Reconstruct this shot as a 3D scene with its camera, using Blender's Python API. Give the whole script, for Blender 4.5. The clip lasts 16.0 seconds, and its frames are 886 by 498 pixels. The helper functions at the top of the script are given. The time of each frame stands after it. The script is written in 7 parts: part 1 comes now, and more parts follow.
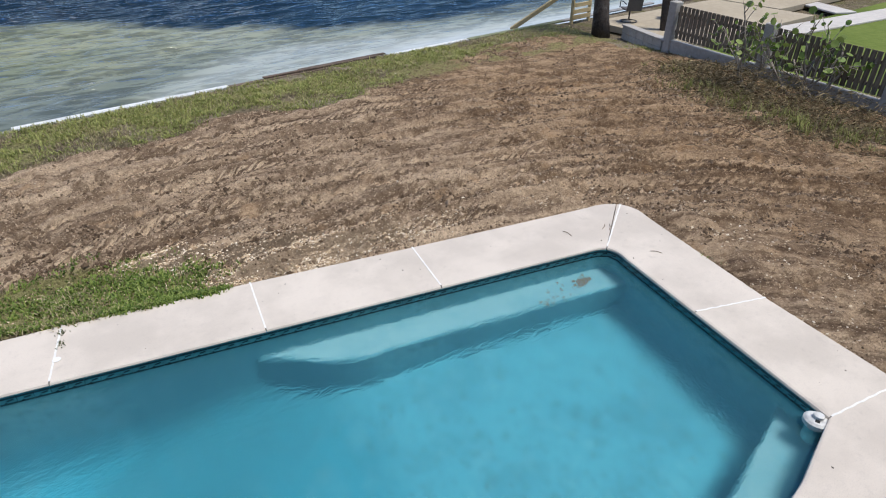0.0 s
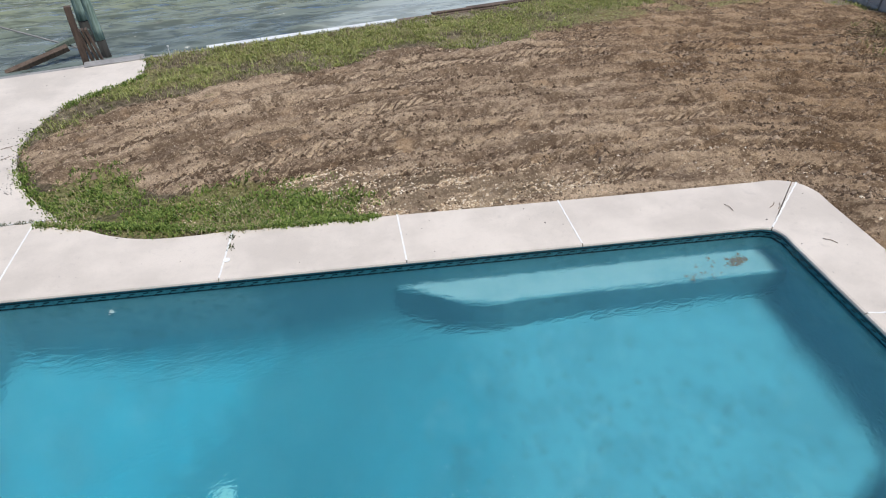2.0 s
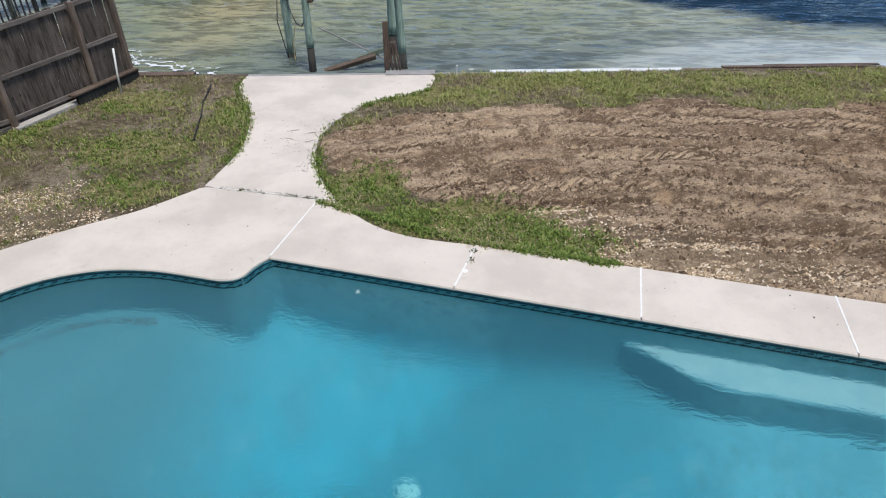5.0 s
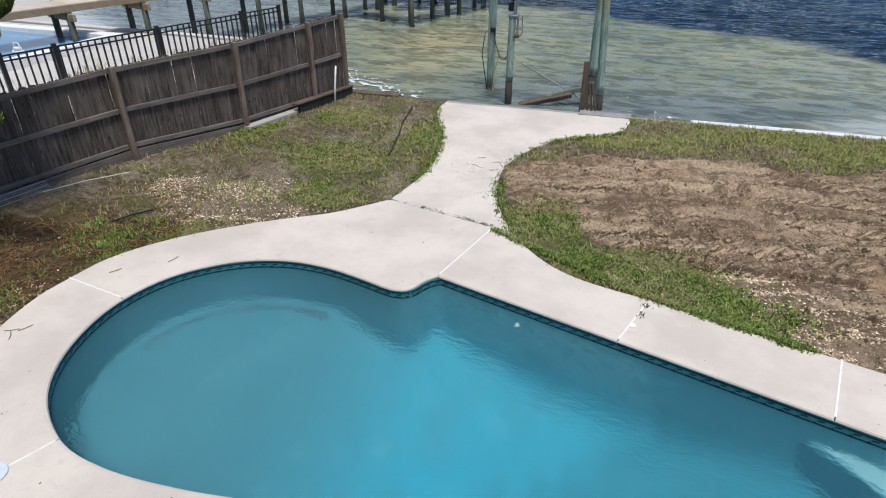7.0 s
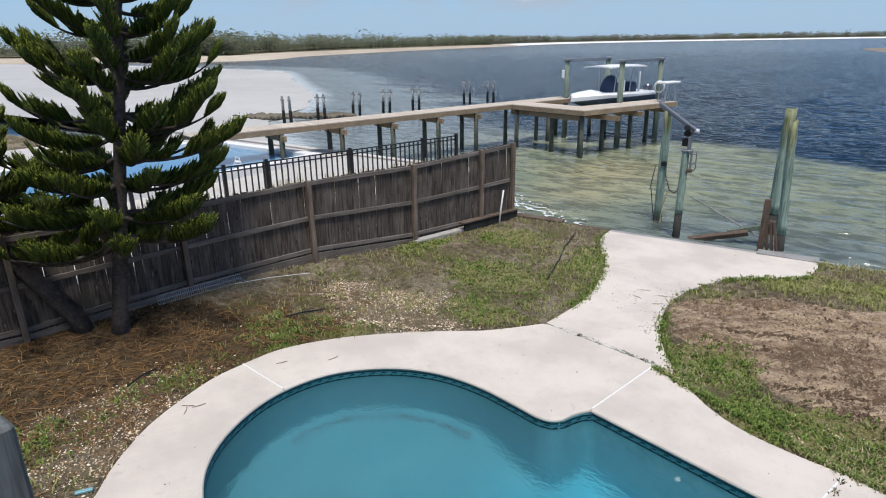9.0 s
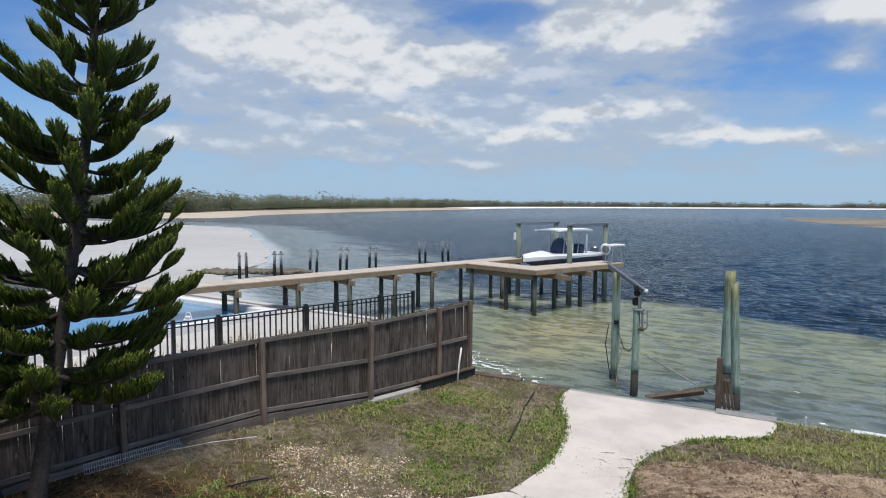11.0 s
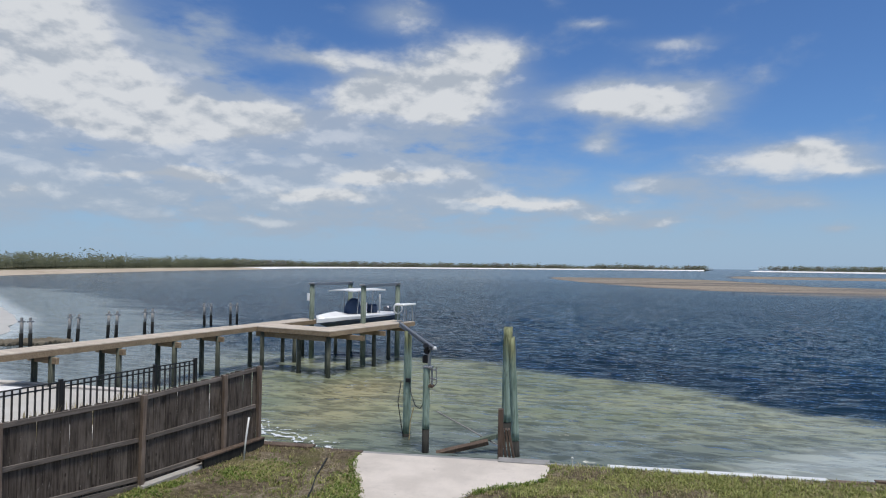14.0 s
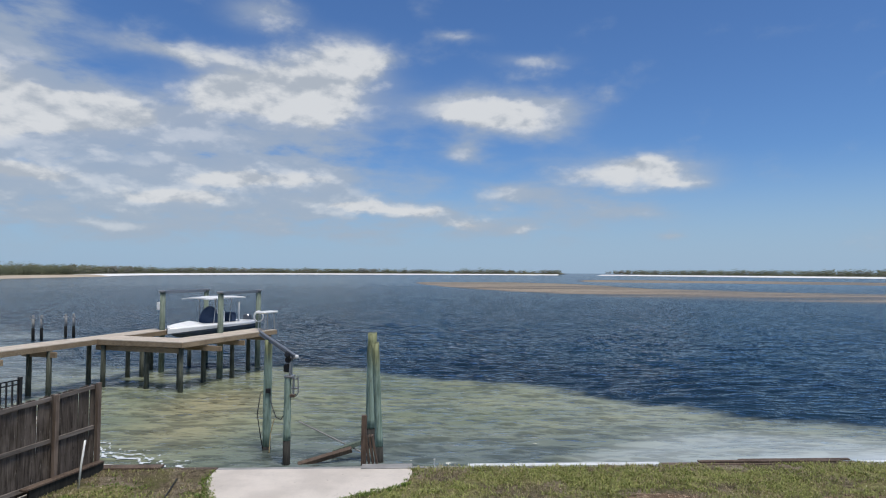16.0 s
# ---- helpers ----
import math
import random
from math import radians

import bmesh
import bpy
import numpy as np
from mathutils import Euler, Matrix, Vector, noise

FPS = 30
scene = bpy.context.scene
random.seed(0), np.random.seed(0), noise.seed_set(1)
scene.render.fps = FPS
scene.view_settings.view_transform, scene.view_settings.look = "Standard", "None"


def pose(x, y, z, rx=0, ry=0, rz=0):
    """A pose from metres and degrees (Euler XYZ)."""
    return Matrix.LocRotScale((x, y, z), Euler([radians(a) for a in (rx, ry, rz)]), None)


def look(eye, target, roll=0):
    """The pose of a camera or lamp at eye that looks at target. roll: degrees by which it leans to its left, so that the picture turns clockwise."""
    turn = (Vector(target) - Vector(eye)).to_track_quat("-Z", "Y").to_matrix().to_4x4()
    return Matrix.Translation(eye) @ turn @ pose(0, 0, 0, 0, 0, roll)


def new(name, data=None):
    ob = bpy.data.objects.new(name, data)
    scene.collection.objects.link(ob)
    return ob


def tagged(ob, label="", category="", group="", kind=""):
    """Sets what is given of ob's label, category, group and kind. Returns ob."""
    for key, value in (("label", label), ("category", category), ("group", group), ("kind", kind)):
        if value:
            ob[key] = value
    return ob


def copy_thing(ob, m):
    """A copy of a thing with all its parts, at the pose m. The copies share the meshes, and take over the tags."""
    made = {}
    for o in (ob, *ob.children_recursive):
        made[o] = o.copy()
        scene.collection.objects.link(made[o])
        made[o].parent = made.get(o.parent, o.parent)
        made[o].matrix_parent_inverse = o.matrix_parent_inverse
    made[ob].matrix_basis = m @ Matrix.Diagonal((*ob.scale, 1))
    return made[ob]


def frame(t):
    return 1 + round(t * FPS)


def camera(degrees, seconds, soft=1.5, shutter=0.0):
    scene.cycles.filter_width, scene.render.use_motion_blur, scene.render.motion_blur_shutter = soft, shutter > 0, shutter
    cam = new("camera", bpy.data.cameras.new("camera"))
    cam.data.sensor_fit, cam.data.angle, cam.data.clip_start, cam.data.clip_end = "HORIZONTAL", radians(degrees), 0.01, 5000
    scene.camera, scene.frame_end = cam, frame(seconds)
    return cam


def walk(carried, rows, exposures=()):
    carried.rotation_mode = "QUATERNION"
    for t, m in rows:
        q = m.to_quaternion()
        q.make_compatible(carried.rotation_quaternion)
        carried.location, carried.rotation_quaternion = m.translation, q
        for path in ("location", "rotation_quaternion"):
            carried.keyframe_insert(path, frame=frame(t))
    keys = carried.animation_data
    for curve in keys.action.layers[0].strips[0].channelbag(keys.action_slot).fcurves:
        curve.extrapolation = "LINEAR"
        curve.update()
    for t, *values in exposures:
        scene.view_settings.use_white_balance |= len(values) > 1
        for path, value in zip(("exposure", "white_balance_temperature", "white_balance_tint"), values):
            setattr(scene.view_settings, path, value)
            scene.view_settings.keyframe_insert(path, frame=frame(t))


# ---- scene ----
cam = camera(71.7, 16.0, 1.1)
PATH = [
    (0, (-0.956, 1.28, 4.437), (0.073, 2.632, 3.382), 0.4),
    (0.5, (-0.965, 1.282, 4.424), (-0.025, 2.663, 3.323), 0.4),
    (1, (-0.981, 1.303, 4.42), (-0.15, 2.713, 3.271), 0.2),
    (1.5, (-0.993, 1.314, 4.44), (-0.281, 2.758, 3.254), -0.1),
    (2, (-0.996, 1.31, 4.459), (-0.402, 2.797, 3.26), -0.5),
    (2.5, (-1.047, 1.337, 4.457), (-0.557, 2.867, 3.266), -0.5),
    (3, (-1.085, 1.35, 4.451), (-0.695, 2.922, 3.278), -0.5),
    (3.5, (-1.099, 1.373, 4.442), (-0.826, 2.983, 3.288), -0.6),
    (4, (-1.118, 1.387, 4.444), (-0.961, 3.025, 3.307), -0.6),
    (6.5, (-1.282, 1.48, 4.384), (-1.759, 3.123, 3.347), -0.6),
    (7, (-1.279, 1.461, 4.396), (-1.891, 3.078, 3.391), -0.4),
    (7.5, (-1.327, 1.504, 4.356), (-2.081, 3.095, 3.407), -0.5),
    (8, (-1.348, 1.486, 4.358), (-2.242, 3.049, 3.488), -0.6),
    (8.5, (-1.37, 1.474, 4.364), (-2.387, 3.016, 3.597), -0.9),
    (9, (-1.367, 1.47, 4.374), (-2.48, 3.003, 3.732), -0.9),
    (11.5, (-1.479, 1.479, 4.384), (-2.47, 3.215, 4.324), -0.5),
    (12, (-1.464, 1.455, 4.374), (-2.355, 3.246, 4.358), -0.4),
    (12.5, (-1.447, 1.452, 4.388), (-2.229, 3.293, 4.395), -0.2),
    (13, (-1.417, 1.452, 4.398), (-2.088, 3.336, 4.423), 0.1),
    (13.5, (-1.402, 1.435, 4.397), (-1.956, 3.356, 4.438), 0.3),
    (14, (-1.389, 1.423, 4.412), (-1.827, 3.373, 4.466), 0.6),
    (14.5, (-1.372, 1.447, 4.403), (-1.696, 3.419, 4.468), 0.6),
    (15, (-1.341, 1.424, 4.411), (-1.553, 3.411, 4.481), 0.5),
    (15.5, (-1.323, 1.417, 4.424), (-1.431, 3.413, 4.495), 0.3),
    (16, (-1.317, 1.415, 4.418), (-1.326, 3.413, 4.493), 0.3),
]
walk(cam, [(t, look(eye, target, roll)) for t, eye, target, roll in PATH],
     [(0.0, 0.0), (2.5, -0.03), (4.0, -0.05), (6.5, -0.03), (8.5, 0.0), (9.5, -0.01), (11.5, -0.09), (13.0, -0.18), (14.5, -0.25), (16.0, -0.25)])

# the sun stands high behind the camera, to its right, softened by thin cloud
scene.view_settings.exposure = 0.0

# ---- light ----
SUN_ELEV, SUN_AZ = 70.0, 140.0          # degrees above the horizon, and to the right of +y
world = bpy.data.worlds.new("sky_world")
scene.world = world
world.use_nodes = True


class Nodes:
    """A thin hand for building node trees."""

    def __init__(self, tree):
        self.t = tree
        tree.nodes.clear()

    def add(self, kind, **inputs):
        n = self.t.nodes.new(kind)
        for k, v in inputs.items():
            self.set(n, k, v)
        return n

    def set(self, n, key, v):
        sock = n.inputs[int(key[1:])] if key[0] == "i" and key[1:].isdigit() else n.inputs[key.replace("_", " ")]
        if isinstance(v, bpy.types.NodeSocket):
            self.t.links.new(v, sock)
        else:
            sock.default_value = v

    def math(self, op, a, b=0.0, clamp=False):
        n = self.add("ShaderNodeMath", i0=a, i1=b)
        n.operation, n.use_clamp = op, clamp
        return n.outputs[0]

    def vmath(self, op, a, b=(0, 0, 0)):
        n = self.add("ShaderNodeVectorMath", i0=a, i1=b)
        n.operation = op
        return n.outputs[0]

    def noise(self, vec, scale, detail=4.0, rough=0.55, dist=0.0):
        n = self.add("ShaderNodeTexNoise", Vector=vec, Scale=scale, Detail=detail, Roughness=rough, Distortion=dist)
        return n.outputs["Fac"]

    def ramp(self, fac, *stops):
        n = self.add("ShaderNodeValToRGB", Fac=fac)
        els = n.color_ramp.elements
        while len(els) < len(stops):
            els.new(0.5)
        for e, (p, c) in zip(els, stops):
            e.position = p
            e.color = (*c, 1) if isinstance(c, tuple) else (c, c, c, 1)
        return n.outputs["Color"]

    def mix(self, fac, a, b, mode="MIX"):
        n = self.t.nodes.new("ShaderNodeMix")
        n.data_type, n.blend_type, n.clamp_factor = "RGBA", mode, True
        for sock, v in ((n.inputs[0], fac), (n.inputs[6], a), (n.inputs[7], b)):
            if isinstance(v, bpy.types.NodeSocket):
                self.t.links.new(v, sock)
            elif isinstance(v, tuple):
                sock.default_value = (*v[:3], 1)
            else:
                sock.default_value = v
        return n.outputs[2]

    def range(self, v, a, b, c=0.0, d=1.0, smooth=True):
        n = self.add("ShaderNodeMapRange", i0=v, i1=a, i2=b, i3=c, i4=d)
        n.interpolation_type = "SMOOTHSTEP" if smooth else "LINEAR"
        return n.outputs[0]

    def scaled(self, vec, x, y, z):
        return self.vmath("MULTIPLY", vec, (x, y, z))

    def attr(self, name):
        n = self.t.nodes.new("ShaderNodeAttribute")
        n.attribute_name = name
        return n.outputs["Fac"]


def build_sky():
    n = Nodes(world.node_tree)
    sky = n.add("ShaderNodeTexSky")
    sky.sky_type, sky.sun_disc = "NISHITA", False
    sky.sun_elevation, sky.sun_rotation = radians(SUN_ELEV), radians(SUN_AZ)
    sky.air_density, sky.dust_density, sky.ozone_density = 1.0, 0.6, 2.2
    way = n.add("ShaderNodeTexCoord").outputs["Generated"]
    sep = n.add("ShaderNodeSeparateXYZ", Vector=way)
    up = n.math("MAXIMUM", sep.outputs[2], 0.0)
    flat = n.math("ADD", up, 0.10)
    cx, cy = n.math("DIVIDE", sep.outputs[0], flat), n.math("DIVIDE", sep.outputs[1], flat)
    plane = n.add("ShaderNodeCombineXYZ", X=cx, Y=cy, Z=0.0).outputs[0]
    large = n.noise(plane, 0.62, 6.0, 0.58, 0.35)
    # azimuth and elevation in degrees, for the banks of cloud
    az = n.math("MULTIPLY", n.math("ARCTAN2", sep.outputs[0], sep.outputs[1]), 57.296)
    el = n.math("MULTIPLY", n.math("ARCSINE", sep.outputs[2]), 57.296)
    # the banks' outlines are drawn out by two slow swirls
    swirl = n.noise(n.scaled(way, 1.0, 1.0, 2.2), 3.2, 4.0, 0.55)
    wisp = n.noise(n.scaled(n.vmath("ADD", way, (0.7, 0.2, 0.4)), 1.0, 1.0, 2.2), 5.5, 5.0, 0.6)
    az = n.math("ADD", az, n.math("MULTIPLY", n.math("SUBTRACT", swirl, 0.5), 7.0))
    el_ = n.math("ADD", el, n.math("MULTIPLY", n.math("SUBTRACT", wisp, 0.5), 3.5))

    def gather(rows):
        # azimuth, elevation, half width, half height and weight of each bank
        total = None
        for a, e, w, h, k in rows:
            dx = n.math("DIVIDE", n.math("SUBTRACT", az, a), w)
            dy = n.math("DIVIDE", n.math("SUBTRACT", el_, e), h)
            d2 = n.math("ADD", n.math("MULTIPLY", dx, dx), n.math("MULTIPLY", dy, dy))
            g = n.math("MULTIPLY", n.math("EXPONENT", n.math("MULTIPLY", d2, -1.0)), k)
            total = g if total is None else n.math("ADD", total, g)
        return total
    banks, veils = gather(CLOUDS), gather(VEILS)

    def billow(lift):
        return n.noise(n.scaled(n.vmath("ADD", way, (0.0, 0.0, lift)), 1.0, 1.0, 1.9), 9.0, 6.0, 0.54, 0.1)
    puff, above = billow(0.0), billow(0.014)
    flat_puff = n.noise(n.scaled(way, 1.0, 1.0, 2.9), 13.0, 6.0, 0.55, 0.1)
    # unseen sky behind and overhead gets added scattered cloud, for more ambient light
    behind = n.math("MAXIMUM", n.range(sep.outputs[1], 0.45, -0.2), n.range(el, 28.0, 48.0))
    rest = n.math("MULTIPLY", behind, n.math("MULTIPLY", n.math("SUBTRACT", large, 0.34), 2.2))
    mass = n.math("ADD", banks, rest)
    dens = n.math("ADD", mass, n.math("MULTIPLY", n.math("SUBTRACT", puff, 0.5), 1.5))
    patchy = n.math("ADD", 1.0, n.math("MULTIPLY", n.math("SUBTRACT", flat_puff, 0.5), 4.2))
    sheet = n.math("MULTIPLY", veils, patchy)
    thick = n.math("MAXIMUM", n.range(dens, 0.08, 0.92), n.math("MULTIPLY", n.range(sheet, 0.50, 1.60), 0.80))
    haze_v = n.math("ADD", n.math("MULTIPLY", sheet, 0.9), n.math("MULTIPLY", mass, 0.85))
    veil = n.range(haze_v, 0.05, 0.85)
    cover = n.math("MAXIMUM", n.math("MULTIPLY", veil, 0.82), thick)
    lit = n.range(n.math("ADD", n.math("MULTIPLY", n.math("SUBTRACT", puff, above), 4.5), n.math("MULTIPLY", thick, 0.60)), 0.08, 0.85)
    white = n.mix(thick, (0.43, 0.51, 0.62), n.mix(lit, (0.50, 0.555, 0.63), (0.80, 0.825, 0.855)))
    # the unseen high cloud is also set brighter, as fill light
    white = n.mix(n.range(el, 26.0, 55.0), white, n.mix(thick, (0.62, 0.66, 0.72), (1.25, 1.25, 1.25)))
    blue = n.add("ShaderNodeVectorMath", i0=sky.outputs[0], i1=(0.066, 0.095, 0.134))
    blue.operation = "MULTIPLY"
    haze = n.range(el, 11.0, 0.0)
    base = n.mix(n.math("MULTIPLY", haze, 0.85), blue.outputs[0], (0.40, 0.56, 0.76))
    both = n.mix(n.math("MULTIPLY", cover, 0.96), base, white)
    bg = n.add("ShaderNodeBackground", Color=both, Strength=1.0)
    n.add("ShaderNodeOutputWorld", Surface=bg.outputs[0])


CLOUDS = [(-13.5, 16.0, 7.2, 2.9, 1.30), (-8, 19.2, 3.5, 1.8, 0.95), (-19.5, 15.2, 4.5, 1.8, 0.75), (-16.6, 22.0, 4.5, 1.3, 0.7), (-26, 18.3, 5.5, 0.8, 0.6),
          (4.5, 15.0, 7.0, 1.7, 1.0), (8, 13.2, 3.5, 1.1, 0.5), (2.7, 11.0, 1.7, 0.7, 0.6), (7.6, 19.2, 4.2, 0.9, 0.55), (0.8, 21.2, 3.0, 0.7, 0.4),
          (16.7, 9.0, 6.0, 1.5, 1.2), (6.2, 7.3, 3.2, 0.8, 0.7), (21.5, 7.5, 2.5, 0.7, 0.6), (15.7, 5.2, 5.0, 0.7, 0.45), (21, 3.3, 1.3, 0.4, 0.6), (6.6, 4.0, 2.2, 0.5, 0.6),
          (-33, 12.2, 10, 2.1, 1.4), (-43, 14.5, 6.5, 4.0, 1.2), (-45, 20.5, 6.0, 4.0, 0.85), (-54, 13.0, 5.0, 4.0, 0.7), (-17, 8.2, 9.0, 1.2, 1.0), (-24, 6.0, 6.0, 0.8, 0.95),
          (-9, 6.2, 5.5, 0.7, 0.95), (-2.3, 5.9, 2.4, 0.6, 0.8), (1.9, 4.9, 2.4, 0.5, 0.8), (-38, 7.4, 10.0, 1.0, 0.95), (-50, 5.6, 9.0, 1.0, 0.85), (-30, 4.0, 10.0, 0.6, 0.45)]
VEILS = [(-22, 10.5, 18, 3.6, 0.75), (-42, 9.0, 16, 6.0, 0.75), (-54, 14, 9, 7.0, 0.55), (-20, 4.5, 26, 2.4, 0.6), (-36, 16.5, 5, 3.0, 0.4), (-34, 20, 4, 2.0, 0.35), (12, 6.6, 12, 3.2, 0.35), (6, 14, 7, 3.0, 0.35)]
build_sky()
sun = new("sun", bpy.data.lights.new("sun", "SUN"))
sun.data.energy, sun.data.angle, sun.data.color = 3.75, radians(14.0), (1.0, 0.955, 0.90)
sun.matrix_world = look((0, 0, 60), (-60 * math.sin(radians(SUN_AZ)) / math.tan(radians(SUN_ELEV)),
                                    -60 * math.cos(radians(SUN_AZ)) / math.tan(radians(SUN_ELEV)), 0))

# ---- materials ----


def material(name, build):
    m = bpy.data.materials.new(name)
    m.use_nodes = True
    n = Nodes(m.node_tree)
    out = n.add("ShaderNodeOutputMaterial")
    n.t.links.new(build(n), out.inputs["Surface"])
    return m


def bsdf(n, color, rough=0.6, metal=0.0, bump=None, strength=0.3, distance=0.01, spec=0.4):
    p = n.add("ShaderNodeBsdfPrincipled", Base_Color=color if isinstance(color, bpy.types.NodeSocket) else (*color, 1), Roughness=rough, Metallic=metal)
    p.inputs["Specular IOR Level"].default_value = spec
    if bump is not None:
        b = n.add("ShaderNodeBump", Height=bump, Strength=strength, Distance=distance)
        n.t.links.new(b.outputs[0], p.inputs["Normal"])
    return p.outputs[0]


def geo(n):
    return n.t.nodes.new("ShaderNodeNewGeometry").outputs["Position"]


def obj(n):
    return n.t.nodes.new("ShaderNodeTexCoord").outputs["Object"]


def rnd(n):
    return n.t.nodes.new("ShaderNodeObjectInfo").outputs["Random"]


def island(n):
    return n.t.nodes.new("ShaderNodeNewGeometry").outputs["Random Per Island"]


def speckled(a, b, scale=40.0, rough=0.7, fine=220.0, strength=0.3, spec=0.3, wear=None, dist=0.004):
    """Two colours mingled at two scales, with fine relief."""
    def build(n):
        p = geo(n)
        big, small = n.noise(p, scale * 0.06, 5.0, 0.6), n.noise(p, fine, 3.0)
        f = n.math("ADD", n.math("MULTIPLY", big, 0.6), n.math("MULTIPLY", n.noise(p, scale, 4.0), 0.4))
        c = n.mix(n.range(f, 0.32, 0.68), a, b)
        c = n.mix(n.range(small, 0.3, 0.75, 0.0, 0.22), c, tuple(v * 0.6 for v in a))
        if wear:
            c = n.mix(n.range(n.noise(p, scale * 0.14, 6.0, 0.7), 0.56, 0.72, 0.0, wear[1]), c, wear[0])
        return bsdf(n, c, rough, 0.0, small, strength, dist, spec)
    return build


def wood(dark, light, axis=2, scale=1.0, rough=0.8, per_object=0.35):
    """Weathered timber with its grain along one axis of the object."""
    def build(n):
        p = obj(n)
        s = [26.0 * scale] * 3
        s[axis] = 1.6 * scale
        q = n.vmath("ADD", n.scaled(p, *s), n.add("ShaderNodeCombineXYZ", X=n.math("MULTIPLY", rnd(n), 37.0), Y=0.0, Z=n.math("MULTIPLY", rnd(n), 11.0)).outputs[0])
        grain = n.noise(q, 1.0, 6.0, 0.65, 0.4)
        blot = n.noise(p, 2.1 * scale, 4.0)
        c = n.mix(n.range(n.math("ADD", n.math("MULTIPLY", grain, 0.65), n.math("MULTIPLY", blot, 0.35)), 0.34, 0.66), dark, light)
        c = n.mix(n.math("MULTIPLY", rnd(n), per_object), c, tuple(0.55 * v for v in dark))
        return bsdf(n, c, rough, 0.0, grain, 0.35, 0.004, 0.25)
    return build


def fence_build(n):
    # grey-brown boards with knots, pale scuffs and dark rain streaks
    p = obj(n)
    shift = n.add("ShaderNodeCombineXYZ", X=n.math("MULTIPLY", rnd(n), 37.0), Y=0.0, Z=n.math("MULTIPLY", rnd(n), 11.0)).outputs[0]
    q = n.vmath("ADD", n.scaled(p, 26.0, 26.0, 1.6), shift)
    grain = n.noise(q, 1.0, 6.0, 0.65, 0.4)
    blot = n.noise(n.vmath("ADD", p, shift), 2.1, 4.0)
    c = n.mix(n.range(n.math("ADD", n.math("MULTIPLY", grain, 0.65), n.math("MULTIPLY", blot, 0.35)), 0.34, 0.66), (0.040, 0.032, 0.026), (0.175, 0.146, 0.122))
    c = n.mix(n.math("MULTIPLY", rnd(n), 0.42), c, (0.032, 0.025, 0.020))
    scuff = n.noise(n.vmath("ADD", n.scaled(p, 30.0, 30.0, 5.0), shift), 1.0, 4.0, 0.7)
    c = n.mix(n.range(scuff, 0.64, 0.72, 0.0, 0.6), c, (0.36, 0.335, 0.30))
    knot = n.add("ShaderNodeTexVoronoi", Vector=n.vmath("ADD", n.scaled(p, 7.0, 7.0, 3.2), shift), Scale=1.0)
    c = n.mix(n.range(knot.outputs["Distance"], 0.16, 0.08, 0.0, 0.8), c, (0.026, 0.019, 0.014))
    return bsdf(n, c, 0.85, 0.0, grain, 0.35, 0.004, 0.2)


def plain(c, rough=0.5, metal=0.0, spec=0.5, var=0.12, scale=14.0):
    def build(n):
        p = geo(n)
        f = n.noise(p, scale, 5.0, 0.6)
        col = n.mix(n.range(f, 0.35, 0.7), c, tuple(v * (1 - var) for v in c))
        return bsdf(n, col, rough, metal, n.noise(p, 90.0, 2.0), 0.06, 0.003, spec)
    return build


def deck_build(n):
    p = geo(n)
    stain = n.noise(p, 0.9, 6.0, 0.62)
    spray = n.noise(p, 9.0, 6.0, 0.7)
    grit = n.noise(p, 75.0, 4.0, 0.75)
    c = n.mix(n.range(stain, 0.35, 0.66), (0.645, 0.580, 0.502), (0.520, 0.466, 0.402))
    c = n.mix(n.range(spray, 0.54, 0.76, 0.0, 0.42), c, (0.40, 0.355, 0.32))
    c = n.mix(n.range(n.noise(p, 2.6, 7.0, 0.7, 0.4), 0.60, 0.72, 0.0, 0.35), c, (0.36, 0.32, 0.285))
    c = n.mix(n.range(grit, 0.48, 0.72, 0.0, 0.45), c, (0.36, 0.32, 0.29))
    c = n.mix(n.math("MULTIPLY", rnd(n), 0.12), c, (0.53, 0.47, 0.43))
    return bsdf(n, c, 0.82, 0.0, n.math("ADD", grit, n.math("MULTIPLY", spray, 0.5)), 0.35, 0.004, 0.2)


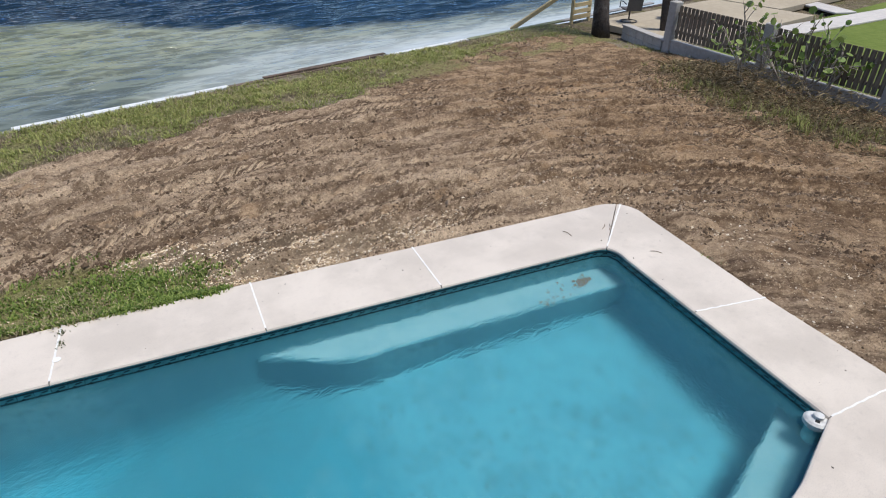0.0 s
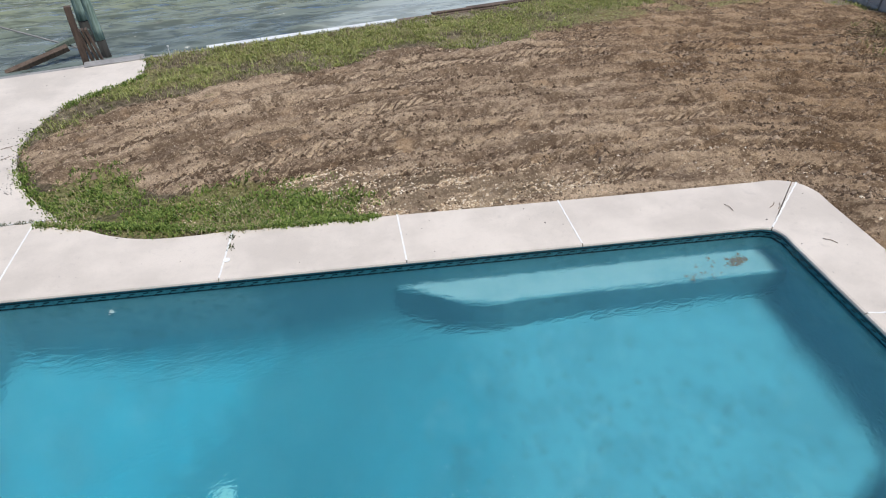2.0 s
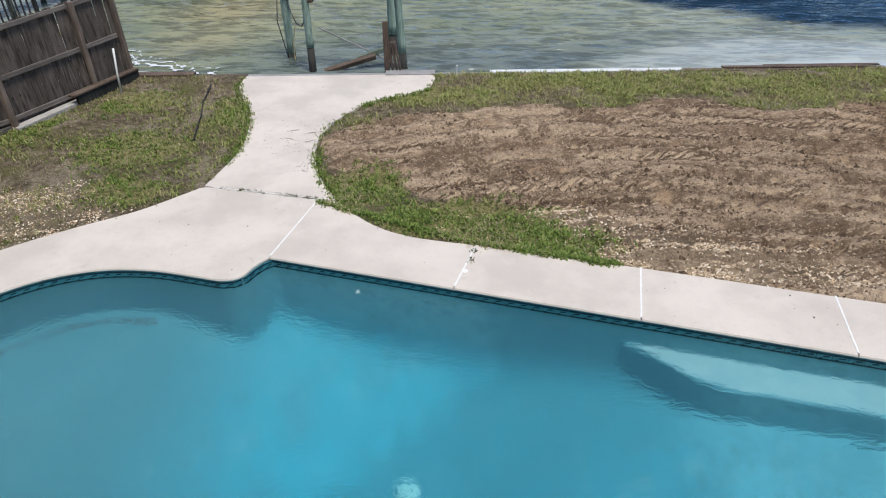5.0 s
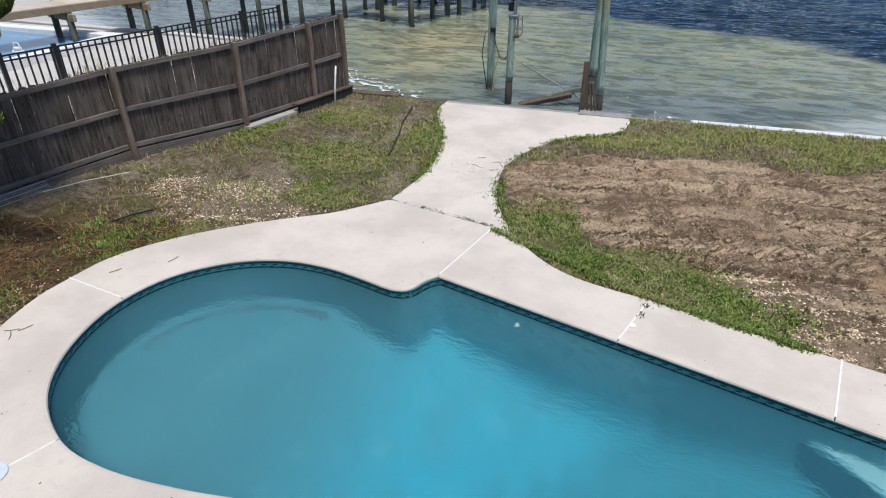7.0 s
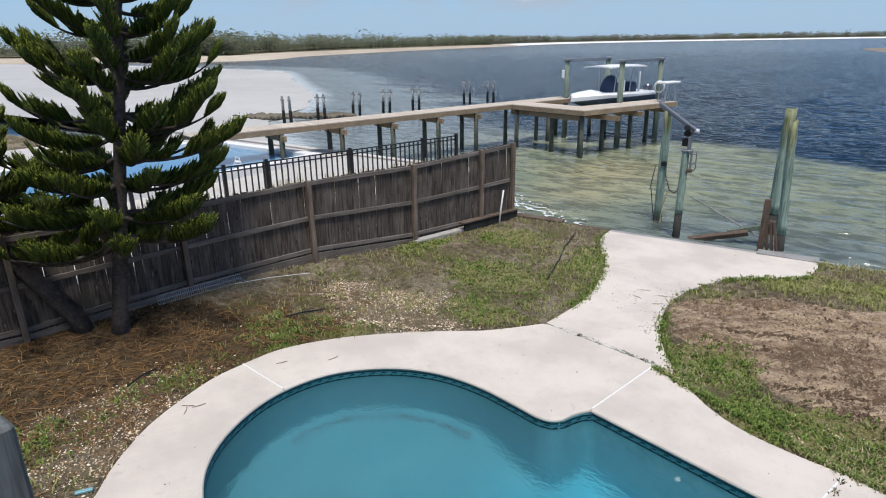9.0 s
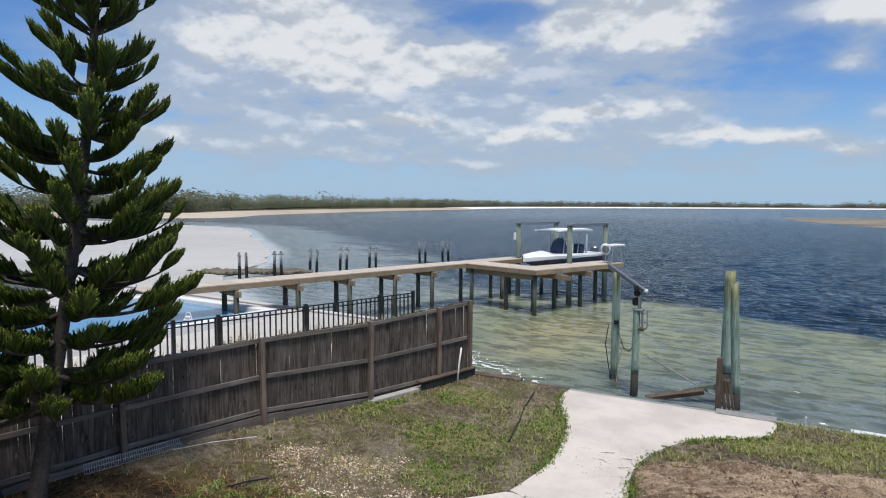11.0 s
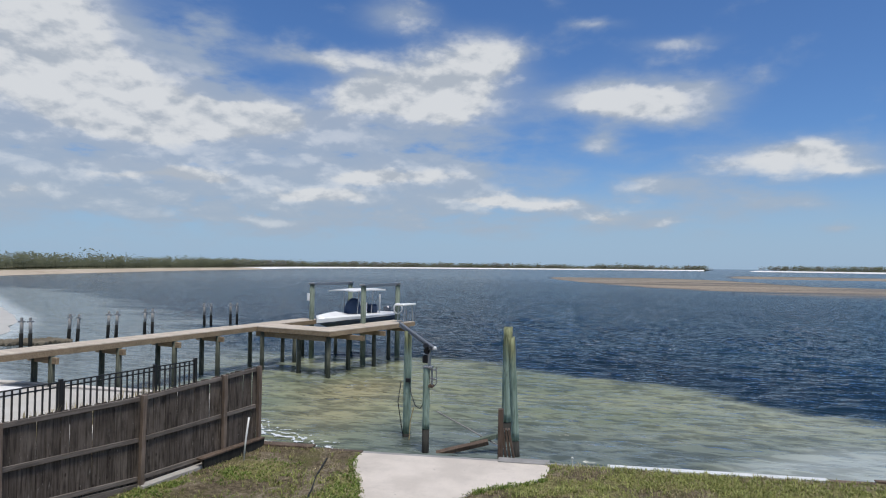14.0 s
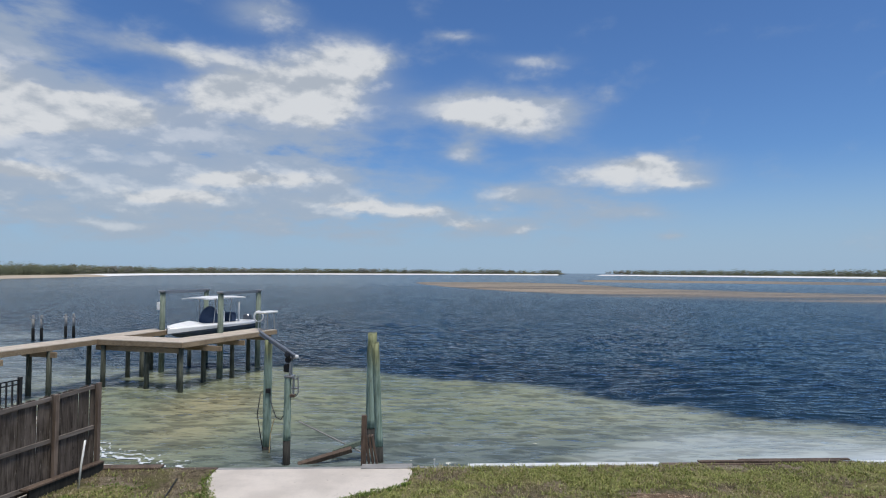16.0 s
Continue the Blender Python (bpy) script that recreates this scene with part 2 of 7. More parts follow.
def plaster_build(n):
    p = geo(n)
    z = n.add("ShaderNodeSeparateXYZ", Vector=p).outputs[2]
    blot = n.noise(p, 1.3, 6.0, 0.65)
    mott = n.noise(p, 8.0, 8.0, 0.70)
    # the water's absorption of light is put into the plaster colour, bluer with depth
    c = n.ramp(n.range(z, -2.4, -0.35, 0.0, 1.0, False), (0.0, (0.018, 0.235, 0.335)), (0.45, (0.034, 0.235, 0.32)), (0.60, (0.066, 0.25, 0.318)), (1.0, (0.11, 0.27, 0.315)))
    c = n.mix(n.range(blot, 0.42, 0.68, 0.0, 0.50), c, (0.035, 0.150, 0.200))
    c = n.mix(n.range(mott, 0.48, 0.68, 0.0, 0.62), c, (0.045, 0.145, 0.18))
    c = n.mix(n.range(n.noise(p, 3.0, 7.0, 0.75), 0.52, 0.66, 0.0, 0.24), c, (0.17, 0.35, 0.385))
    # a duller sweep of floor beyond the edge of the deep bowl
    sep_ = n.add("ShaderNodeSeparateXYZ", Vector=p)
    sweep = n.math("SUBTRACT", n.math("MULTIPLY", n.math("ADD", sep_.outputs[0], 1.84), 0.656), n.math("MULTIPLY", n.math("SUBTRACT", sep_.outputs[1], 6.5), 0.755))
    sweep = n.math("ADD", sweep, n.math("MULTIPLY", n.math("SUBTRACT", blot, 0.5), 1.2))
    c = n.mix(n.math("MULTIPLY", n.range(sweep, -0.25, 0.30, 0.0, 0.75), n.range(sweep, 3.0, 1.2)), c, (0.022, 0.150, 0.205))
    # greyer, darker mottled plaster towards the round end
    x = n.add("ShaderNodeSeparateXYZ", Vector=p).outputs[0]
    old = n.range(n.math("ADD", x, n.math("MULTIPLY", n.math("SUBTRACT", blot, 0.5), 2.5)), -3.2, -5.3, 0.0, 0.92)
    c = n.mix(n.math("MULTIPLY", old, n.range(mott, 0.3, 0.7, 1.0, 0.75)), c, (0.046, 0.128, 0.156))
    return bsdf(n, c, 0.75, 0.0, mott, 0.2, 0.01, 0.1)


def pool_water_build(n):
    p = geo(n)
    ripple = n.noise(n.scaled(p, 1.0, 1.9, 1.0), 4.5, 4.0, 0.55, 0.6)
    ripple = n.math("ADD", ripple, n.math("MULTIPLY", n.noise(n.scaled(p, 1.0, 1.5, 1.0), 15.0, 3.0, 0.5, 0.5), 0.50))
    patch = n.range(n.noise(p, 0.45, 3.0), 0.38, 0.62, 0.5, 1.3)
    ripple = n.math("MULTIPLY", ripple, patch)
    g = n.add("ShaderNodeBsdfGlass", Color=(0.80, 0.95, 0.97, 1), Roughness=0.0, IOR=1.33)
    b = n.add("ShaderNodeBump", Height=ripple, Strength=0.42, Distance=0.042)
    n.t.links.new(b.outputs[0], g.inputs["Normal"])
    # an added diffuse veil stands for scattered light and lifts the pool's shadows
    silt = n.add("ShaderNodeBsdfDiffuse", Color=(0.11, 0.35, 0.42, 1))
    g = n.add("ShaderNodeMixShader", i0=0.125, i1=g.outputs[0], i2=silt.outputs[0])
    return g.outputs[0]


def bay_build(n):
    p = geo(n)
    px = n.add("ShaderNodeSeparateXYZ", Vector=p).outputs[0]
    wob = n.noise(n.scaled(p, 0.5, 1.2, 1.0), 0.22, 6.0, 0.62)
    streak = n.noise(n.scaled(p, 0.05, 0.16, 1.0), 1.0, 5.0, 0.6)
    shoal, white, bar, near, gold = n.attr("shoal"), n.attr("white"), n.attr("bar"), n.attr("near"), n.attr("gold")
    deep = n.mix(n.range(streak, 0.35, 0.7), (0.008, 0.022, 0.036), (0.018, 0.043, 0.064))
    s = n.range(n.math("ADD", shoal, n.math("MULTIPLY", n.math("SUBTRACT", wob, 0.5), 0.9)), 0.36, 0.66)
    olive = n.mix(n.range(n.noise(n.scaled(p, 0.6, 1.2, 1.0), 0.30, 5.0, 0.6), 0.35, 0.68), (0.178, 0.206, 0.136), (0.262, 0.278, 0.172))
    olive = n.mix(n.range(px, -13.0, -24.0), olive, (0.19, 0.225, 0.225))
    olive = n.mix(n.range(px, -1.0, 9.0, 0.0, 0.5), olive, (0.34, 0.37, 0.31))
    olive = n.mix(n.range(n.math("ADD", gold, n.math("MULTIPLY", n.math("SUBTRACT", wob, 0.5), 0.5)), 0.1, 1.2), olive, (0.33, 0.295, 0.165))
    olive = n.mix(n.math("MULTIPLY", near, 0.9), olive, (0.140, 0.172, 0.162))
    c = n.mix(s, deep, olive)
    milky = n.range(n.math("ADD", white, n.math("MULTIPLY", n.math("SUBTRACT", wob, 0.5), 0.35)), 0.10, 0.95)
    c = n.mix(milky, c, (0.48, 0.525, 0.515))
    drift = n.noise(n.scaled(p, 0.012, 0.055, 1.0), 1.0, 5.0, 0.6)
    t = n.range(n.math("ADD", bar, n.math("MULTIPLY", n.math("SUBTRACT", drift, 0.5), 0.7)), 0.25, 0.75)
    c = n.mix(n.math("MULTIPLY", t, 0.95), c, n.mix(n.range(drift, 0.4, 0.62), (0.21, 0.165, 0.12), (0.38, 0.295, 0.20)))

    def ripple(sx, sy, detail):
        return n.noise(n.scaled(p, sx, sy, 1.0), 1.0, detail, 0.5, 0.35)
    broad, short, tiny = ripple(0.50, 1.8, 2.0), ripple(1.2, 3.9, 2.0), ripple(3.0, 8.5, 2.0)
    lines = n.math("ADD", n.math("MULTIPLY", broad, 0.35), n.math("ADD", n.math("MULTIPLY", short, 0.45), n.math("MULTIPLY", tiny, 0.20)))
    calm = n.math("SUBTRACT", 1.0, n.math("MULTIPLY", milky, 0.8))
    # wave shading is put into the body colour as darker trough lines
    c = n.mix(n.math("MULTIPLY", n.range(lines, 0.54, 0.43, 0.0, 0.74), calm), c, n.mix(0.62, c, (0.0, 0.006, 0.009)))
    far = n.noise(n.scaled(p, 0.06, 0.22, 1.0), 1.0, 5.0, 0.65)
    h = n.math("ADD", n.math("ADD", n.math("MULTIPLY", broad, 0.22), n.math("MULTIPLY", short, 0.09)), n.math("ADD", n.math("MULTIPLY", tiny, 0.025), n.math("MULTIPLY", far, 0.40)))
    reach = n.add("ShaderNodeVectorMath", i0=p)
    reach.operation = "LENGTH"
    h = n.math("MULTIPLY", n.math("MULTIPLY", h, calm), n.range(reach.outputs["Value"], 45.0, 320.0, 1.0, 0.35))
    b = n.add("ShaderNodeBump", Height=h, Strength=1.0, Distance=1.0)
    level = n.add("ShaderNodeCombineXYZ", X=0.0, Y=0.0, Z=1.0).outputs[0]
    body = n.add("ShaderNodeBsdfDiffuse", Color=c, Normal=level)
    gloss = n.add("ShaderNodeBsdfGlossy", Color=(1, 1, 1, 1), Roughness=0.13, Normal=b.outputs[0])
    fres = n.add("ShaderNodeFresnel", IOR=1.33, Normal=b.outputs[0])
    return n.add("ShaderNodeMixShader", i0=n.math("MULTIPLY", fres.outputs[0], n.math("SUBTRACT", 0.72, n.math("MULTIPLY", t, 0.50))), i1=body.outputs[0], i2=gloss.outputs[0]).outputs[0]


def ground_build(n):
    p = geo(n)
    grass, dirt, litter, shell = n.attr("grass"), n.attr("dirt"), n.attr("litter"), n.attr("shell")
    across, along, lug = n.attr("across"), n.attr("along"), n.attr("lug")
    fine, mid, big = n.noise(p, 38.0, 6.0, 0.75), n.noise(p, 9.0, 7.0, 0.72), n.noise(p, 0.9, 6.0, 0.65)
    crumb = n.noise(p, 17.0, 5.0, 0.8)
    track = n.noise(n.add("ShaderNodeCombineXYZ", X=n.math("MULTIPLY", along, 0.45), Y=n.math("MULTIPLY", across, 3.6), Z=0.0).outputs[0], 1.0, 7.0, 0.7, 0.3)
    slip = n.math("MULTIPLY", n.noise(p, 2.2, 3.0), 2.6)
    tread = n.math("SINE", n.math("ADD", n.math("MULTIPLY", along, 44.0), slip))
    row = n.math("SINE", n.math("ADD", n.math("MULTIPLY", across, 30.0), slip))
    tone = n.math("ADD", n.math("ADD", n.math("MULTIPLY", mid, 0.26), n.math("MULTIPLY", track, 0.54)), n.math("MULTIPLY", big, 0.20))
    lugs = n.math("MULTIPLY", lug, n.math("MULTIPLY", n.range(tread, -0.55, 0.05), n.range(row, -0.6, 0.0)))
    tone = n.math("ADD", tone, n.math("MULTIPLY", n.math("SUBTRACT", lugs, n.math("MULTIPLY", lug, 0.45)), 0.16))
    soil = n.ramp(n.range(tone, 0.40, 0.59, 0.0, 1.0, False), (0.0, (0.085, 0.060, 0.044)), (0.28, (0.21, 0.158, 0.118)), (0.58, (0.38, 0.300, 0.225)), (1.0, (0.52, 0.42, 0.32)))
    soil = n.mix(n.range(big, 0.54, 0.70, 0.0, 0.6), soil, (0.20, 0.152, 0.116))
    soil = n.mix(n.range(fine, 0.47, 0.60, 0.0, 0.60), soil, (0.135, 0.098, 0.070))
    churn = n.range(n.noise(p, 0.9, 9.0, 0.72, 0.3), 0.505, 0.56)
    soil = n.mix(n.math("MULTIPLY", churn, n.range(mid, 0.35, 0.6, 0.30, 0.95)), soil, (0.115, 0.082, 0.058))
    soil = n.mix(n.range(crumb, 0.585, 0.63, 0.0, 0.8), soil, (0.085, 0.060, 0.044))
    soil = n.mix(n.range(n.noise(p, 30.0, 4.0, 0.75), 0.58, 0.63, 0.0, 0.8), soil, (0.54, 0.45, 0.35))
    soil = n.mix(n.range(n.noise(p, 1.5, 4.0), 0.58, 0.75, 0.0, 0.5), soil, (0.42, 0.30, 0.195))
    # the soil is damper and redder away from the water
    east = n.add("ShaderNodeSeparateXYZ", Vector=p).outputs[0]
    soil = n.mix(n.range(n.math("ADD", east, n.math("MULTIPLY", big, 5.0)), 6.0, 12.0, 0.0, 0.75), soil, n.mix(1.0, soil, (0.72, 0.64, 0.54), "MULTIPLY"))
    soil = n.mix(1.0, soil, (1.40, 1.32, 1.18), "MULTIPLY")
    turf = n.mix(n.range(mid, 0.38, 0.62), (0.105, 0.082, 0.052), (0.28, 0.225, 0.15))
    turf = n.mix(n.range(n.noise(p, 1.4, 7.0, 0.72), 0.47, 0.62, 0.0, 0.8), turf, (0.17, 0.165, 0.065))
    turf = n.mix(n.range(n.noise(p, 0.8, 6.0, 0.65, 0.5), 0.50, 0.60, 0.0, 0.75), turf, n.mix(n.range(crumb, 0.4, 0.6), (0.50, 0.425, 0.315), (0.25, 0.195, 0.135)))
    turf = n.mix(n.range(fine, 0.42, 0.68, 0.0, 0.7), turf, (0.070, 0.060, 0.032))
    lush = n.mix(n.range(crumb, 0.4, 0.62), (0.33, 0.305, 0.135), (0.15, 0.138, 0.058))
    need = n.mix(n.range(mid, 0.38, 0.62), (0.060, 0.042, 0.025), (0.165, 0.115, 0.062))
    edge = n.math("MULTIPLY", n.math("SUBTRACT", mid, 0.5), 1.1)
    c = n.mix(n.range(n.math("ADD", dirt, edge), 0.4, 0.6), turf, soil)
    c = n.mix(n.range(n.math("ADD", grass, edge), 0.35, 0.7), c, lush)
    c = n.mix(n.range(n.math("ADD", litter, edge), 0.4, 0.75), c, need)
    c = n.mix(n.math("MULTIPLY", n.range(n.math("ADD", shell, edge), 0.45, 0.8), 0.45), c, (0.26, 0.205, 0.14))
    relief = n.math("ADD", n.math("ADD", n.math("MULTIPLY", fine, 0.6), n.math("MULTIPLY", mid, 1.6)), n.math("ADD", n.math("MULTIPLY", crumb, 1.1), n.math("ADD", n.math("MULTIPLY", track, 1.4), n.math("MULTIPLY", lugs, 0.8))))
    return bsdf(n, c, 0.95, 0.0, relief, 1.0, 0.045, 0.1)


def lift_pile_build(n):
    # treated timber bleached green-grey, its head bare and olive-brown
    p = obj(n)
    z = n.add("ShaderNodeSeparateXYZ", Vector=p).outputs[2]
    grain = n.noise(n.scaled(p, 24.0, 24.0, 1.4), 1.0, 6.0, 0.65, 0.4)
    blot = n.noise(n.scaled(p, 5.0, 5.0, 1.6), 1.0, 5.0, 0.65)
    c = n.mix(n.range(n.math("ADD", n.math("MULTIPLY", grain, 0.6), n.math("MULTIPLY", blot, 0.4)), 0.36, 0.64), (0.115, 0.165, 0.125), (0.34, 0.44, 0.36))
    head = n.range(n.math("ADD", z, n.math("MULTIPLY", n.math("SUBTRACT", grain, 0.5), 1.6)), 1.5, 2.3)
    c = n.mix(n.math("MULTIPLY", head, 0.8), c, n.mix(n.range(grain, 0.4, 0.6), (0.13, 0.125, 0.045), (0.30, 0.30, 0.14)))
    c = n.mix(n.range(blot, 0.60, 0.72, 0.0, 0.7), c, (0.10, 0.095, 0.06))
    return bsdf(n, c, 0.85, 0.0, grain, 0.6, 0.012, 0.2)


def leaf(a, b, rough=0.55):
    def build(n):
        c = n.mix(island(n), a, b)
        d = bsdf(n, c, rough, 0.0, None, spec=0.3)
        t = n.add("ShaderNodeBsdfTranslucent", Color=c)
        m = n.add("ShaderNodeMixShader", i0=0.22, i1=d, i2=t.outputs[0])
        return m.outputs[0]
    return build


M = {}
for key, build in {
    "deck": deck_build, "plaster": plaster_build, "pool_water": pool_water_build, "bay": bay_build, "ground": ground_build,
    "plaster_lit_top": speckled((0.13, 0.265, 0.305), (0.205, 0.33, 0.365), 3, 0.75, 40, 0.15, 0.1),
    "caulk": plain((0.78, 0.77, 0.74), 0.6), "tile": plain((0.045, 0.20, 0.24), 0.25, 0, 0.5, 0.3), "tile_dark": plain((0.008, 0.022, 0.03), 0.25),
    "drain": plain((0.16, 0.42, 0.46), 0.6), "pvc": plain((0.74, 0.74, 0.71), 0.4), "lid": plain((0.60, 0.68, 0.72), 0.45), "black": plain((0.012, 0.012, 0.013), 0.45),
    "purple": plain((0.028, 0.018, 0.045), 0.4), "aqua": plain((0.20, 0.40, 0.44), 0.45), "chlorine": plain((0.62, 0.62, 0.60), 0.5, 0, 0.4, 0.3),
    "fence": fence_build, "fence_rail": wood((0.105, 0.088, 0.075), (0.245, 0.212, 0.184), 0),
    "fence_post": wood((0.115, 0.086, 0.066), (0.25, 0.195, 0.155)),
    "dock_deck": wood((0.46, 0.385, 0.30), (0.66, 0.58, 0.48), 0), "dock_wood": wood((0.20, 0.145, 0.092), (0.38, 0.29, 0.19), 0),
    "pile": wood((0.040, 0.047, 0.036), (0.15, 0.158, 0.122)), "pile_green": wood((0.085, 0.110, 0.082), (0.25, 0.295, 0.235)), "lift_pile": lift_pile_build,
    "pile_dark": wood((0.018, 0.018, 0.016), (0.06, 0.058, 0.05)), "timber": wood((0.065, 0.045, 0.034), (0.19, 0.14, 0.105)),
    "grey_timber": wood((0.20, 0.195, 0.185), (0.42, 0.41, 0.39), 0), "white_board": wood((0.55, 0.56, 0.55), (0.74, 0.75, 0.74), 0, 1, 0.6, 0.1),
    "green_board": wood((0.16, 0.18, 0.10), (0.30, 0.31, 0.19), 0), "yellow_wood": wood((0.40, 0.30, 0.15), (0.62, 0.50, 0.28), 0),
    "steel": plain((0.30, 0.31, 0.32), 0.45, 0.7), "galv": plain((0.45, 0.46, 0.46), 0.4, 0.6), "iron": plain((0.012, 0.012, 0.013), 0.4),
    "concrete": speckled((0.33, 0.31, 0.28), (0.48, 0.45, 0.41), 12, 0.9, 120), "pale_concrete": speckled((0.46, 0.43, 0.39), (0.60, 0.56, 0.51), 6, 0.9, 90),
    "patio_sand": speckled((0.36, 0.30, 0.215), (0.46, 0.39, 0.28), 6, 0.9, 60), "sand": speckled((0.46, 0.435, 0.39), (0.58, 0.555, 0.50), 1.2, 0.95, 30), "wet_sand": speckled((0.43, 0.415, 0.375), (0.54, 0.52, 0.47), 0.8, 0.6, 30),
    "far_sand": speckled((0.36, 0.29, 0.21), (0.56, 0.48, 0.37), 0.2, 0.95, 4), "white_sand": speckled((0.76, 0.75, 0.72), (0.84, 0.83, 0.80), 0.2, 0.95, 4),
    "far_ground": speckled((0.10, 0.10, 0.05), (0.17, 0.15, 0.08), 0.2, 0.95, 4), "rock": speckled((0.10, 0.085, 0.06), (0.22, 0.19, 0.14), 5, 0.95, 60, 0.6),
    "bark": speckled((0.035, 0.028, 0.024), (0.12, 0.10, 0.086), 22, 0.95, 90, 0.9, 0.2, ((0.26, 0.245, 0.22), 0.4), 0.02),
    "bark_tan": speckled((0.24, 0.20, 0.16), (0.46, 0.41, 0.34), 22, 0.95, 90, 0.8, 0.2, None, 0.02),
    "needles": leaf((0.026, 0.048, 0.010), (0.115, 0.155, 0.028)), "needles_tip": leaf((0.15, 0.195, 0.026), (0.34, 0.38, 0.060)),
    "blade": leaf((0.160, 0.195, 0.045), (0.44, 0.445, 0.155)), "blade_dry": leaf((0.25, 0.21, 0.105), (0.52, 0.44, 0.26)),
    "weed": leaf((0.030, 0.040, 0.014), (0.12, 0.14, 0.045)),
    "clover": leaf((0.060, 0.120, 0.018), (0.29, 0.365, 0.085)), "seagrape": leaf((0.12, 0.20, 0.035), (0.27, 0.33, 0.09)),
    "straw": leaf((0.11, 0.058, 0.024), (0.33, 0.19, 0.075)), "woods": leaf((0.060, 0.074, 0.044), (0.185, 0.190, 0.115), 0.9),
    "woods_grey": leaf((0.10, 0.10, 0.08), (0.20, 0.19, 0.16), 0.9), "brush": leaf((0.085, 0.065, 0.034), (0.42, 0.335, 0.195), 0.9), "picket_wood": wood((0.10, 0.080, 0.056), (0.27, 0.225, 0.165)), "post_wood": wood((0.045, 0.050, 0.050), (0.20, 0.21, 0.205)),
    "hull_white": plain((0.80, 0.80, 0.78), 0.25, 0, 0.5, 0.05), "hull_dark": plain((0.085, 0.10, 0.125), 0.2, 0, 0.5, 0.1), "navy": plain((0.030, 0.055, 0.11), 0.8),
    "canvas": plain((0.72, 0.73, 0.73), 0.8), "npool": plain((0.11, 0.27, 0.42), 0.10), "lawn": speckled((0.095, 0.135, 0.026), (0.165, 0.205, 0.050), 5, 0.95, 60, 0.9, 0.1),
    "house": speckled((0.62, 0.60, 0.56), (0.68, 0.66, 0.62), 4, 0.85, 80), "foam": plain((0.66, 0.69, 0.69), 0.7), "mulch": speckled((0.06, 0.04, 0.03), (0.13, 0.09, 0.065), 14, 0.95, 60, 0.9),
    "sling": plain((0.10, 0.09, 0.08), 0.7), "debris": plain((0.035, 0.03, 0.025), 0.9), "twig": plain((0.15, 0.095, 0.055), 0.9), "root": leaf((0.10, 0.070, 0.045), (0.50, 0.40, 0.28), 0.9),
}.items():
    M[key] = material(key, build)


def pebble_build(n):
    r = island(n)
    c = n.ramp(r, (0.0, (0.27, 0.175, 0.10)), (0.35, (0.50, 0.365, 0.225)), (0.7, (0.70, 0.57, 0.40)), (1.0, (0.84, 0.77, 0.64)))
    return bsdf(n, c, 0.8, spec=0.3)


def clod_build(n):
    r = island(n)
    c = n.ramp(r, (0.0, (0.075, 0.050, 0.032)), (0.55, (0.18, 0.126, 0.084)), (1.0, (0.44, 0.335, 0.235)))
    return bsdf(n, c, 0.95, 0.0, n.noise(geo(n), 60.0, 3.0), 0.6, 0.01, 0.1)


M["pebble"], M["clod"] = material("pebble", pebble_build), material("clod", clod_build)

# ---- geometry helpers ----


def link(name, me, mat, parent=None, label="", smooth=False):
    mats = mat if isinstance(mat, (list, tuple)) else [mat]
    for m in mats:
        me.materials.append(M[m] if isinstance(m, str) else m)
    if smooth:
        me.shade_smooth()
    ob = new(name, me)
    if parent is not None:
        ob.parent = parent
    if label:
        ob["label"] = label
    return ob


def part(name, bm, mat, parent=None, label="", smooth=False):
    """Links a bmesh as one mesh object under a thing or a part."""
    me = bpy.data.meshes.new(name)
    bmesh.ops.recalc_face_normals(bm, faces=bm.faces)
    bm.to_mesh(me)
    bm.free()
    return link(name, me, mat, parent, label, smooth)


def arrays(name, verts, faces, mat, parent=None, label="", smooth=False):
    me = bpy.data.meshes.new(name)
    verts = verts.tolist() if isinstance(verts, np.ndarray) else verts
    faces = faces.tolist() if isinstance(faces, np.ndarray) else faces
    me.from_pydata(verts, [], faces)
    me.update()
    return link(name, me, mat, parent, label, smooth)


def thing(name, m=None, label="", category="", group="", kind=""):
    ob = new(name)
    if m is not None:
        ob.matrix_basis = m
    return tagged(ob, label, category, group, kind)


def box(bm, x, y, z, sx, sy, sz, bevel=0.0, m=None):
    """A box about the centre (x, y, z), its edges rounded."""
    r = bmesh.ops.create_cube(bm, size=1.0, matrix=(m or Matrix()) @ Matrix.Translation((x, y, z)) @ Matrix.Diagonal((sx, sy, sz, 1)))
    if bevel:
        es = list({e for v in r["verts"] for e in v.link_edges})
        bmesh.ops.bevel(bm, geom=es, offset=bevel, segments=1, affect="EDGES")
    return bm


def boxed(*a, **k):
    return box(bmesh.new(), *a, **k)


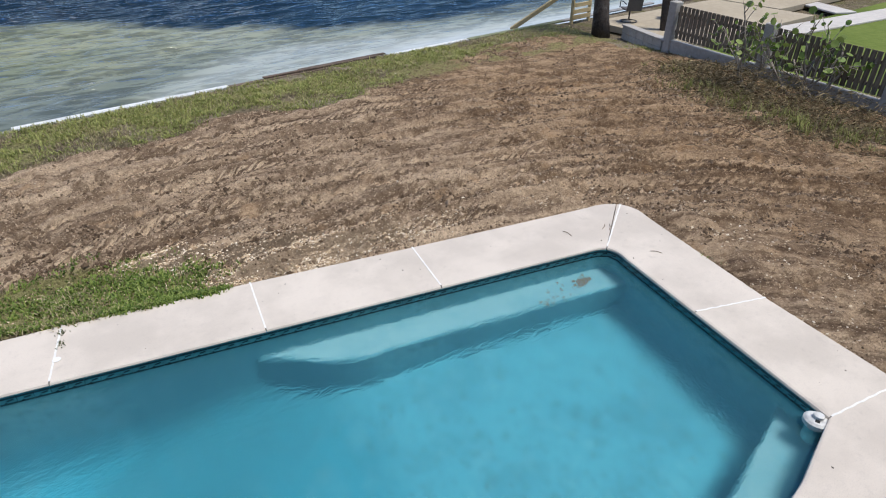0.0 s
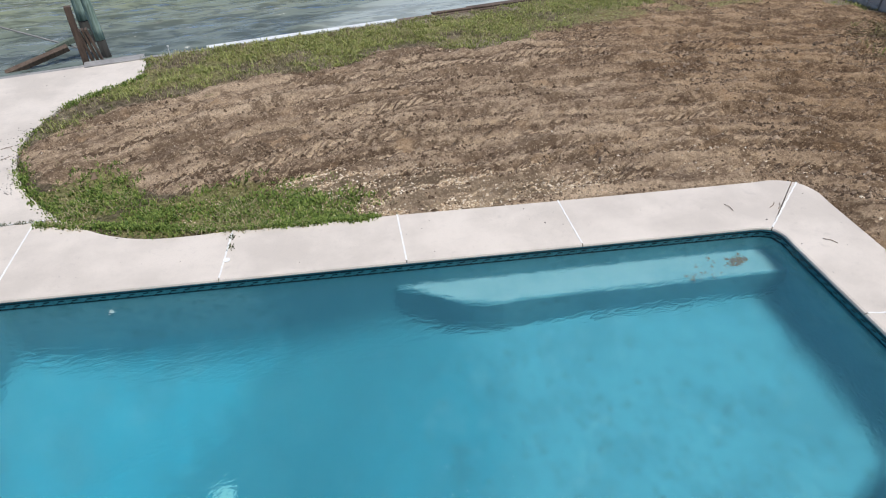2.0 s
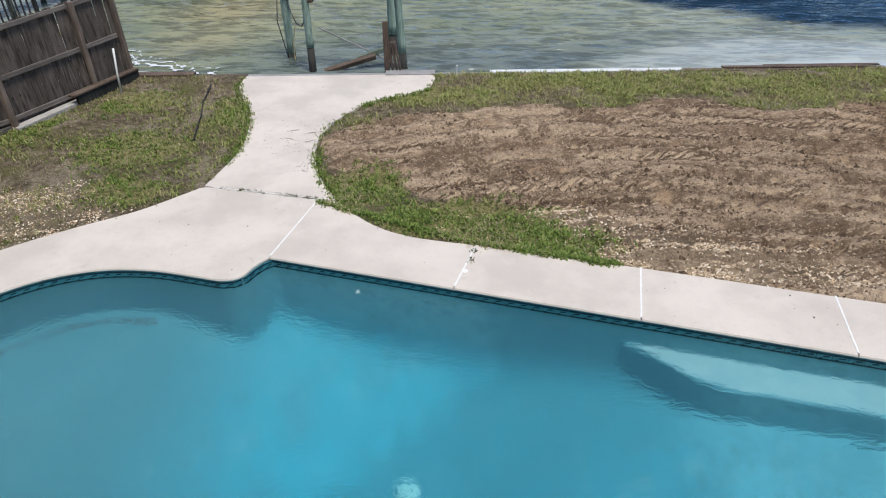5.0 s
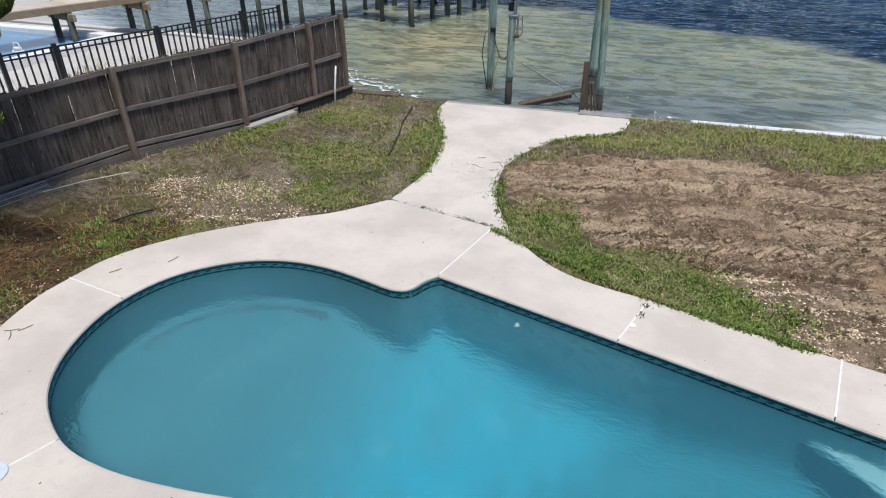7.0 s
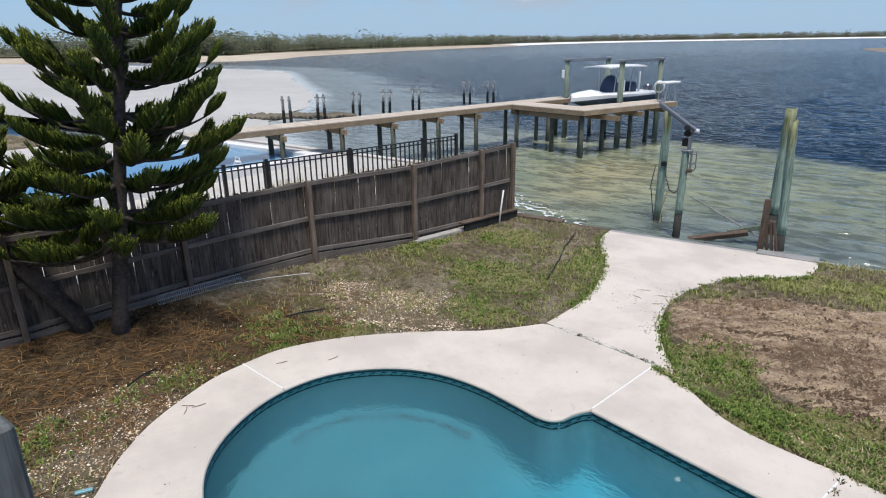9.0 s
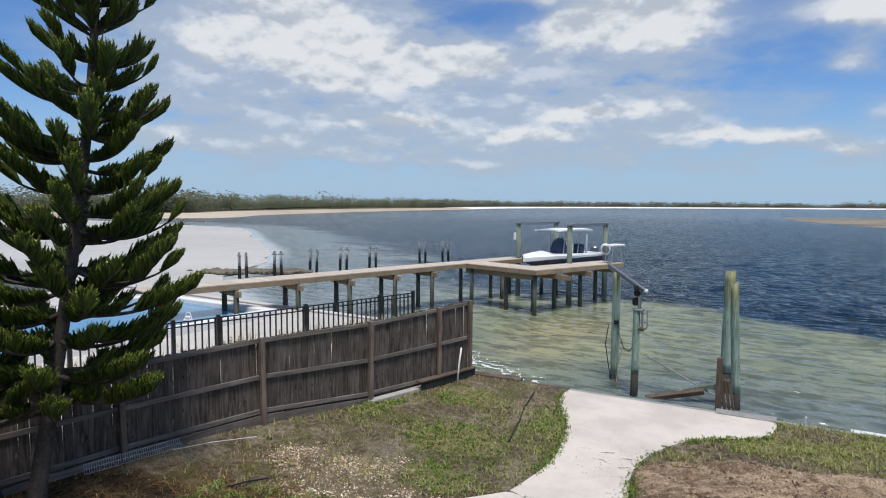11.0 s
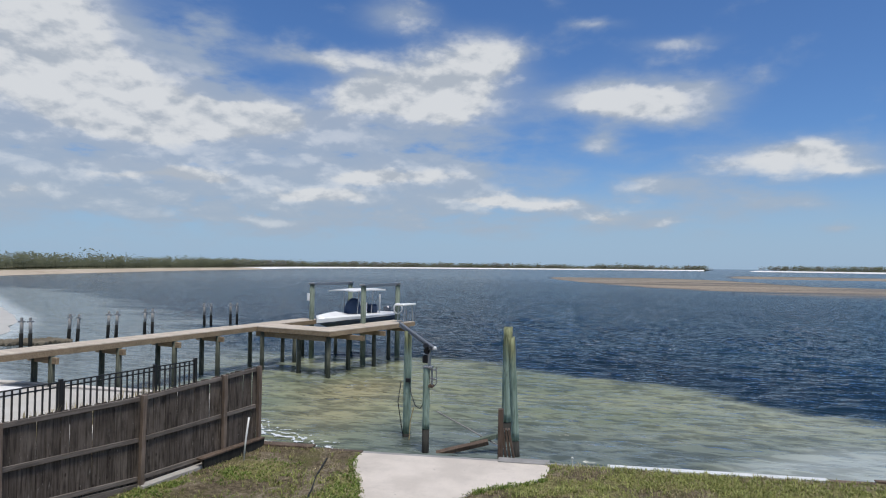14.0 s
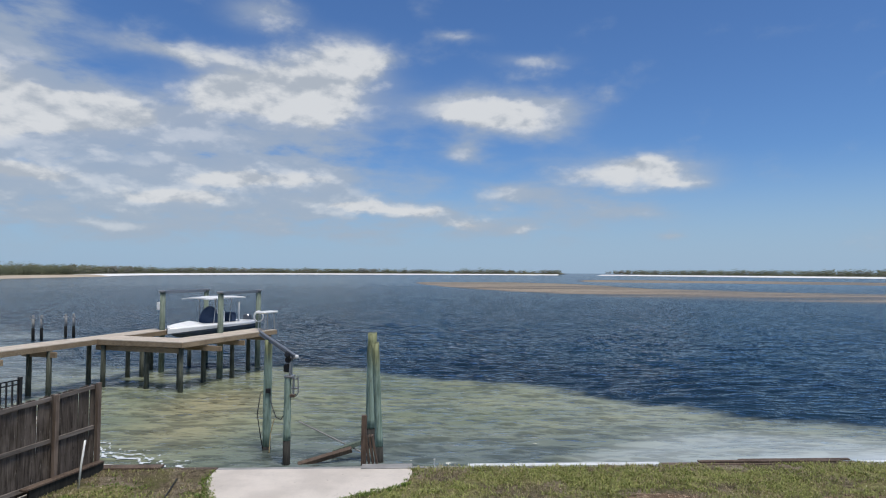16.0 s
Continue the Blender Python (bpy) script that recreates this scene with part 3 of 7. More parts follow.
def tube(bm, pts, radii, sides=8, cap=True):
    """A round bar along points, with a radius at each."""
    pts = [Vector(p) for p in pts]
    if not isinstance(radii, (list, tuple)):
        radii = [radii] * len(pts)
    rings, ref = [], None
    for i, p in enumerate(pts):
        d = (pts[min(i + 1, len(pts) - 1)] - pts[max(i - 1, 0)]).normalized()
        if ref is None:
            ref = d.orthogonal().normalized()
        ref = (ref - d * ref.dot(d)).normalized()
        s = d.cross(ref)
        rings.append([bm.verts.new(p + float(radii[i]) * (math.cos(a) * ref + math.sin(a) * s)) for a in (2 * math.pi * k / sides for k in range(sides))])
    for a, b in zip(rings, rings[1:]):
        for k in range(sides):
            bm.faces.new((a[k], a[(k + 1) % sides], b[(k + 1) % sides], b[k]))
    if cap:
        bm.faces.new(rings[0][::-1])
        bm.faces.new(rings[-1])
    return bm


def beam(bm, a, b, w, h, bevel=0.006, roll=0.0):
    """A squared timber from a to b."""
    a, b = Vector(a), Vector(b)
    q = (b - a).to_track_quat("X", "Z").to_matrix().to_4x4()
    return box(bm, 0, 0, 0, (b - a).length, w, h, bevel, Matrix.Translation((a + b) / 2) @ q @ pose(0, 0, 0, roll))


def lathe(bm, profile, sides=20, m=None):
    """A turned form from (radius, height) pairs."""
    m = m or Matrix()
    rings = [[bm.verts.new(m @ Vector((r * math.cos(2 * math.pi * k / sides), r * math.sin(2 * math.pi * k / sides), z))) for k in range(sides)] for r, z in profile]
    for a, b in zip(rings, rings[1:]):
        for k in range(sides):
            bm.faces.new((a[k], a[(k + 1) % sides], b[(k + 1) % sides], b[k]))
    bm.faces.new(rings[0][::-1])
    bm.faces.new(rings[-1])
    return bm


def spline(points, step=0.08, closed=False):
    """A smooth run of points through a few guide points (Catmull-Rom)."""
    P = [np.array(p, float) for p in points]
    out, n = [], len(P)
    for i in range(n if closed else n - 1):
        a, b, c, d = (P[(i + k) % n] if closed else P[min(max(i + k, 0), n - 1)] for k in (-1, 0, 1, 2))
        for t in np.linspace(0, 1, max(2, int(np.linalg.norm(c - b) / step)), endpoint=False):
            out.append(0.5 * (2 * b + (c - a) * t + (2 * a - 5 * b + 4 * c - d) * t * t + (3 * b - a - 3 * c + d) * t ** 3))
    if not closed:
        out.append(P[-1])
    return np.array(out)


def resample(pts, n):
    pts = np.asarray(pts, float)
    s = np.concatenate([[0], np.cumsum(np.linalg.norm(np.diff(pts, axis=0), axis=1))])
    u = np.linspace(0, s[-1], n)
    return np.stack([np.interp(u, s, pts[:, 0]), np.interp(u, s, pts[:, 1])], 1)


def inside(px, py, poly):
    """Whether points lie in a polygon, for arrays."""
    c = np.zeros(np.shape(px), bool)
    n = len(poly)
    for i in range(n):
        (x1, y1), (x2, y2) = poly[i], poly[(i + 1) % n]
        if y1 != y2:
            c ^= ((y1 > py) != (y2 > py)) & (px < (x2 - x1) * (py - y1) / (y2 - y1) + x1)
    return c


def away(px, py, poly, closed=True):
    """The distance from points to a line of points."""
    d = np.full(np.shape(px), 1e9)
    n = len(poly)
    for i in range(n if closed else n - 1):
        (x1, y1), (x2, y2) = poly[i], poly[(i + 1) % n]
        vx, vy = x2 - x1, y2 - y1
        t = np.clip(((px - x1) * vx + (py - y1) * vy) / (vx * vx + vy * vy + 1e-12), 0, 1)
        d = np.minimum(d, np.hypot(px - x1 - t * vx, py - y1 - t * vy))
    return d


def vnoise(x, y, seed=0):
    """Smooth value noise in 0..1, for arrays."""
    xi, yi = np.floor(x), np.floor(y)
    fx, fy = x - xi, y - yi
    fx, fy = fx * fx * (3 - 2 * fx), fy * fy * (3 - 2 * fy)

    def h(a, b):
        v = np.sin(a * 127.1 + b * 311.7 + seed * 74.7) * 43758.5453
        return v - np.floor(v)
    return (h(xi, yi) * (1 - fx) + h(xi + 1, yi) * fx) * (1 - fy) + (h(xi, yi + 1) * (1 - fx) + h(xi + 1, yi + 1) * fx) * fy


def fbm(x, y, seed=0, octaves=4):
    return sum(vnoise(x * 2 ** k, y * 2 ** k, seed + k) * 0.5 ** k for k in range(octaves)) / (2 - 0.5 ** (octaves - 1))


def sstep(a, b, v):
    t = np.clip((v - a) / (b - a), 0, 1)
    return t * t * (3 - 2 * t)


rng = np.random.default_rng(7)
WATER_Z, POOL_Z = -0.75, -0.145


def seawall_y(x):
    return 15.12 + 0.052 * (x + 9.15)


# ---- plan of the pool and its deck ----
far_edge = [(-3.77, 7.88), (5.08, 5.74)]
round_end = spline([(-3.94, 4.06), (-4.7, 3.93), (-5.45, 3.88), (-6.10, 3.99), (-6.76, 4.41), (-7.18, 5.05), (-7.35, 5.85), (-7.16, 6.63), (-6.62, 7.23),
                    (-5.95, 7.53), (-5.25, 7.57), (-4.62, 7.46), (-4.22, 7.38), (-4.00, 7.46), (-3.90, 7.70), (-3.77, 7.88)])
right_corner = spline([(5.08, 5.74), (5.23, 5.66), (5.27, 5.50), (5.22, 5.30)], 0.05)
near_edge = spline([(4.52, 2.33), (3.95, 2.20), (3.35, 2.09), (2.4, 2.12), (1.2, 2.45), (-0.5, 3.0), (-2.2, 3.56), (-3.94, 4.06)], 0.2)
POOL = np.concatenate([round_end[:-1], resample(far_edge, 60)[:-1], right_corner[:-1], resample([(5.22, 5.30), (4.52, 2.33)], 30)[:-1], near_edge[:-1]])

left_walk = spline([(-8.36, 6.13), (-8.26, 6.75), (-7.86, 7.42), (-7.30, 8.02), (-6.65, 8.56), (-6.08, 8.97), (-5.70, 9.37), (-5.36, 9.78)])
left_far = spline([(-5.36, 9.78), (-5.25, 10.75), (-5.28, 11.6), (-5.62, 12.98), (-6.05, 13.8), (-6.36, 14.58), (-6.40, 15.18)])
right_far = spline([(-3.18, 9.36), (-3.56, 10.05), (-3.84, 10.88), (-3.93, 11.78), (-3.76, 12.60), (-3.33, 13.45), (-2.75, 13.90), (-2.25, 14.25), (-2.04, 14.85), (-2.06, 15.42)])
right_walk = spline([(-1.10, 8.24), (-1.7, 8.34), (-2.2, 8.50), (-2.65, 8.80), (-3.18, 9.36)])
corner_out = spline([(5.85, 6.62), (6.15, 6.56), (6.40, 6.38), (6.47, 6.10), (6.40, 5.85)], 0.06)


def on_pool(a, b):
    """The stretch of the pool's edge from the place nearest to a to that nearest to b."""
    i, j = (int(np.argmin(np.hypot(*(POOL - np.array(p)).T))) for p in (a, b))
    return POOL[i:j + 1] if j >= i else np.concatenate([POOL[i:], POOL[:j + 1]])


J = {"k2": ((-6.09, 3.97), (-6.75, 2.3)), "k1": ((-7.34, 6.0), (-8.36, 6.13)), "j0": ((-3.77, 7.88), (-3.47, 9.40)), "j1": ((-1.32, 7.29), (-1.10, 8.24)), "j2": ((0.71, 6.80), (0.94, 7.77)),
     "j3": ((2.81, 6.29), (3.06, 7.26)), "c": ((5.23, 5.66), (6.40, 6.38)), "j4": ((4.94, 4.10), (5.87, 3.72)), "j5": ((4.52, 2.33), (5.58, 2.12)),
     "n1": ((1.2, 2.45), (1.1, 0.0)), "n2": ((-2.2, 3.56), (-2.3, 0.0))}
J = {k: (tuple(POOL[int(np.argmin(np.hypot(*(POOL - np.array(a)).T)))]), b) for k, (a, b) in J.items()}
seg = lambda *p: np.array(p, float)
SLABS = [("k2", "k1", spline([(-6.75, 2.3), (-7.0, 3.0), (-7.32, 3.5), (-7.66, 3.88), (-8.05, 4.5), (-8.28, 5.18), (-8.38, 5.7), (-8.36, 6.13)])),
         ("k1", "j0", np.concatenate([left_walk[:-1], resample([(-5.36, 9.78), (-3.47, 9.416)], 20)])),
         ("j0", "j1", np.concatenate([seg((-3.47, 9.41)), right_walk[::-1]])), ("j1", "j2", seg((-1.10, 8.24), (0.94, 7.77))), ("j2", "j3", seg((0.94, 7.77), (3.06, 7.26))),
         ("j3", "c", np.concatenate([seg((3.06, 7.26)), corner_out[:len(corner_out) // 2 + 1]])), ("c", "j4", np.concatenate([corner_out[len(corner_out) // 2:], seg((5.87, 3.72))])),
         ("j4", "j5", seg((5.87, 3.72), (5.58, 2.12))), ("j5", "n1", seg((5.58, 2.12), (5.3, 0.0), (1.1, 0.0))), ("n1", "n2", seg((1.1, 0.0), (-2.3, 0.0))),
         ("n2", "k2", seg((-2.3, 0.0), (-6.9, 0.0), (-6.75, 2.3)))]

pool_deck = thing("pavement_pool_deck", None, "pale pinkish concrete pool deck with white caulked joints", "pool deck", kind="structure")


def slab_mesh(inner, outer, lip=True, thick=0.13, drop_in=0.05):
    """One deck slab between an inner and an outer edge, with a rounded nose over the pool."""
    n = max(12, int(max(len(inner), np.linalg.norm(np.diff(outer, axis=0), axis=1).sum() / 0.12)))
    a, b = resample(inner, n), resample(outer, n)
    verts, faces, cols = [], [], []
    d = b - a
    d /= np.linalg.norm(d, axis=1)[:, None] + 1e-9
    rows = []
    if lip:
        for off, z in ((0.05, -drop_in - 0.02), (-0.005, -drop_in), (-0.022, -0.028), (-0.012, -0.008), (0.018, 0.0)):
            rows.append(np.column_stack([a + d * off, np.full(n, z)]))
    else:
        rows += [np.column_stack([a, np.full(n, -thick)]), np.column_stack([a, np.zeros(n)])]
    for f in (0.3, 0.65):
        rows.append(np.column_stack([a + (b - a) * f, np.zeros(n)]))
    rows += [np.column_stack([b - d * 0.012, np.zeros(n)]), np.column_stack([b, np.full(n, -0.012)]), np.column_stack([b, np.full(n, -thick)])]
    for r in rows:
        verts.extend(map(tuple, r))
    k = len(rows)
    for i in range(k - 1):
        for j in range(n - 1):
            faces.append((i * n + j, i * n + j + 1, (i + 1) * n + j + 1, (i + 1) * n + j))
    for j, flip in ((0, False), (n - 1, True)):
        ring = [i * n + j for i in range(k)]
        faces.append(ring[::-1] if flip else ring)
    return verts, faces


def shrink_ends(pts, gap=0.006):
    """Draws the two ends of a run in by half a joint."""
    pts = np.array(pts, float)
    s = np.linalg.norm(np.diff(pts, axis=0), axis=1).sum()
    m = resample(pts, max(40, len(pts)))
    u = m[1] - m[0]
    v = m[-2] - m[-1]
    m[0] = m[0] + u / np.linalg.norm(u) * gap
    m[-1] = m[-1] + v / np.linalg.norm(v) * gap
    return m


for a, b, outer in SLABS:
    v, f = slab_mesh(shrink_ends(on_pool(J[a][0], J[b][0])), shrink_ends(outer))
    arrays("slab", v, f, "deck", pool_deck)
v, f = slab_mesh(shrink_ends(right_far), shrink_ends(left_far), lip=False)
m_ = Matrix.Translation((0, 0.014, 0))
arrays("walk_slab", [m_ @ Vector(p) for p in v], f, "deck", pool_deck)


def strip(bm, pts, width, z0, z1):
    pts = np.asarray(pts, float)
    t = np.gradient(pts, axis=0)
    t /= np.linalg.norm(t, axis=1)[:, None] + 1e-9
    nrm = np.column_stack([-t[:, 1], t[:, 0]])
    rows = [[bm.verts.new((*(p + s * width / 2 * q), z)) for p, q in zip(pts, nrm)] for s, z in ((-1, z0), (-1, z1), (1, z1), (1, z0))]
    for r0, r1 in zip(rows, rows[1:]):
        for i in range(len(pts) - 1):
            bm.faces.new((r0[i], r0[i + 1], r1[i + 1], r1[i]))
    return bm


for k, (a, b) in J.items():
    a, b = np.array(a), np.array(b)
    line = resample([a + (b - a) * 0.01, b], 24)
    line = line + np.column_stack([np.zeros(24), 0.004 * np.sin(np.arange(24) * 1.7)])
    part("caulk_joint", strip(bmesh.new(), line, 0.020 if k != "n1" else 0.016, -0.05, 0.003), "caulk", pool_deck, "white caulk in the deck joint")
line = resample([(-5.20, 9.755), (-3.35, 9.41)], 30)
part("caulk_joint", strip(bmesh.new(), line, 0.016, -0.05, 0.002), "caulk", pool_deck, "broken white caulk with weeds in it")

# ---- pool shell, benches and tile band ----
MED = np.array([(-5.4, 5.72), (3.1, 4.15)])


def to_medial(p):
    a, b = MED
    t = np.clip(((p - a) @ (b - a)) / ((b - a) @ (b - a)), 0, 1)
    return a + t[:, None] * (b - a)


def floor_z(x, y):
    deep = np.clip((3.0 - np.hypot((x + 2.3) / 1.25, (y - 5.6) / 1.0)) / 2.1, 0, 1)
    return -1.20 - 1.05 * deep - 0.10 * sstep(3, 0, x) + 0.14 * sstep(-3.5, -5.5, x)


n = len(POOL)
med = to_medial(POOL)
rows, zs = [], []
span = np.linalg.norm(med - POOL, axis=1)
# the wall runs into the floor in a cove, tight in the round end and wide in the square one
cove = np.interp(POOL[:, 0], (-4.0, 0.0), (0.10, 0.50)) / span
for u, zf in ((0, None), (0, -0.45), (0, 0.66), (0.06, 0.80), (0.20, 0.905), (0.42, 0.965), (0.70, 0.992), (1.0, 1.0), *((1.0 + k / 22, 1.0) for k in range(1, 23))):
    s = cove * u if u <= 1 else cove + (1 - cove) * (u - 1)
    p = POOL + (med - POOL) * s[:, None]
    fz = floor_z(p[:, 0], p[:, 1])
    z = np.full(n, -0.05) if zf is None else (np.full(n, zf) if zf < 0 else fz * (zf + (1 - zf) * 0.8 * sstep(-1.0, -4.0, POOL[:, 0])))
    rows.append(np.column_stack([p, z]))
verts = np.concatenate(rows)
faces = [(i * n + j, (i + 1) * n + j, (i + 1) * n + (j + 1) % n, i * n + (j + 1) % n) for i in range(len(rows) - 1) for j in range(n)]
pool = thing("swimming_pool", None, "kidney-ended in-ground pool with blue plaster and teal tile band", "pool")
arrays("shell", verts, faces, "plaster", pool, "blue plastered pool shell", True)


def ledge(name, outer, inner, z, label, top="plaster_lit_top"):
    """A bench or step of plaster between the wall and a free edge."""
    k = 60
    a, b = resample(outer, k), resample(inner, k)
    d = a - b
    d /= np.linalg.norm(d, axis=1)[:, None] + 1e-9
    rows = [np.column_stack([a + d * 0.02, np.full(k, z)]), np.column_stack([b + d * 0.03, np.full(k, z)]), np.column_stack([b, np.full(k, z - 0.03)]), np.column_stack([b, np.full(k, -2.4)])]
    vs = np.concatenate(rows)
    fs = [(i * k + j, i * k + j + 1, (i + 1) * k + j + 1, (i + 1) * k + j) for i in range(3) for j in range(k - 1)]
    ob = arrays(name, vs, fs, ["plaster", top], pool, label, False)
    # tops take a paler copy: brightness of shallow, upward faces put into the colour
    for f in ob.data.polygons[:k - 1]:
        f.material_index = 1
    return ob


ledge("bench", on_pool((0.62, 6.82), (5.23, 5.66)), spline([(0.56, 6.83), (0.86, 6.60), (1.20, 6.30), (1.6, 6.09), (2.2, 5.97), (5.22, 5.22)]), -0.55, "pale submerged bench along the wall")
ledge("step", on_pool((4.62, 2.80), (1.6, 2.33)), spline([(4.60, 2.80), (4.38, 2.75), (3.81, 2.635), (3.24, 2.52), (2.4, 2.52), (1.6, 2.62)]), -0.48, "submerged entry step", "plaster_lit_top")

# water surface
bm = bmesh.new()
ring = [bm.verts.new((*p, POOL_Z)) for p in POOL + (med - POOL) * 0.004]
bm.faces.new(ring)
bmesh.ops.triangulate(bm, faces=bm.faces)
me = bpy.data.meshes.new("water_pool")
bm.normal_update()
bm.to_mesh(me)
bm.free()
pw = link("water_pool", me, "pool_water", None, "", True)
if sum(p.normal.z for p in me.polygons) < 0:
    me.flip_normals()
tagged(pw, "clear blue pool water with small ripples", "water", kind="structure")
pw.visible_shadow = False

# tile band: one border tile, repeated along the edge
bm = bmesh.new()
box(bm, 0, 0, 0, 0.148, 0.012, 0.11, 0.002)
for f in bm.faces:
    f.material_index = 0
def dark(bm, *a, **k):
    old = set(bm.faces)
    box(bm, *a, **k)
    for f in bm.faces:
        if f not in old:
            f.material_index = 1
dark(bm, 0, 0.006, 0.036, 0.147, 0.004, 0.020)
dark(bm, 0, 0.006, -0.036, 0.147, 0.004, 0.020)
dark(bm, -0.02, 0.006, 0.004, 0.062, 0.004, 0.016, m=pose(0, 0, 0, 0, 8))
dark(bm, 0.04, 0.006, -0.004, 0.030, 0.004, 0.030, m=pose(0, 0, 0, 0, 45))
tile_me = bpy.data.meshes.new("tile")
bmesh.ops.recalc_face_normals(bm, faces=bm.faces)
bm.to_mesh(tile_me)
bm.free()
tile_me.materials.append(M["tile"])
tile_me.materials.append(M["tile_dark"])
loop = np.concatenate([POOL, POOL[:1]])
per = np.linalg.norm(np.diff(loop, axis=0), axis=1).sum()
cnt = int(per / 0.152)
marks = resample(loop, cnt + 1)
for i in range(cnt):
    a, b = marks[i], marks[i + 1]
    m, ang = (a + b) / 2, math.atan2(b[1] - a[1], b[0] - a[0])
    inward = to_medial(m[None])[0] - m
    nx, ny = -math.sin(ang), math.cos(ang)
    if nx * inward[0] + ny * inward[1] < 0:
        ang += math.pi
        nx, ny = -nx, -ny
    t = new("tile", tile_me)
    t.parent = pool
    t.matrix_basis = Matrix.Translation((m[0] + nx * 0.006, m[1] + ny * 0.006, -0.103)) @ Matrix.Rotation(ang, 4, "Z")
bm = lathe(bmesh.new(), [(0.001, 0.024), (0.017, 0.022), (0.029, 0.010), (0.032, 0.0)], 16, pose(-2.60, 7.575, -0.43, 90, 0, -13.6))
part("return_fitting", bm, "caulk", pool, "white round return fitting")
bm = lathe(bmesh.new(), [(0.13, 0.0), (0.12, 0.02), (0.08, 0.035), (0.001, 0.04)], 20, pose(-1.84, 5.62, -2.30))
part("main_drain", bm, "drain", pool, "white round drain cover on the floor")

# ---- bay ----
az = np.radians(np.concatenate([np.arange(-180, -80, 4.0), np.arange(-80, -64, 0.8), np.arange(-64, 64, 0.30), np.arange(64, 80, 0.8), np.arange(80, 180, 4.0)]))
rad = np.concatenate([[0.01], 0.6 * 1.06 ** np.arange(0, 26), 2.73 * 1.0115 ** np.arange(1, 330), 118 * 1.06 ** np.arange(1, 63)])
rad = rad[rad < 4400]
wx, wy = -1.3 + np.outer(rad, np.sin(az)), 14.6 + np.outer(rad, np.cos(az))
na, nr = len(az), len(rad)
# edge of the dark water: the shallows reach out to this line
edge_y = np.interp(wx, [-60, -24, -18.6, -9.2, -3.8, 1.6, 4.5, 7.5, 10.9, 14, 20, 60], [44, 33, 33.2, 34.8, 32.8, 30.0, 27.6, 25.1, 23.4, 22.4, 22, 20])
shoal = 0.5 + (edge_y - wy) / 7.0
# a milky plume along the seawall, thickest at its foot, and the darker trough beside it
core_y = np.interp(wx, [0.2, 1.8, 4.3, 8.2, 12.3, 30], [15.2, 17.2, 18.0, 18.8, 19.5, 20.0])
halo_y = np.interp(wx, [0.6, 1.8, 3.0, 5.0, 8.0, 12.0, 30], [16.8, 19.0, 20.4, 21.8, 22.6, 21.8, 21.5])
white = (0.50 * sstep(0.7, -1.9, wy - halo_y) + 0.58 * sstep(0.7, -1.1, wy - core_y)) * (wx > -1)
near = sstep(24.0, 18.5, wy) * sstep(-9.5, -4.5, wx) * (1 - np.clip(white * 1.5, 0, 1))
gold = np.exp(-((wx + 10.3) / 2.6) ** 2 - ((wy - 25.6) / 3.4) ** 2) + 0.5 * np.exp(-((wx + 9.5) / 2.2) ** 2 - ((wy - 20.5) / 2.4) ** 2)
beach = [(-24, 20.6), (-33.3, 26.8), (-37.2, 31.2), (-42, 38.1), (-50.5, 46.8), (-71.5, 63.0), (-90, 78), (-101, 85.5), (-112, 88), (-180, 96)]
shoal = np.clip(np.maximum(shoal * (wx > -45), 1.0 - away(wx, wy, beach, False) / 26.0), 0, 1)
white = np.maximum(white, np.clip(1.2 - away(wx, wy, beach, False) / 2.2, 0, 1) * 0.9)
# sand bars that show through the water far out, by bearing and distance
rr, bearing = np.hypot(wx + 1.3, wy - 1.4), np.degrees(np.arctan2(wx + 1.3, wy - 1.4))
near_bar = np.interp(bearing, [-3.2, 0.8, 6, 11, 16, 21, 30, 60], [265, 193, 159, 140, 129, 123, 119, 110])
far_bar = np.interp(bearing, [-3, 6, 11, 18.6, 30, 60], [300, 322, 290, 212, 197, 180])
bar = sstep(near_bar - 22, near_bar + 40, rr) * sstep(far_bar + 25, far_bar - 15, rr) * sstep(-3.6, -2.0, bearing) * np.interp(bearing, [-3, 5, 12, 20, 36], [1.0, 0.95, 0.80, 0.66, 0.58])
bar = np.maximum(bar, 0.85 * sstep(330, 360, rr) * sstep(500, 440, rr) * sstep(10.5, 14, bearing))


def chop_height(x, y):
    """Short wind waves, their crests roughly along x, from a few dozen trains."""
    r = np.random.default_rng(19)
    h = np.zeros_like(x)
    for k in range(30):
        lam = 0.4 * (1.5 / 0.4) ** (k / 29)
        th = radians(90 + 14) + r.normal(0, 0.24)
        kk = 2 * np.pi / lam
        h += 0.0066 * lam ** 0.9 * np.sin(kk * (x * np.cos(th) + y * np.sin(th)) + r.uniform(0, 6.28))
    return h


wave = chop_height(wx, wy)
wave = (wave + 0.35 * np.abs(wave)) * (0.55 + 0.9 * fbm(wx * 0.12, wy * 0.12, 44)) * sstep(170, 70, rr) * (1 - 0.6 * np.clip(white, 0, 1))
strand = beach + [(-400, 60), (-180, 40), (-110, 19.5), (-24, 19.5)]
wave = wave * sstep(1.0, 14.0, away(wx, wy, beach, False)) * sstep(0.8, 3.5, np.hypot(wx + 10.2, wy - 18.4))
wave = np.where(inside(wx, wy, np.array(strand)), -0.10, wave)
verts = np.column_stack([wx.ravel(), wy.ravel(), WATER_Z + wave.ravel()])
faces = [(i * na + j, (i + 1) * na + j, (i + 1) * na + (j + 1) % na, i * na + (j + 1) % na) for i in range(nr - 1) for j in range(na)]
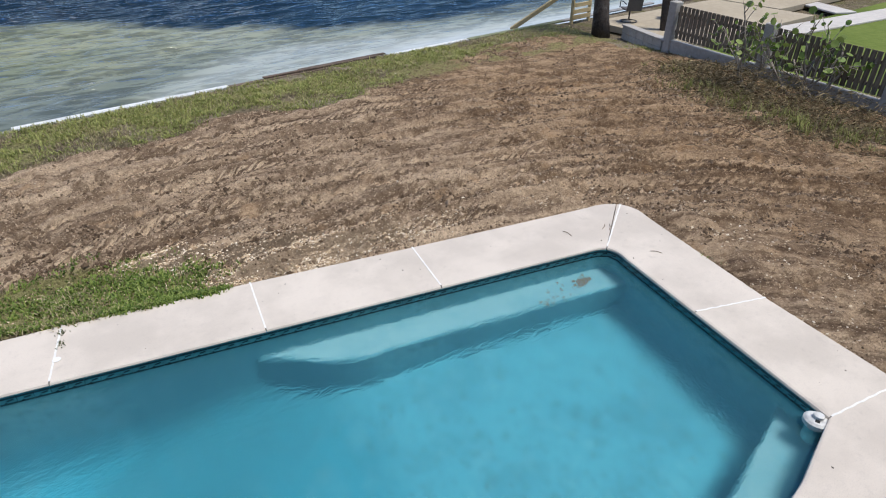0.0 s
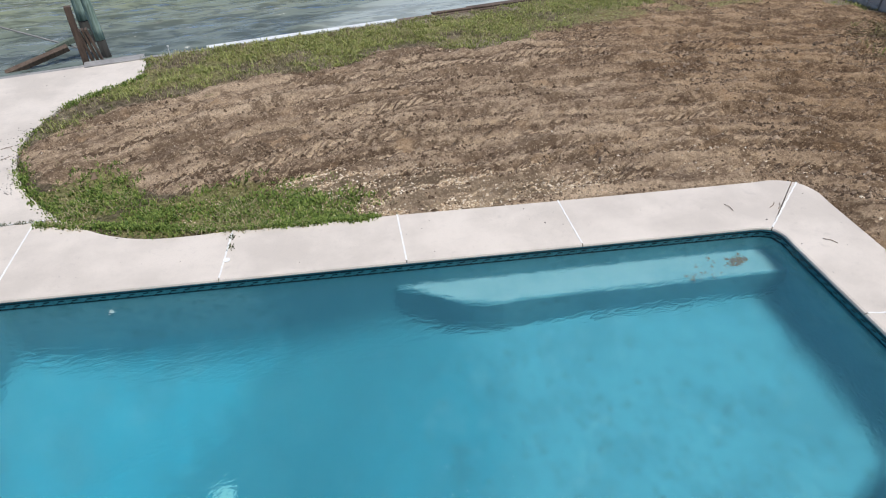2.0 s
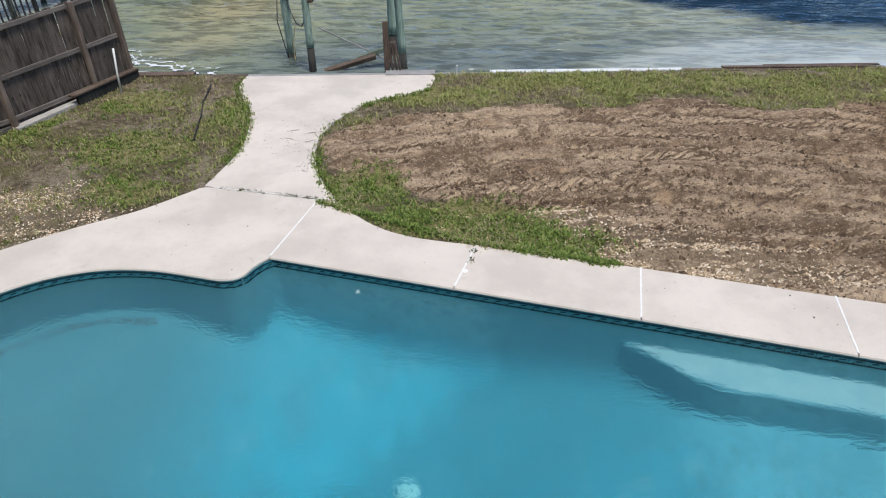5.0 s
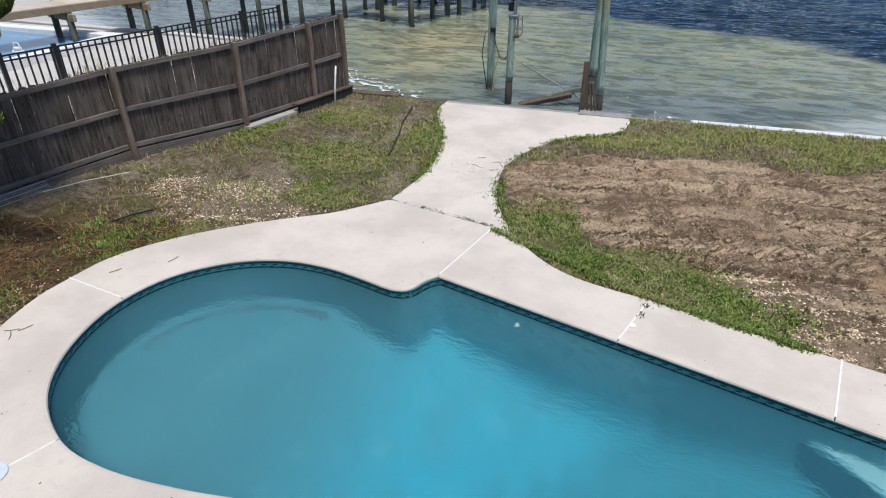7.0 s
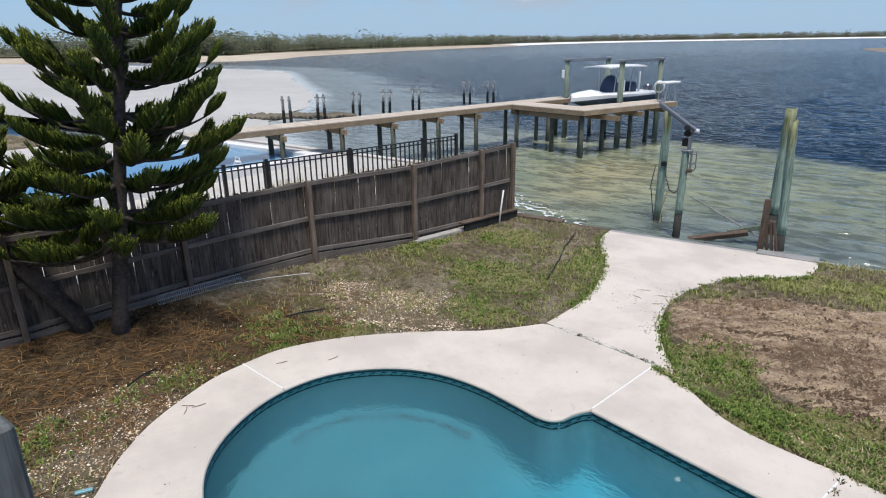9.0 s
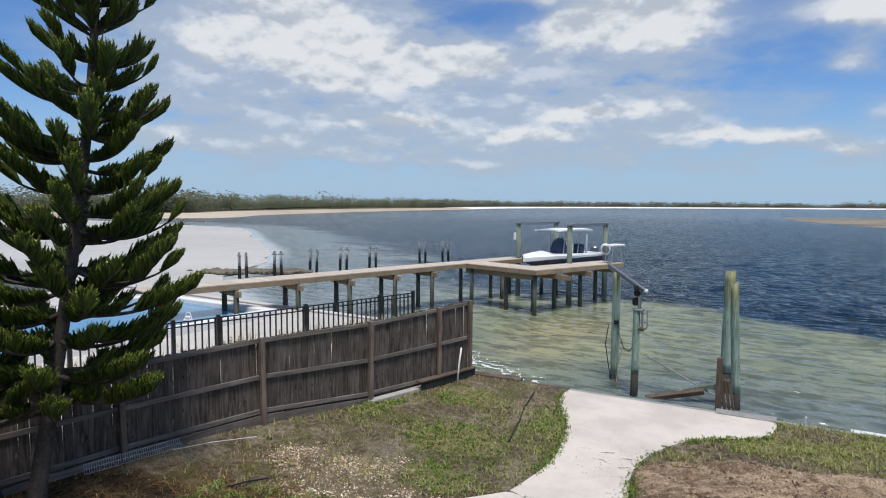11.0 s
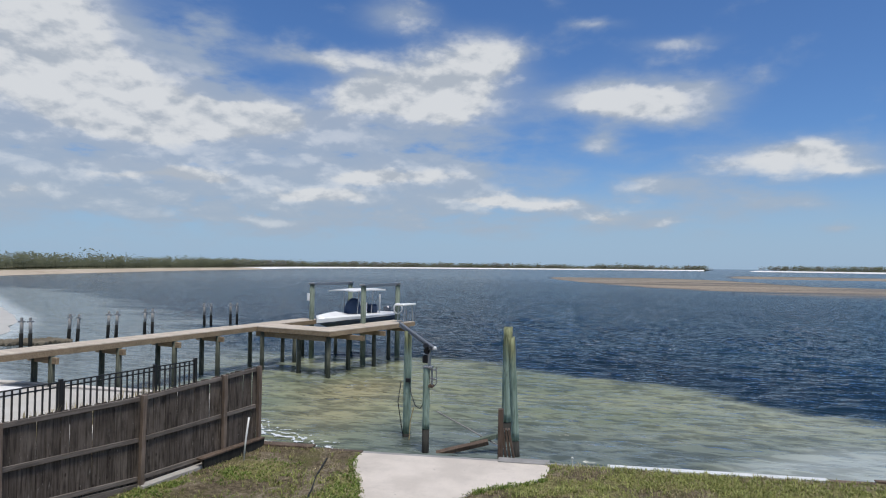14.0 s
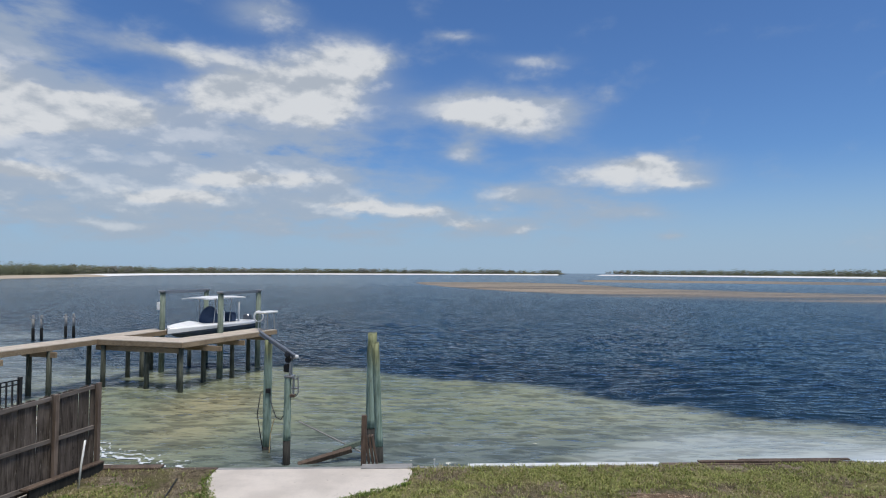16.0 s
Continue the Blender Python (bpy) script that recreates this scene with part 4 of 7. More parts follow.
# no water under the land
wet = (verts[:, 1] > seawall_y(verts[:, 0]) - 0.6) | (verts[:, 0] < -13) & (verts[:, 1] > 14)
faces = [f for f in faces if wet[f[0]] or wet[f[1]] or wet[f[2]] or wet[f[3]]]
fa = np.array(faces)[:, ::-1]
used = np.unique(fa)
renum = np.full(len(verts), -1)
renum[used] = np.arange(len(used))
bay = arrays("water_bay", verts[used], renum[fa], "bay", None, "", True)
for key, val in (("shoal", shoal), ("white", white), ("bar", bar), ("near", near), ("gold", gold)):
    at = bay.data.attributes.new(key, "FLOAT", "POINT")
    at.data.foreach_set("value", np.ascontiguousarray(val.ravel()[used], dtype=np.float32))
tagged(bay, "choppy bay, dark blue beyond olive sandy shallows", "water", kind="structure")

# ---- yard ground ----
DECK = np.concatenate([SLABS[0][2], SLABS[1][2][:len(left_walk) - 1], left_far[:-1], right_far[::-1][:-1], SLABS[2][2][1:], seg((0.94, 7.77), (3.06, 7.26)), corner_out, seg((5.87, 3.72), (5.58, 2.12), (5.3, 0.0), (-6.9, 0.0))])
DIRT = spline([(-3.3, 10.6), (-3.75, 11.4), (-3.6, 12.1), (-2.7, 12.75), (-1.5, 13.2), (0.7, 13.5), (2.9, 13.6), (4.8, 13.35), (7.0, 13.8), (9.9, 14.7), (12.5, 14.9), (14.2, 14.4), (14.4, 11), (14.0, 7.5), (13.6, 5.2),
               (13.0, 2.0), (12, -2), (6.2, -2), (5.6, 2.0), (6.2, 5.6), (6.0, 6.4), (3.0, 7.0), (0.75, 7.7), (0.45, 8.35), (-0.4, 8.95), (-1.3, 9.5), (-2.4, 9.95)], 0.25, True)
GREEN = [((-1.4, 8.9), 1.3, 0.55), ((-2.9, 9.8), 0.7, 0.7), ((-5.75, 13.2), 0.55, 1.0), ((-7.2, 11.2), 1.1, 0.9), ((-0.1, 8.35), 0.7, 0.4), ((2.0, 14.6), 0.9, 0.5), ((-2.3, 13.9), 0.9, 0.35), ((-8.2, 13.6), 0.9, 0.8), ((-9.6, 12.0), 0.5, 0.9), ((-6.6, 9.6), 0.7, 0.5), ((4.5, 14.9), 1.2, 0.4), ((0.2, 14.8), 1.0, 0.4), ((8.0, 15.3), 1.4, 0.4), ((-8.4, 6.7), 0.5, 0.4), ((-8.9, 7.3), 0.6, 0.4), ((-8.1, 7.7), 0.8, 0.45), ((-8.8, 5.6), 0.40, 0.9), ((-8.7, 3.6), 0.40, 0.8), ((-9.6, 3.0), 0.6, 0.5)]
gs = 0.05
gx, gy = np.meshgrid(np.arange(-12.6, 15.01, gs), np.arange(-3.0, 16.55, gs))
# a narrow gap is left between turf and wall east of the walk, for a dark line
top_y = seawall_y(gx) - 0.10 - 0.10 * sstep(-2.3, -1.6, gx)
skirt = gy - top_y > gs
gy = np.minimum(gy, top_y)


def soil_masks(x, y):
    """How far a place is bare soil, turf, needle litter and crushed shell, each 0..1."""
    nz = (fbm(x * 1.1, y * 1.1, 3) - 0.5) * 1.1
    d = away(x, y, DIRT) * np.where(inside(x, y, DIRT), 1, -1)
    dirt = sstep(-0.35, 0.35, d + nz)
    grass = np.zeros_like(x)
    for (cx, cy), rx, ry in GREEN:
        grass = np.maximum(grass, sstep(1.5, 0.5, np.hypot((x - cx) / rx, (y - cy) / ry) + nz * 0.6))
    grass = np.maximum(grass, 0.62 * sstep(13.1, 13.9, y + nz * 0.4) * sstep(0.36, 0.58, fbm(x * 0.9, y * 1.6, 37)) * (x > -3.2))
    grass = grass * np.where((x < -5) & ~((x > -6.4) & (y > 12.2)), 0.72, 1.0)
    litter = sstep(1.35, 0.6, np.hypot((x + 10.0) / 2.3, (y - 5.2) / 2.9) + nz)
    shell = sstep(1.2, 0.5, np.hypot((x - 1.2) / 3.3, (y - 8.6 + 0.24 * x) / 0.75) + nz) * 0.9
    shell = np.maximum(shell, sstep(1.2, 0.5, np.hypot((x + 7.75) / 1.6, (y - 8.9) / 0.85) + nz))
    shell = np.maximum(shell, sstep(1.3, 0.5, np.hypot((x + 8.5) / 0.9, (y - 4.0) / 1.8) + nz))
    return dirt, grass, litter, shell


def rut_frame(x, y):
    """Coordinates across and along the sweep of the wheel tracks."""
    r = np.hypot((x - 2.2) / 1.28, (y - 1.2)) + 0.30 * (fbm(x * 0.35, y * 0.35, 11) - 0.5)
    return r, np.arctan2(y - 1.2, (x - 2.2) / 1.28) * r


RUTS = [(6.55 + 0.53 * k + 0.10 * math.sin(2.3 * k), 0.15 + 0.03 * math.sin(1.7 * k + 1)) for k in range(12)]


def rut_height(x, y, dirt):
    """Clods, wheel ruts that sweep round the pool's corner, and the lugs of the tracks."""
    r, a = rut_frame(x, y)
    h = 0.0
    for rc, wd in RUTS:
        g = np.exp(-((r - rc) / wd) ** 2)
        h = h - 0.045 * g * (0.35 + 1.3 * fbm(x * 0.5, y * 0.5, 27 + int(rc * 3))) + 0.045 * np.exp(-((np.abs(r - rc) - 1.7 * wd) / 0.07) ** 2) * (0.4 + 1.2 * fbm(x * 1.5, y * 1.5, 23))
        h = h + 0.034 * g * np.clip(2.5 * np.sin(a * 2 * np.pi / 0.24 + 2.0 * np.sign(r - rc)), -1, 1) * sstep(0.34, 0.48, fbm(x * 0.7, y * 0.7, 21))
    fine = fbm(a * 1.2, r * 6.0, 31) - 0.5
    rough = 0.16 * (np.abs(fbm(x * 1.6, y * 2.3, 35) - 0.5)) + 0.05 * (fbm(x * 13, y * 13, 25) - 0.5) + 0.11 * (fbm(x * 3.6, y * 3.6, 5) - 0.5) + 0.07 * np.abs(fbm(x * 7, y * 7, 15) - 0.5) + 0.12 * (fbm(x * 0.9, y * 0.9, 6) - 0.5) + 0.06 * fine
    return dirt * (0.02 + h + rough) + (1 - dirt) * 0.05 * (fbm(x * 4.2, y * 4.2, 9) - 0.5)


dirt, grass, litter, shell = soil_masks(gx, gy)
near_deck = away(gx, gy, DECK)
gz = -0.022 + rut_height(gx, gy, dirt) * sstep(0.0, 0.35, near_deck)
gz += 0.17 * np.exp(-((gy - 8.2) / 2.3) ** 2) * sstep(0.9, 0.0, np.abs(gx - (-12.05 + 0.2708 * (gy - 3.9))))
gz += 0.16 * sstep(11.5, 13.8, gx) * sstep(13.8, 9, gy) + 0.05 * sstep(14.2, 15.2, gy)
in_deck = inside(gx, gy, DECK)
gz = np.where(in_deck, -0.16, gz)
gz = np.where(near_deck < 0.05, np.minimum(gz, -0.014), gz)
gz = np.where(skirt, -0.45, gz)
hole = inside(gx, gy, POOL) | (away(gx, gy, POOL) < 0.15)
rows_, cols_ = gx.shape
idx = np.arange(rows_ * cols_).reshape(rows_, cols_)
q = np.stack([idx[:-1, :-1], idx[:-1, 1:], idx[1:, 1:], idx[1:, :-1]], -1).reshape(-1, 4)
q = q[~hole.ravel()[q].any(1)]
keep = (np.abs(gy.ravel()[q[:, 0]] - gy.ravel()[q[:, 3]]) > 1e-4) | (np.abs(gz.ravel()[q[:, 0]] - gz.ravel()[q[:, 3]]) > 0.2)
q = q[keep]
verts = np.column_stack([gx.ravel(), gy.ravel(), gz.ravel()])
base = len(verts)
# the same sheet runs on behind and beside the yard to the horizon
extra = [(-12.6, -3.0), (15.0, -3.0), (15.0, 16.27), (-12.6, 14.84), (-4000, -4000), (4000, -4000), (4000, 16.27), (-4000, 14.84)]
verts = np.concatenate([verts, [(x, y, -0.05) for x, y in extra]])
qs = [tuple(int(v) for v in r) for r in q] + [(base + 4, base + 5, base + 1, base + 0), (base + 1, base + 5, base + 6, base + 2), (base + 4, base + 0, base + 3, base + 7)]
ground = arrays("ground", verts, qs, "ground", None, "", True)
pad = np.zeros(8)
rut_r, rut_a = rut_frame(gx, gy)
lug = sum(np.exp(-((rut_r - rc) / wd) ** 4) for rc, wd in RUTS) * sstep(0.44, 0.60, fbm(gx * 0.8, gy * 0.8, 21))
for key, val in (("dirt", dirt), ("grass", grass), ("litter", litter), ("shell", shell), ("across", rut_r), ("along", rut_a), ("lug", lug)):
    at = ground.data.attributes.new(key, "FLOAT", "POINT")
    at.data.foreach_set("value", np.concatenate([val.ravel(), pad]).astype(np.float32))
tagged(ground, "yard of bare rutted soil, thin turf and crushed shell", "ground", kind="structure")


def ground_at(x, y):
    """Height of the yard at places given as arrays."""
    j = np.clip(((x + 12.6) / gs).astype(int), 0, cols_ - 1)
    i = np.clip(((y + 3.0) / gs).astype(int), 0, rows_ - 1)
    return np.where(skirt[i, j], -0.02, gz[i, j])


# ---- seawall with its cap boards ----
wall_s = thing("seawall", None, "low timber seawall with weathered cap planks", "seawall", kind="structure")
bm = bmesh.new()
beam(bm, (-13.0, seawall_y(-13.0), -0.62), (30, seawall_y(30), -0.62), 0.16, 1.0, 0.01)
part("face", bm, "timber", wall_s)
for x0, x1, mat, w, zc, dy in ((-9.2, -7.6, "timber", 0.24, 0.05, 0.0), (-7.6, -6.42, "timber", 0.16, -0.03, 0.05), (-6.42, -3.2, "grey_timber", 0.14, -0.05, 0.08), (-3.2, -2.05, "grey_timber", 0.30, 0.0, 0.02), (-2.05, -0.78, "grey_timber", 0.13, -0.05, 0.06),
                           (-0.78, 3.68, "white_board", 0.19, 0.0, 0.03), (3.70, 8.38, "timber", 0.17, -0.02, 0.04), (8.46, 11.3, "white_board", 0.15, -0.01, 0.05), (11.3, 15.6, "green_board", 0.2, 0.0, 0.0), (15.6, 21, "grey_timber", 0.2, 0.0, 0.0)):
    part("cap_board", beam(bmesh.new(), (x0, seawall_y(x0) + dy, zc), (x1, seawall_y(x1) + dy, zc), w, 0.05), mat, wall_s)
for x0, y0, x1, y1, zc in ((4.6, 0.10, 8.0, 0.03, 0.030), (5.6, 0.16, 8.25, 0.12, 0.032)):
    ob = part("loose_plank", beam(bmesh.new(), (x0, seawall_y(x0) + y0, zc), (x1, seawall_y(x1) + y1, zc + 0.012), 0.11, 0.035), "timber")
    tagged(ob, "dark weathered loose plank lying on the seawall", "plank", "loose planks")

# wet sand and foam at the foot of the fence
fx, fy = np.meshgrid(np.linspace(-12.4, -6.2, 60), np.linspace(15.25, 19.2, 40))
fz = WATER_Z + 0.34 - 0.13 * (fy - 15.2) - 0.05 * (fx + 10) + 0.05 * (fbm(fx * 2, fy * 2, 4) - 0.5)
fi = np.arange(fx.size).reshape(fx.shape)
fq = np.stack([fi[:-1, :-1], fi[:-1, 1:], fi[1:, 1:], fi[1:, :-1]], -1).reshape(-1, 4)
ob = arrays("sand_foot", np.column_stack([fx.ravel(), fy.ravel(), fz.ravel()]), [tuple(map(int, r)) for r in fq], "wet_sand", None, "", True)
tagged(ob, "wet sand below the seawall", "sand", kind="structure")
ox, oy = np.meshgrid(np.arange(-12.3, -8.0, 0.018), np.arange(17.2, 20.4, 0.018))
line_y = 17.75 - 0.52 * (ox + 8.4) + 0.12 * np.sin(ox * 3.1) + 0.07 * np.sin(ox * 8.3 + 1)
off = oy - line_y
lace = np.abs(fbm(ox * 3.4, oy * 6.0, 141) - 0.5) * 2.6 + np.abs(fbm(ox * 10, oy * 15, 142) - 0.5) * 1.6
off = off + 0.35 * (fbm(ox * 1.6, oy * 1.6, 145) - 0.5)
froth = 0.7 * np.exp(-(off / 0.05) ** 2) + 0.4 * np.exp(-((off - 0.42) / 0.06) ** 2) + 0.75 * np.exp(-((off + 0.34) / 0.12) ** 2) + 0.62 * np.exp(-(off / 0.7) ** 2)
keep_f = (froth * (0.75 + 0.5 * fbm(ox * 1.3, oy * 1.3, 143)) > 0.34 + 1.45 * lace) & (ox < -8.1)
oz = np.maximum(WATER_Z + 0.03, WATER_Z + 0.34 - 0.13 * (oy - 15.2) - 0.05 * (ox + 10) + 0.03) + 0.02 * fbm(ox * 9, oy * 9, 144)
oi = np.arange(ox.size).reshape(ox.shape)
oq = np.stack([oi[:-1, :-1], oi[:-1, 1:], oi[1:, 1:], oi[1:, :-1]], -1).reshape(-1, 4)
oq = oq[keep_f.ravel()[oq].all(1)]
tagged(arrays("foam", np.column_stack([ox.ravel(), oy.ravel(), oz.ravel()]), oq, "foam", None, "", True), "white surf foam along the wet sand", "foam", kind="stuff")

# ---- left: board fence ----
F0, F1 = Vector((-12.05, 3.9)), Vector((-9.03, 15.05))
fdir = (F1 - F0).normalized()
fang = math.degrees(math.atan2(fdir.y, fdir.x))
flen = (F1 - F0).length


def fence_top(s):
    return float(np.interp(s, (-4, 3.4, 5.8, 8.4, 10.4, 11.5), (1.68, 1.73, 1.80, 1.78, 1.86, 1.92)))


def fence_ground(s):
    return float(np.interp(s, (-4, 0.8, 3.4, 5.9, 8.4, 11.5), (-0.02, 0.0, 0.16, 0.20, -0.02, -0.05)))


fence = thing("board_fence", pose(F0.x, F0.y, 0, 0, 0, fang), "weathered grey-brown wooden privacy fence with dog-ear boards", "fence")
picket_me = {}


def dog_ear(h):
    bm = bmesh.new()
    w, t, e = 0.1405, 0.018, 0.032
    prof = [(-w / 2, 0), (w / 2, 0), (w / 2, h - e), (w / 2 - e, h), (-w / 2 + e, h), (-w / 2, h - e)]
    a = [bm.verts.new((x, -t / 2, z)) for x, z in prof]
    b = [bm.verts.new((x, t / 2, z)) for x, z in prof]
    bm.faces.new(a)
    bm.faces.new(b[::-1])
    for i in range(6):
        bm.faces.new((a[i], b[i], b[(i + 1) % 6], a[(i + 1) % 6]))
    me = bpy.data.meshes.new("board")
    bmesh.ops.recalc_face_normals(bm, faces=bm.faces)
    bm.to_mesh(me)
    bm.free()
    me.materials.append(M["fence"])
    return me


boards = [dog_ear(h) for h in (1.74, 1.82, 1.95)]
s = -4.0
while s < flen - 0.05:
    b = new("board", boards[0 if s < 4 else 1 if s < 8 else 2])
    b.parent = fence
    top = fence_top(s) + rng.uniform(-0.012, 0.012)
    h = (1.74, 1.82, 1.95)[0 if s < 4 else 1 if s < 8 else 2]
    b.matrix_basis = pose(s, 0.045, top - h, rng.normal(0, 0.25), rng.normal(0, 0.3), 0)
    s += 0.141 + (0.007 if s < 3.0 and rng.random() < 0.30 else 0.0)
for s in (-1.8, 0.80, 3.36, 5.85, 8.42, 10.48, flen):
    top = fence_top(s) + 0.015
    bm = boxed(0, 0, 0, 0.09, 0.09, top + 0.35, 0.006)
    ob = part("post", bm, "fence_post", fence)
    ob.matrix_basis = pose(s, -0.06, (top - 0.35) / 2, rng.normal(0, 0.5), rng.normal(0, 0.6), 0)
posts = (-3.9, -1.8, 0.80, 3.36, 5.85, 8.42, 10.48, flen)
for a, b in zip(posts, posts[1:]):
    for f, hh in ((0.965, 0.085), (0.52, 0.085), (0.10, 0.085)):
        za, zb = (fence_ground(v) + (fence_top(v) - fence_ground(v)) * f for v in (a, b))
        bm = bmesh.new()
        beam(bm, (-(b - a) / 2 + 0.05, 0, (za - zb) / 2), ((b - a) / 2 - 0.05, 0, (zb - za) / 2), 0.04, hh, 0.004)
        ob = part("rail", bm, "fence_rail", fence)
        ob.matrix_basis = pose((a + b) / 2, 0.008, (za + zb) / 2)
    za, zb = fence_ground(a) + 0.0, fence_ground(b) + 0.0
    if b < 9:
        bm = bmesh.new()
        beam(bm, (-(b - a) / 2 + 0.02, 0, (za - zb) / 2), ((b - a) / 2 - 0.02, 0, (zb - za) / 2), 0.022, 0.17, 0.003)
        ob = part("kick_board", bm, "fence_rail", fence)
        ob.matrix_basis = pose((a + b) / 2, -0.005, (za + zb) / 2)

# concrete footing and dark timber kerb at the fence's seaward end
bm = bmesh.new()
beam(bm, (-9.78, 11.95, -0.06), (-9.25, 13.95, -0.06), 0.20, 0.22, 0.01)
tagged(part("footing", bm, "concrete"), "grey concrete footing under the fence", "footing")
bm = bmesh.new()
beam(bm, (-9.30, 13.3, 0.06), (-8.85, 15.05, 0.06), 0.07, 0.28, 0.006)
kerb = tagged(part("timber_kerb", bm, "pile_dark"), "very dark timber kerb beside the fence end", "kerb")
tagged(part("kerb_cap", beam(bmesh.new(), (-9.34, 13.2, 0.215), (-8.87, 15.05, 0.215), 0.16, 0.04), "timber", kerb), "brown plank on the kerb")

bm = bmesh.new()
tube(bm, [(-8.77, 14.02, -0.08), (-8.74, 14.06, 0.45), (-8.70, 14.11, 0.93)], 0.021, 10)
tagged(part("pvc_pipe", bm, "pvc", None, "", True), "upright white plastic pipe by the fence", "pipe")
bm = bmesh.new()
tube(bm, [(-10.62, 7.60, 0.0), (-10.5, 8.3, 0.0), (-10.38, 8.85, -0.005)], 0.022, 8)
tagged(part("pvc_pipe", bm, "pvc", None, "", True), "white plastic pipe lying along the fence", "pipe")
# wire shelf rack leaning on the foot of the fence
rack = thing("wire_rack", pose(-11.25, 6.95, 0.03, 0, 0, fang), "grey wire shelf rack lying against the fence foot", "rack")
for k in range(34):
    part("wire", tube(bmesh.new(), [(k * 0.055, 0, 0), (k * 0.055, 0.10, 0.20)], 0.005, 5), "galv", rack)
for d in (0.0, 0.5, 1.0):
    part("long_wire", tube(bmesh.new(), [(-0.02, 0.10 * d, 0.20 * d), (1.86, 0.10 * d, 0.20 * d)], 0.007, 5), "galv", rack)


def wire_panel(a, b, h, lean):
    """A galvanised wire shelf leaning on its long edge."""
    A, B = Vector(a), Vector(b)
    w = thing("oven_shelf", None, "pale galvanised wire shelf leaning at the fence foot", "wire shelf")
    n_ = int((B - A).length / 0.035)
    up_ = Vector((lean[0], lean[1], h))
    for k in range(n_ + 1):
        p = A.lerp(B, k / n_)
        part("wire", tube(bmesh.new(), [tuple(p), tuple(p + up_)], 0.004, 4), "galv", w)
    for f in (0.02, 0.5, 0.98):
        part("rod", tube(bmesh.new(), [tuple(A + up_ * f), tuple(B + up_ * f)], 0.006, 5), "galv", w)
    return w


wire_panel((-11.14, 6.50, 0.10), (-10.78, 7.95, 0.13), 0.14, (-0.08, 0.03))
tagged(part("pipe", tube(bmesh.new(), [(-10.72, 7.75, 0.17), (-10.45, 8.35, 0.16), (-10.12, 9.05, 0.10)], 0.007, 8), "pvc"), "thin white plastic pipe lying along the fence foot", "pipe")

tagged(part("edging_strip", tube(bmesh.new(), [(-7.0, 14.6, 0.012), (-6.86, 14.0, 0.02), (-6.72, 13.34, 0.012), (-6.5, 12.7, 0.02), (-6.41, 12.3, 0.008), (-6.2, 11.55, 0.012)], 0.014, 6), "black"), "thin black edging strip half sunk in the turf", "edging")

for path_ in ([(-9.07, 7.54, 0.02), (-8.93, 7.83, 0.03), (-8.76, 8.09, 0.02)], [(-9.13, 4.84, 0.015), (-9.21, 5.08, 0.03), (-9.25, 5.32, 0.015)]):
    tagged(part("edging_strip", tube(bmesh.new(), path_, 0.014, 6), "black"), "broken piece of black edging strip in the turf", "edging", "edging pieces")
stake = thing("marker_stake", pose(-1.55, 15.26, 0.0), "small white marker stake beside the seawall", "stake")
part("rod", tube(bmesh.new(), [(0, 0, -0.10), (0.005, 0, 0.22)], 0.010, 6), "pvc", stake)
part("tip", boxed(0.005, 0, 0.235, 0.04, 0.03, 0.03, 0.004), "pvc", stake)

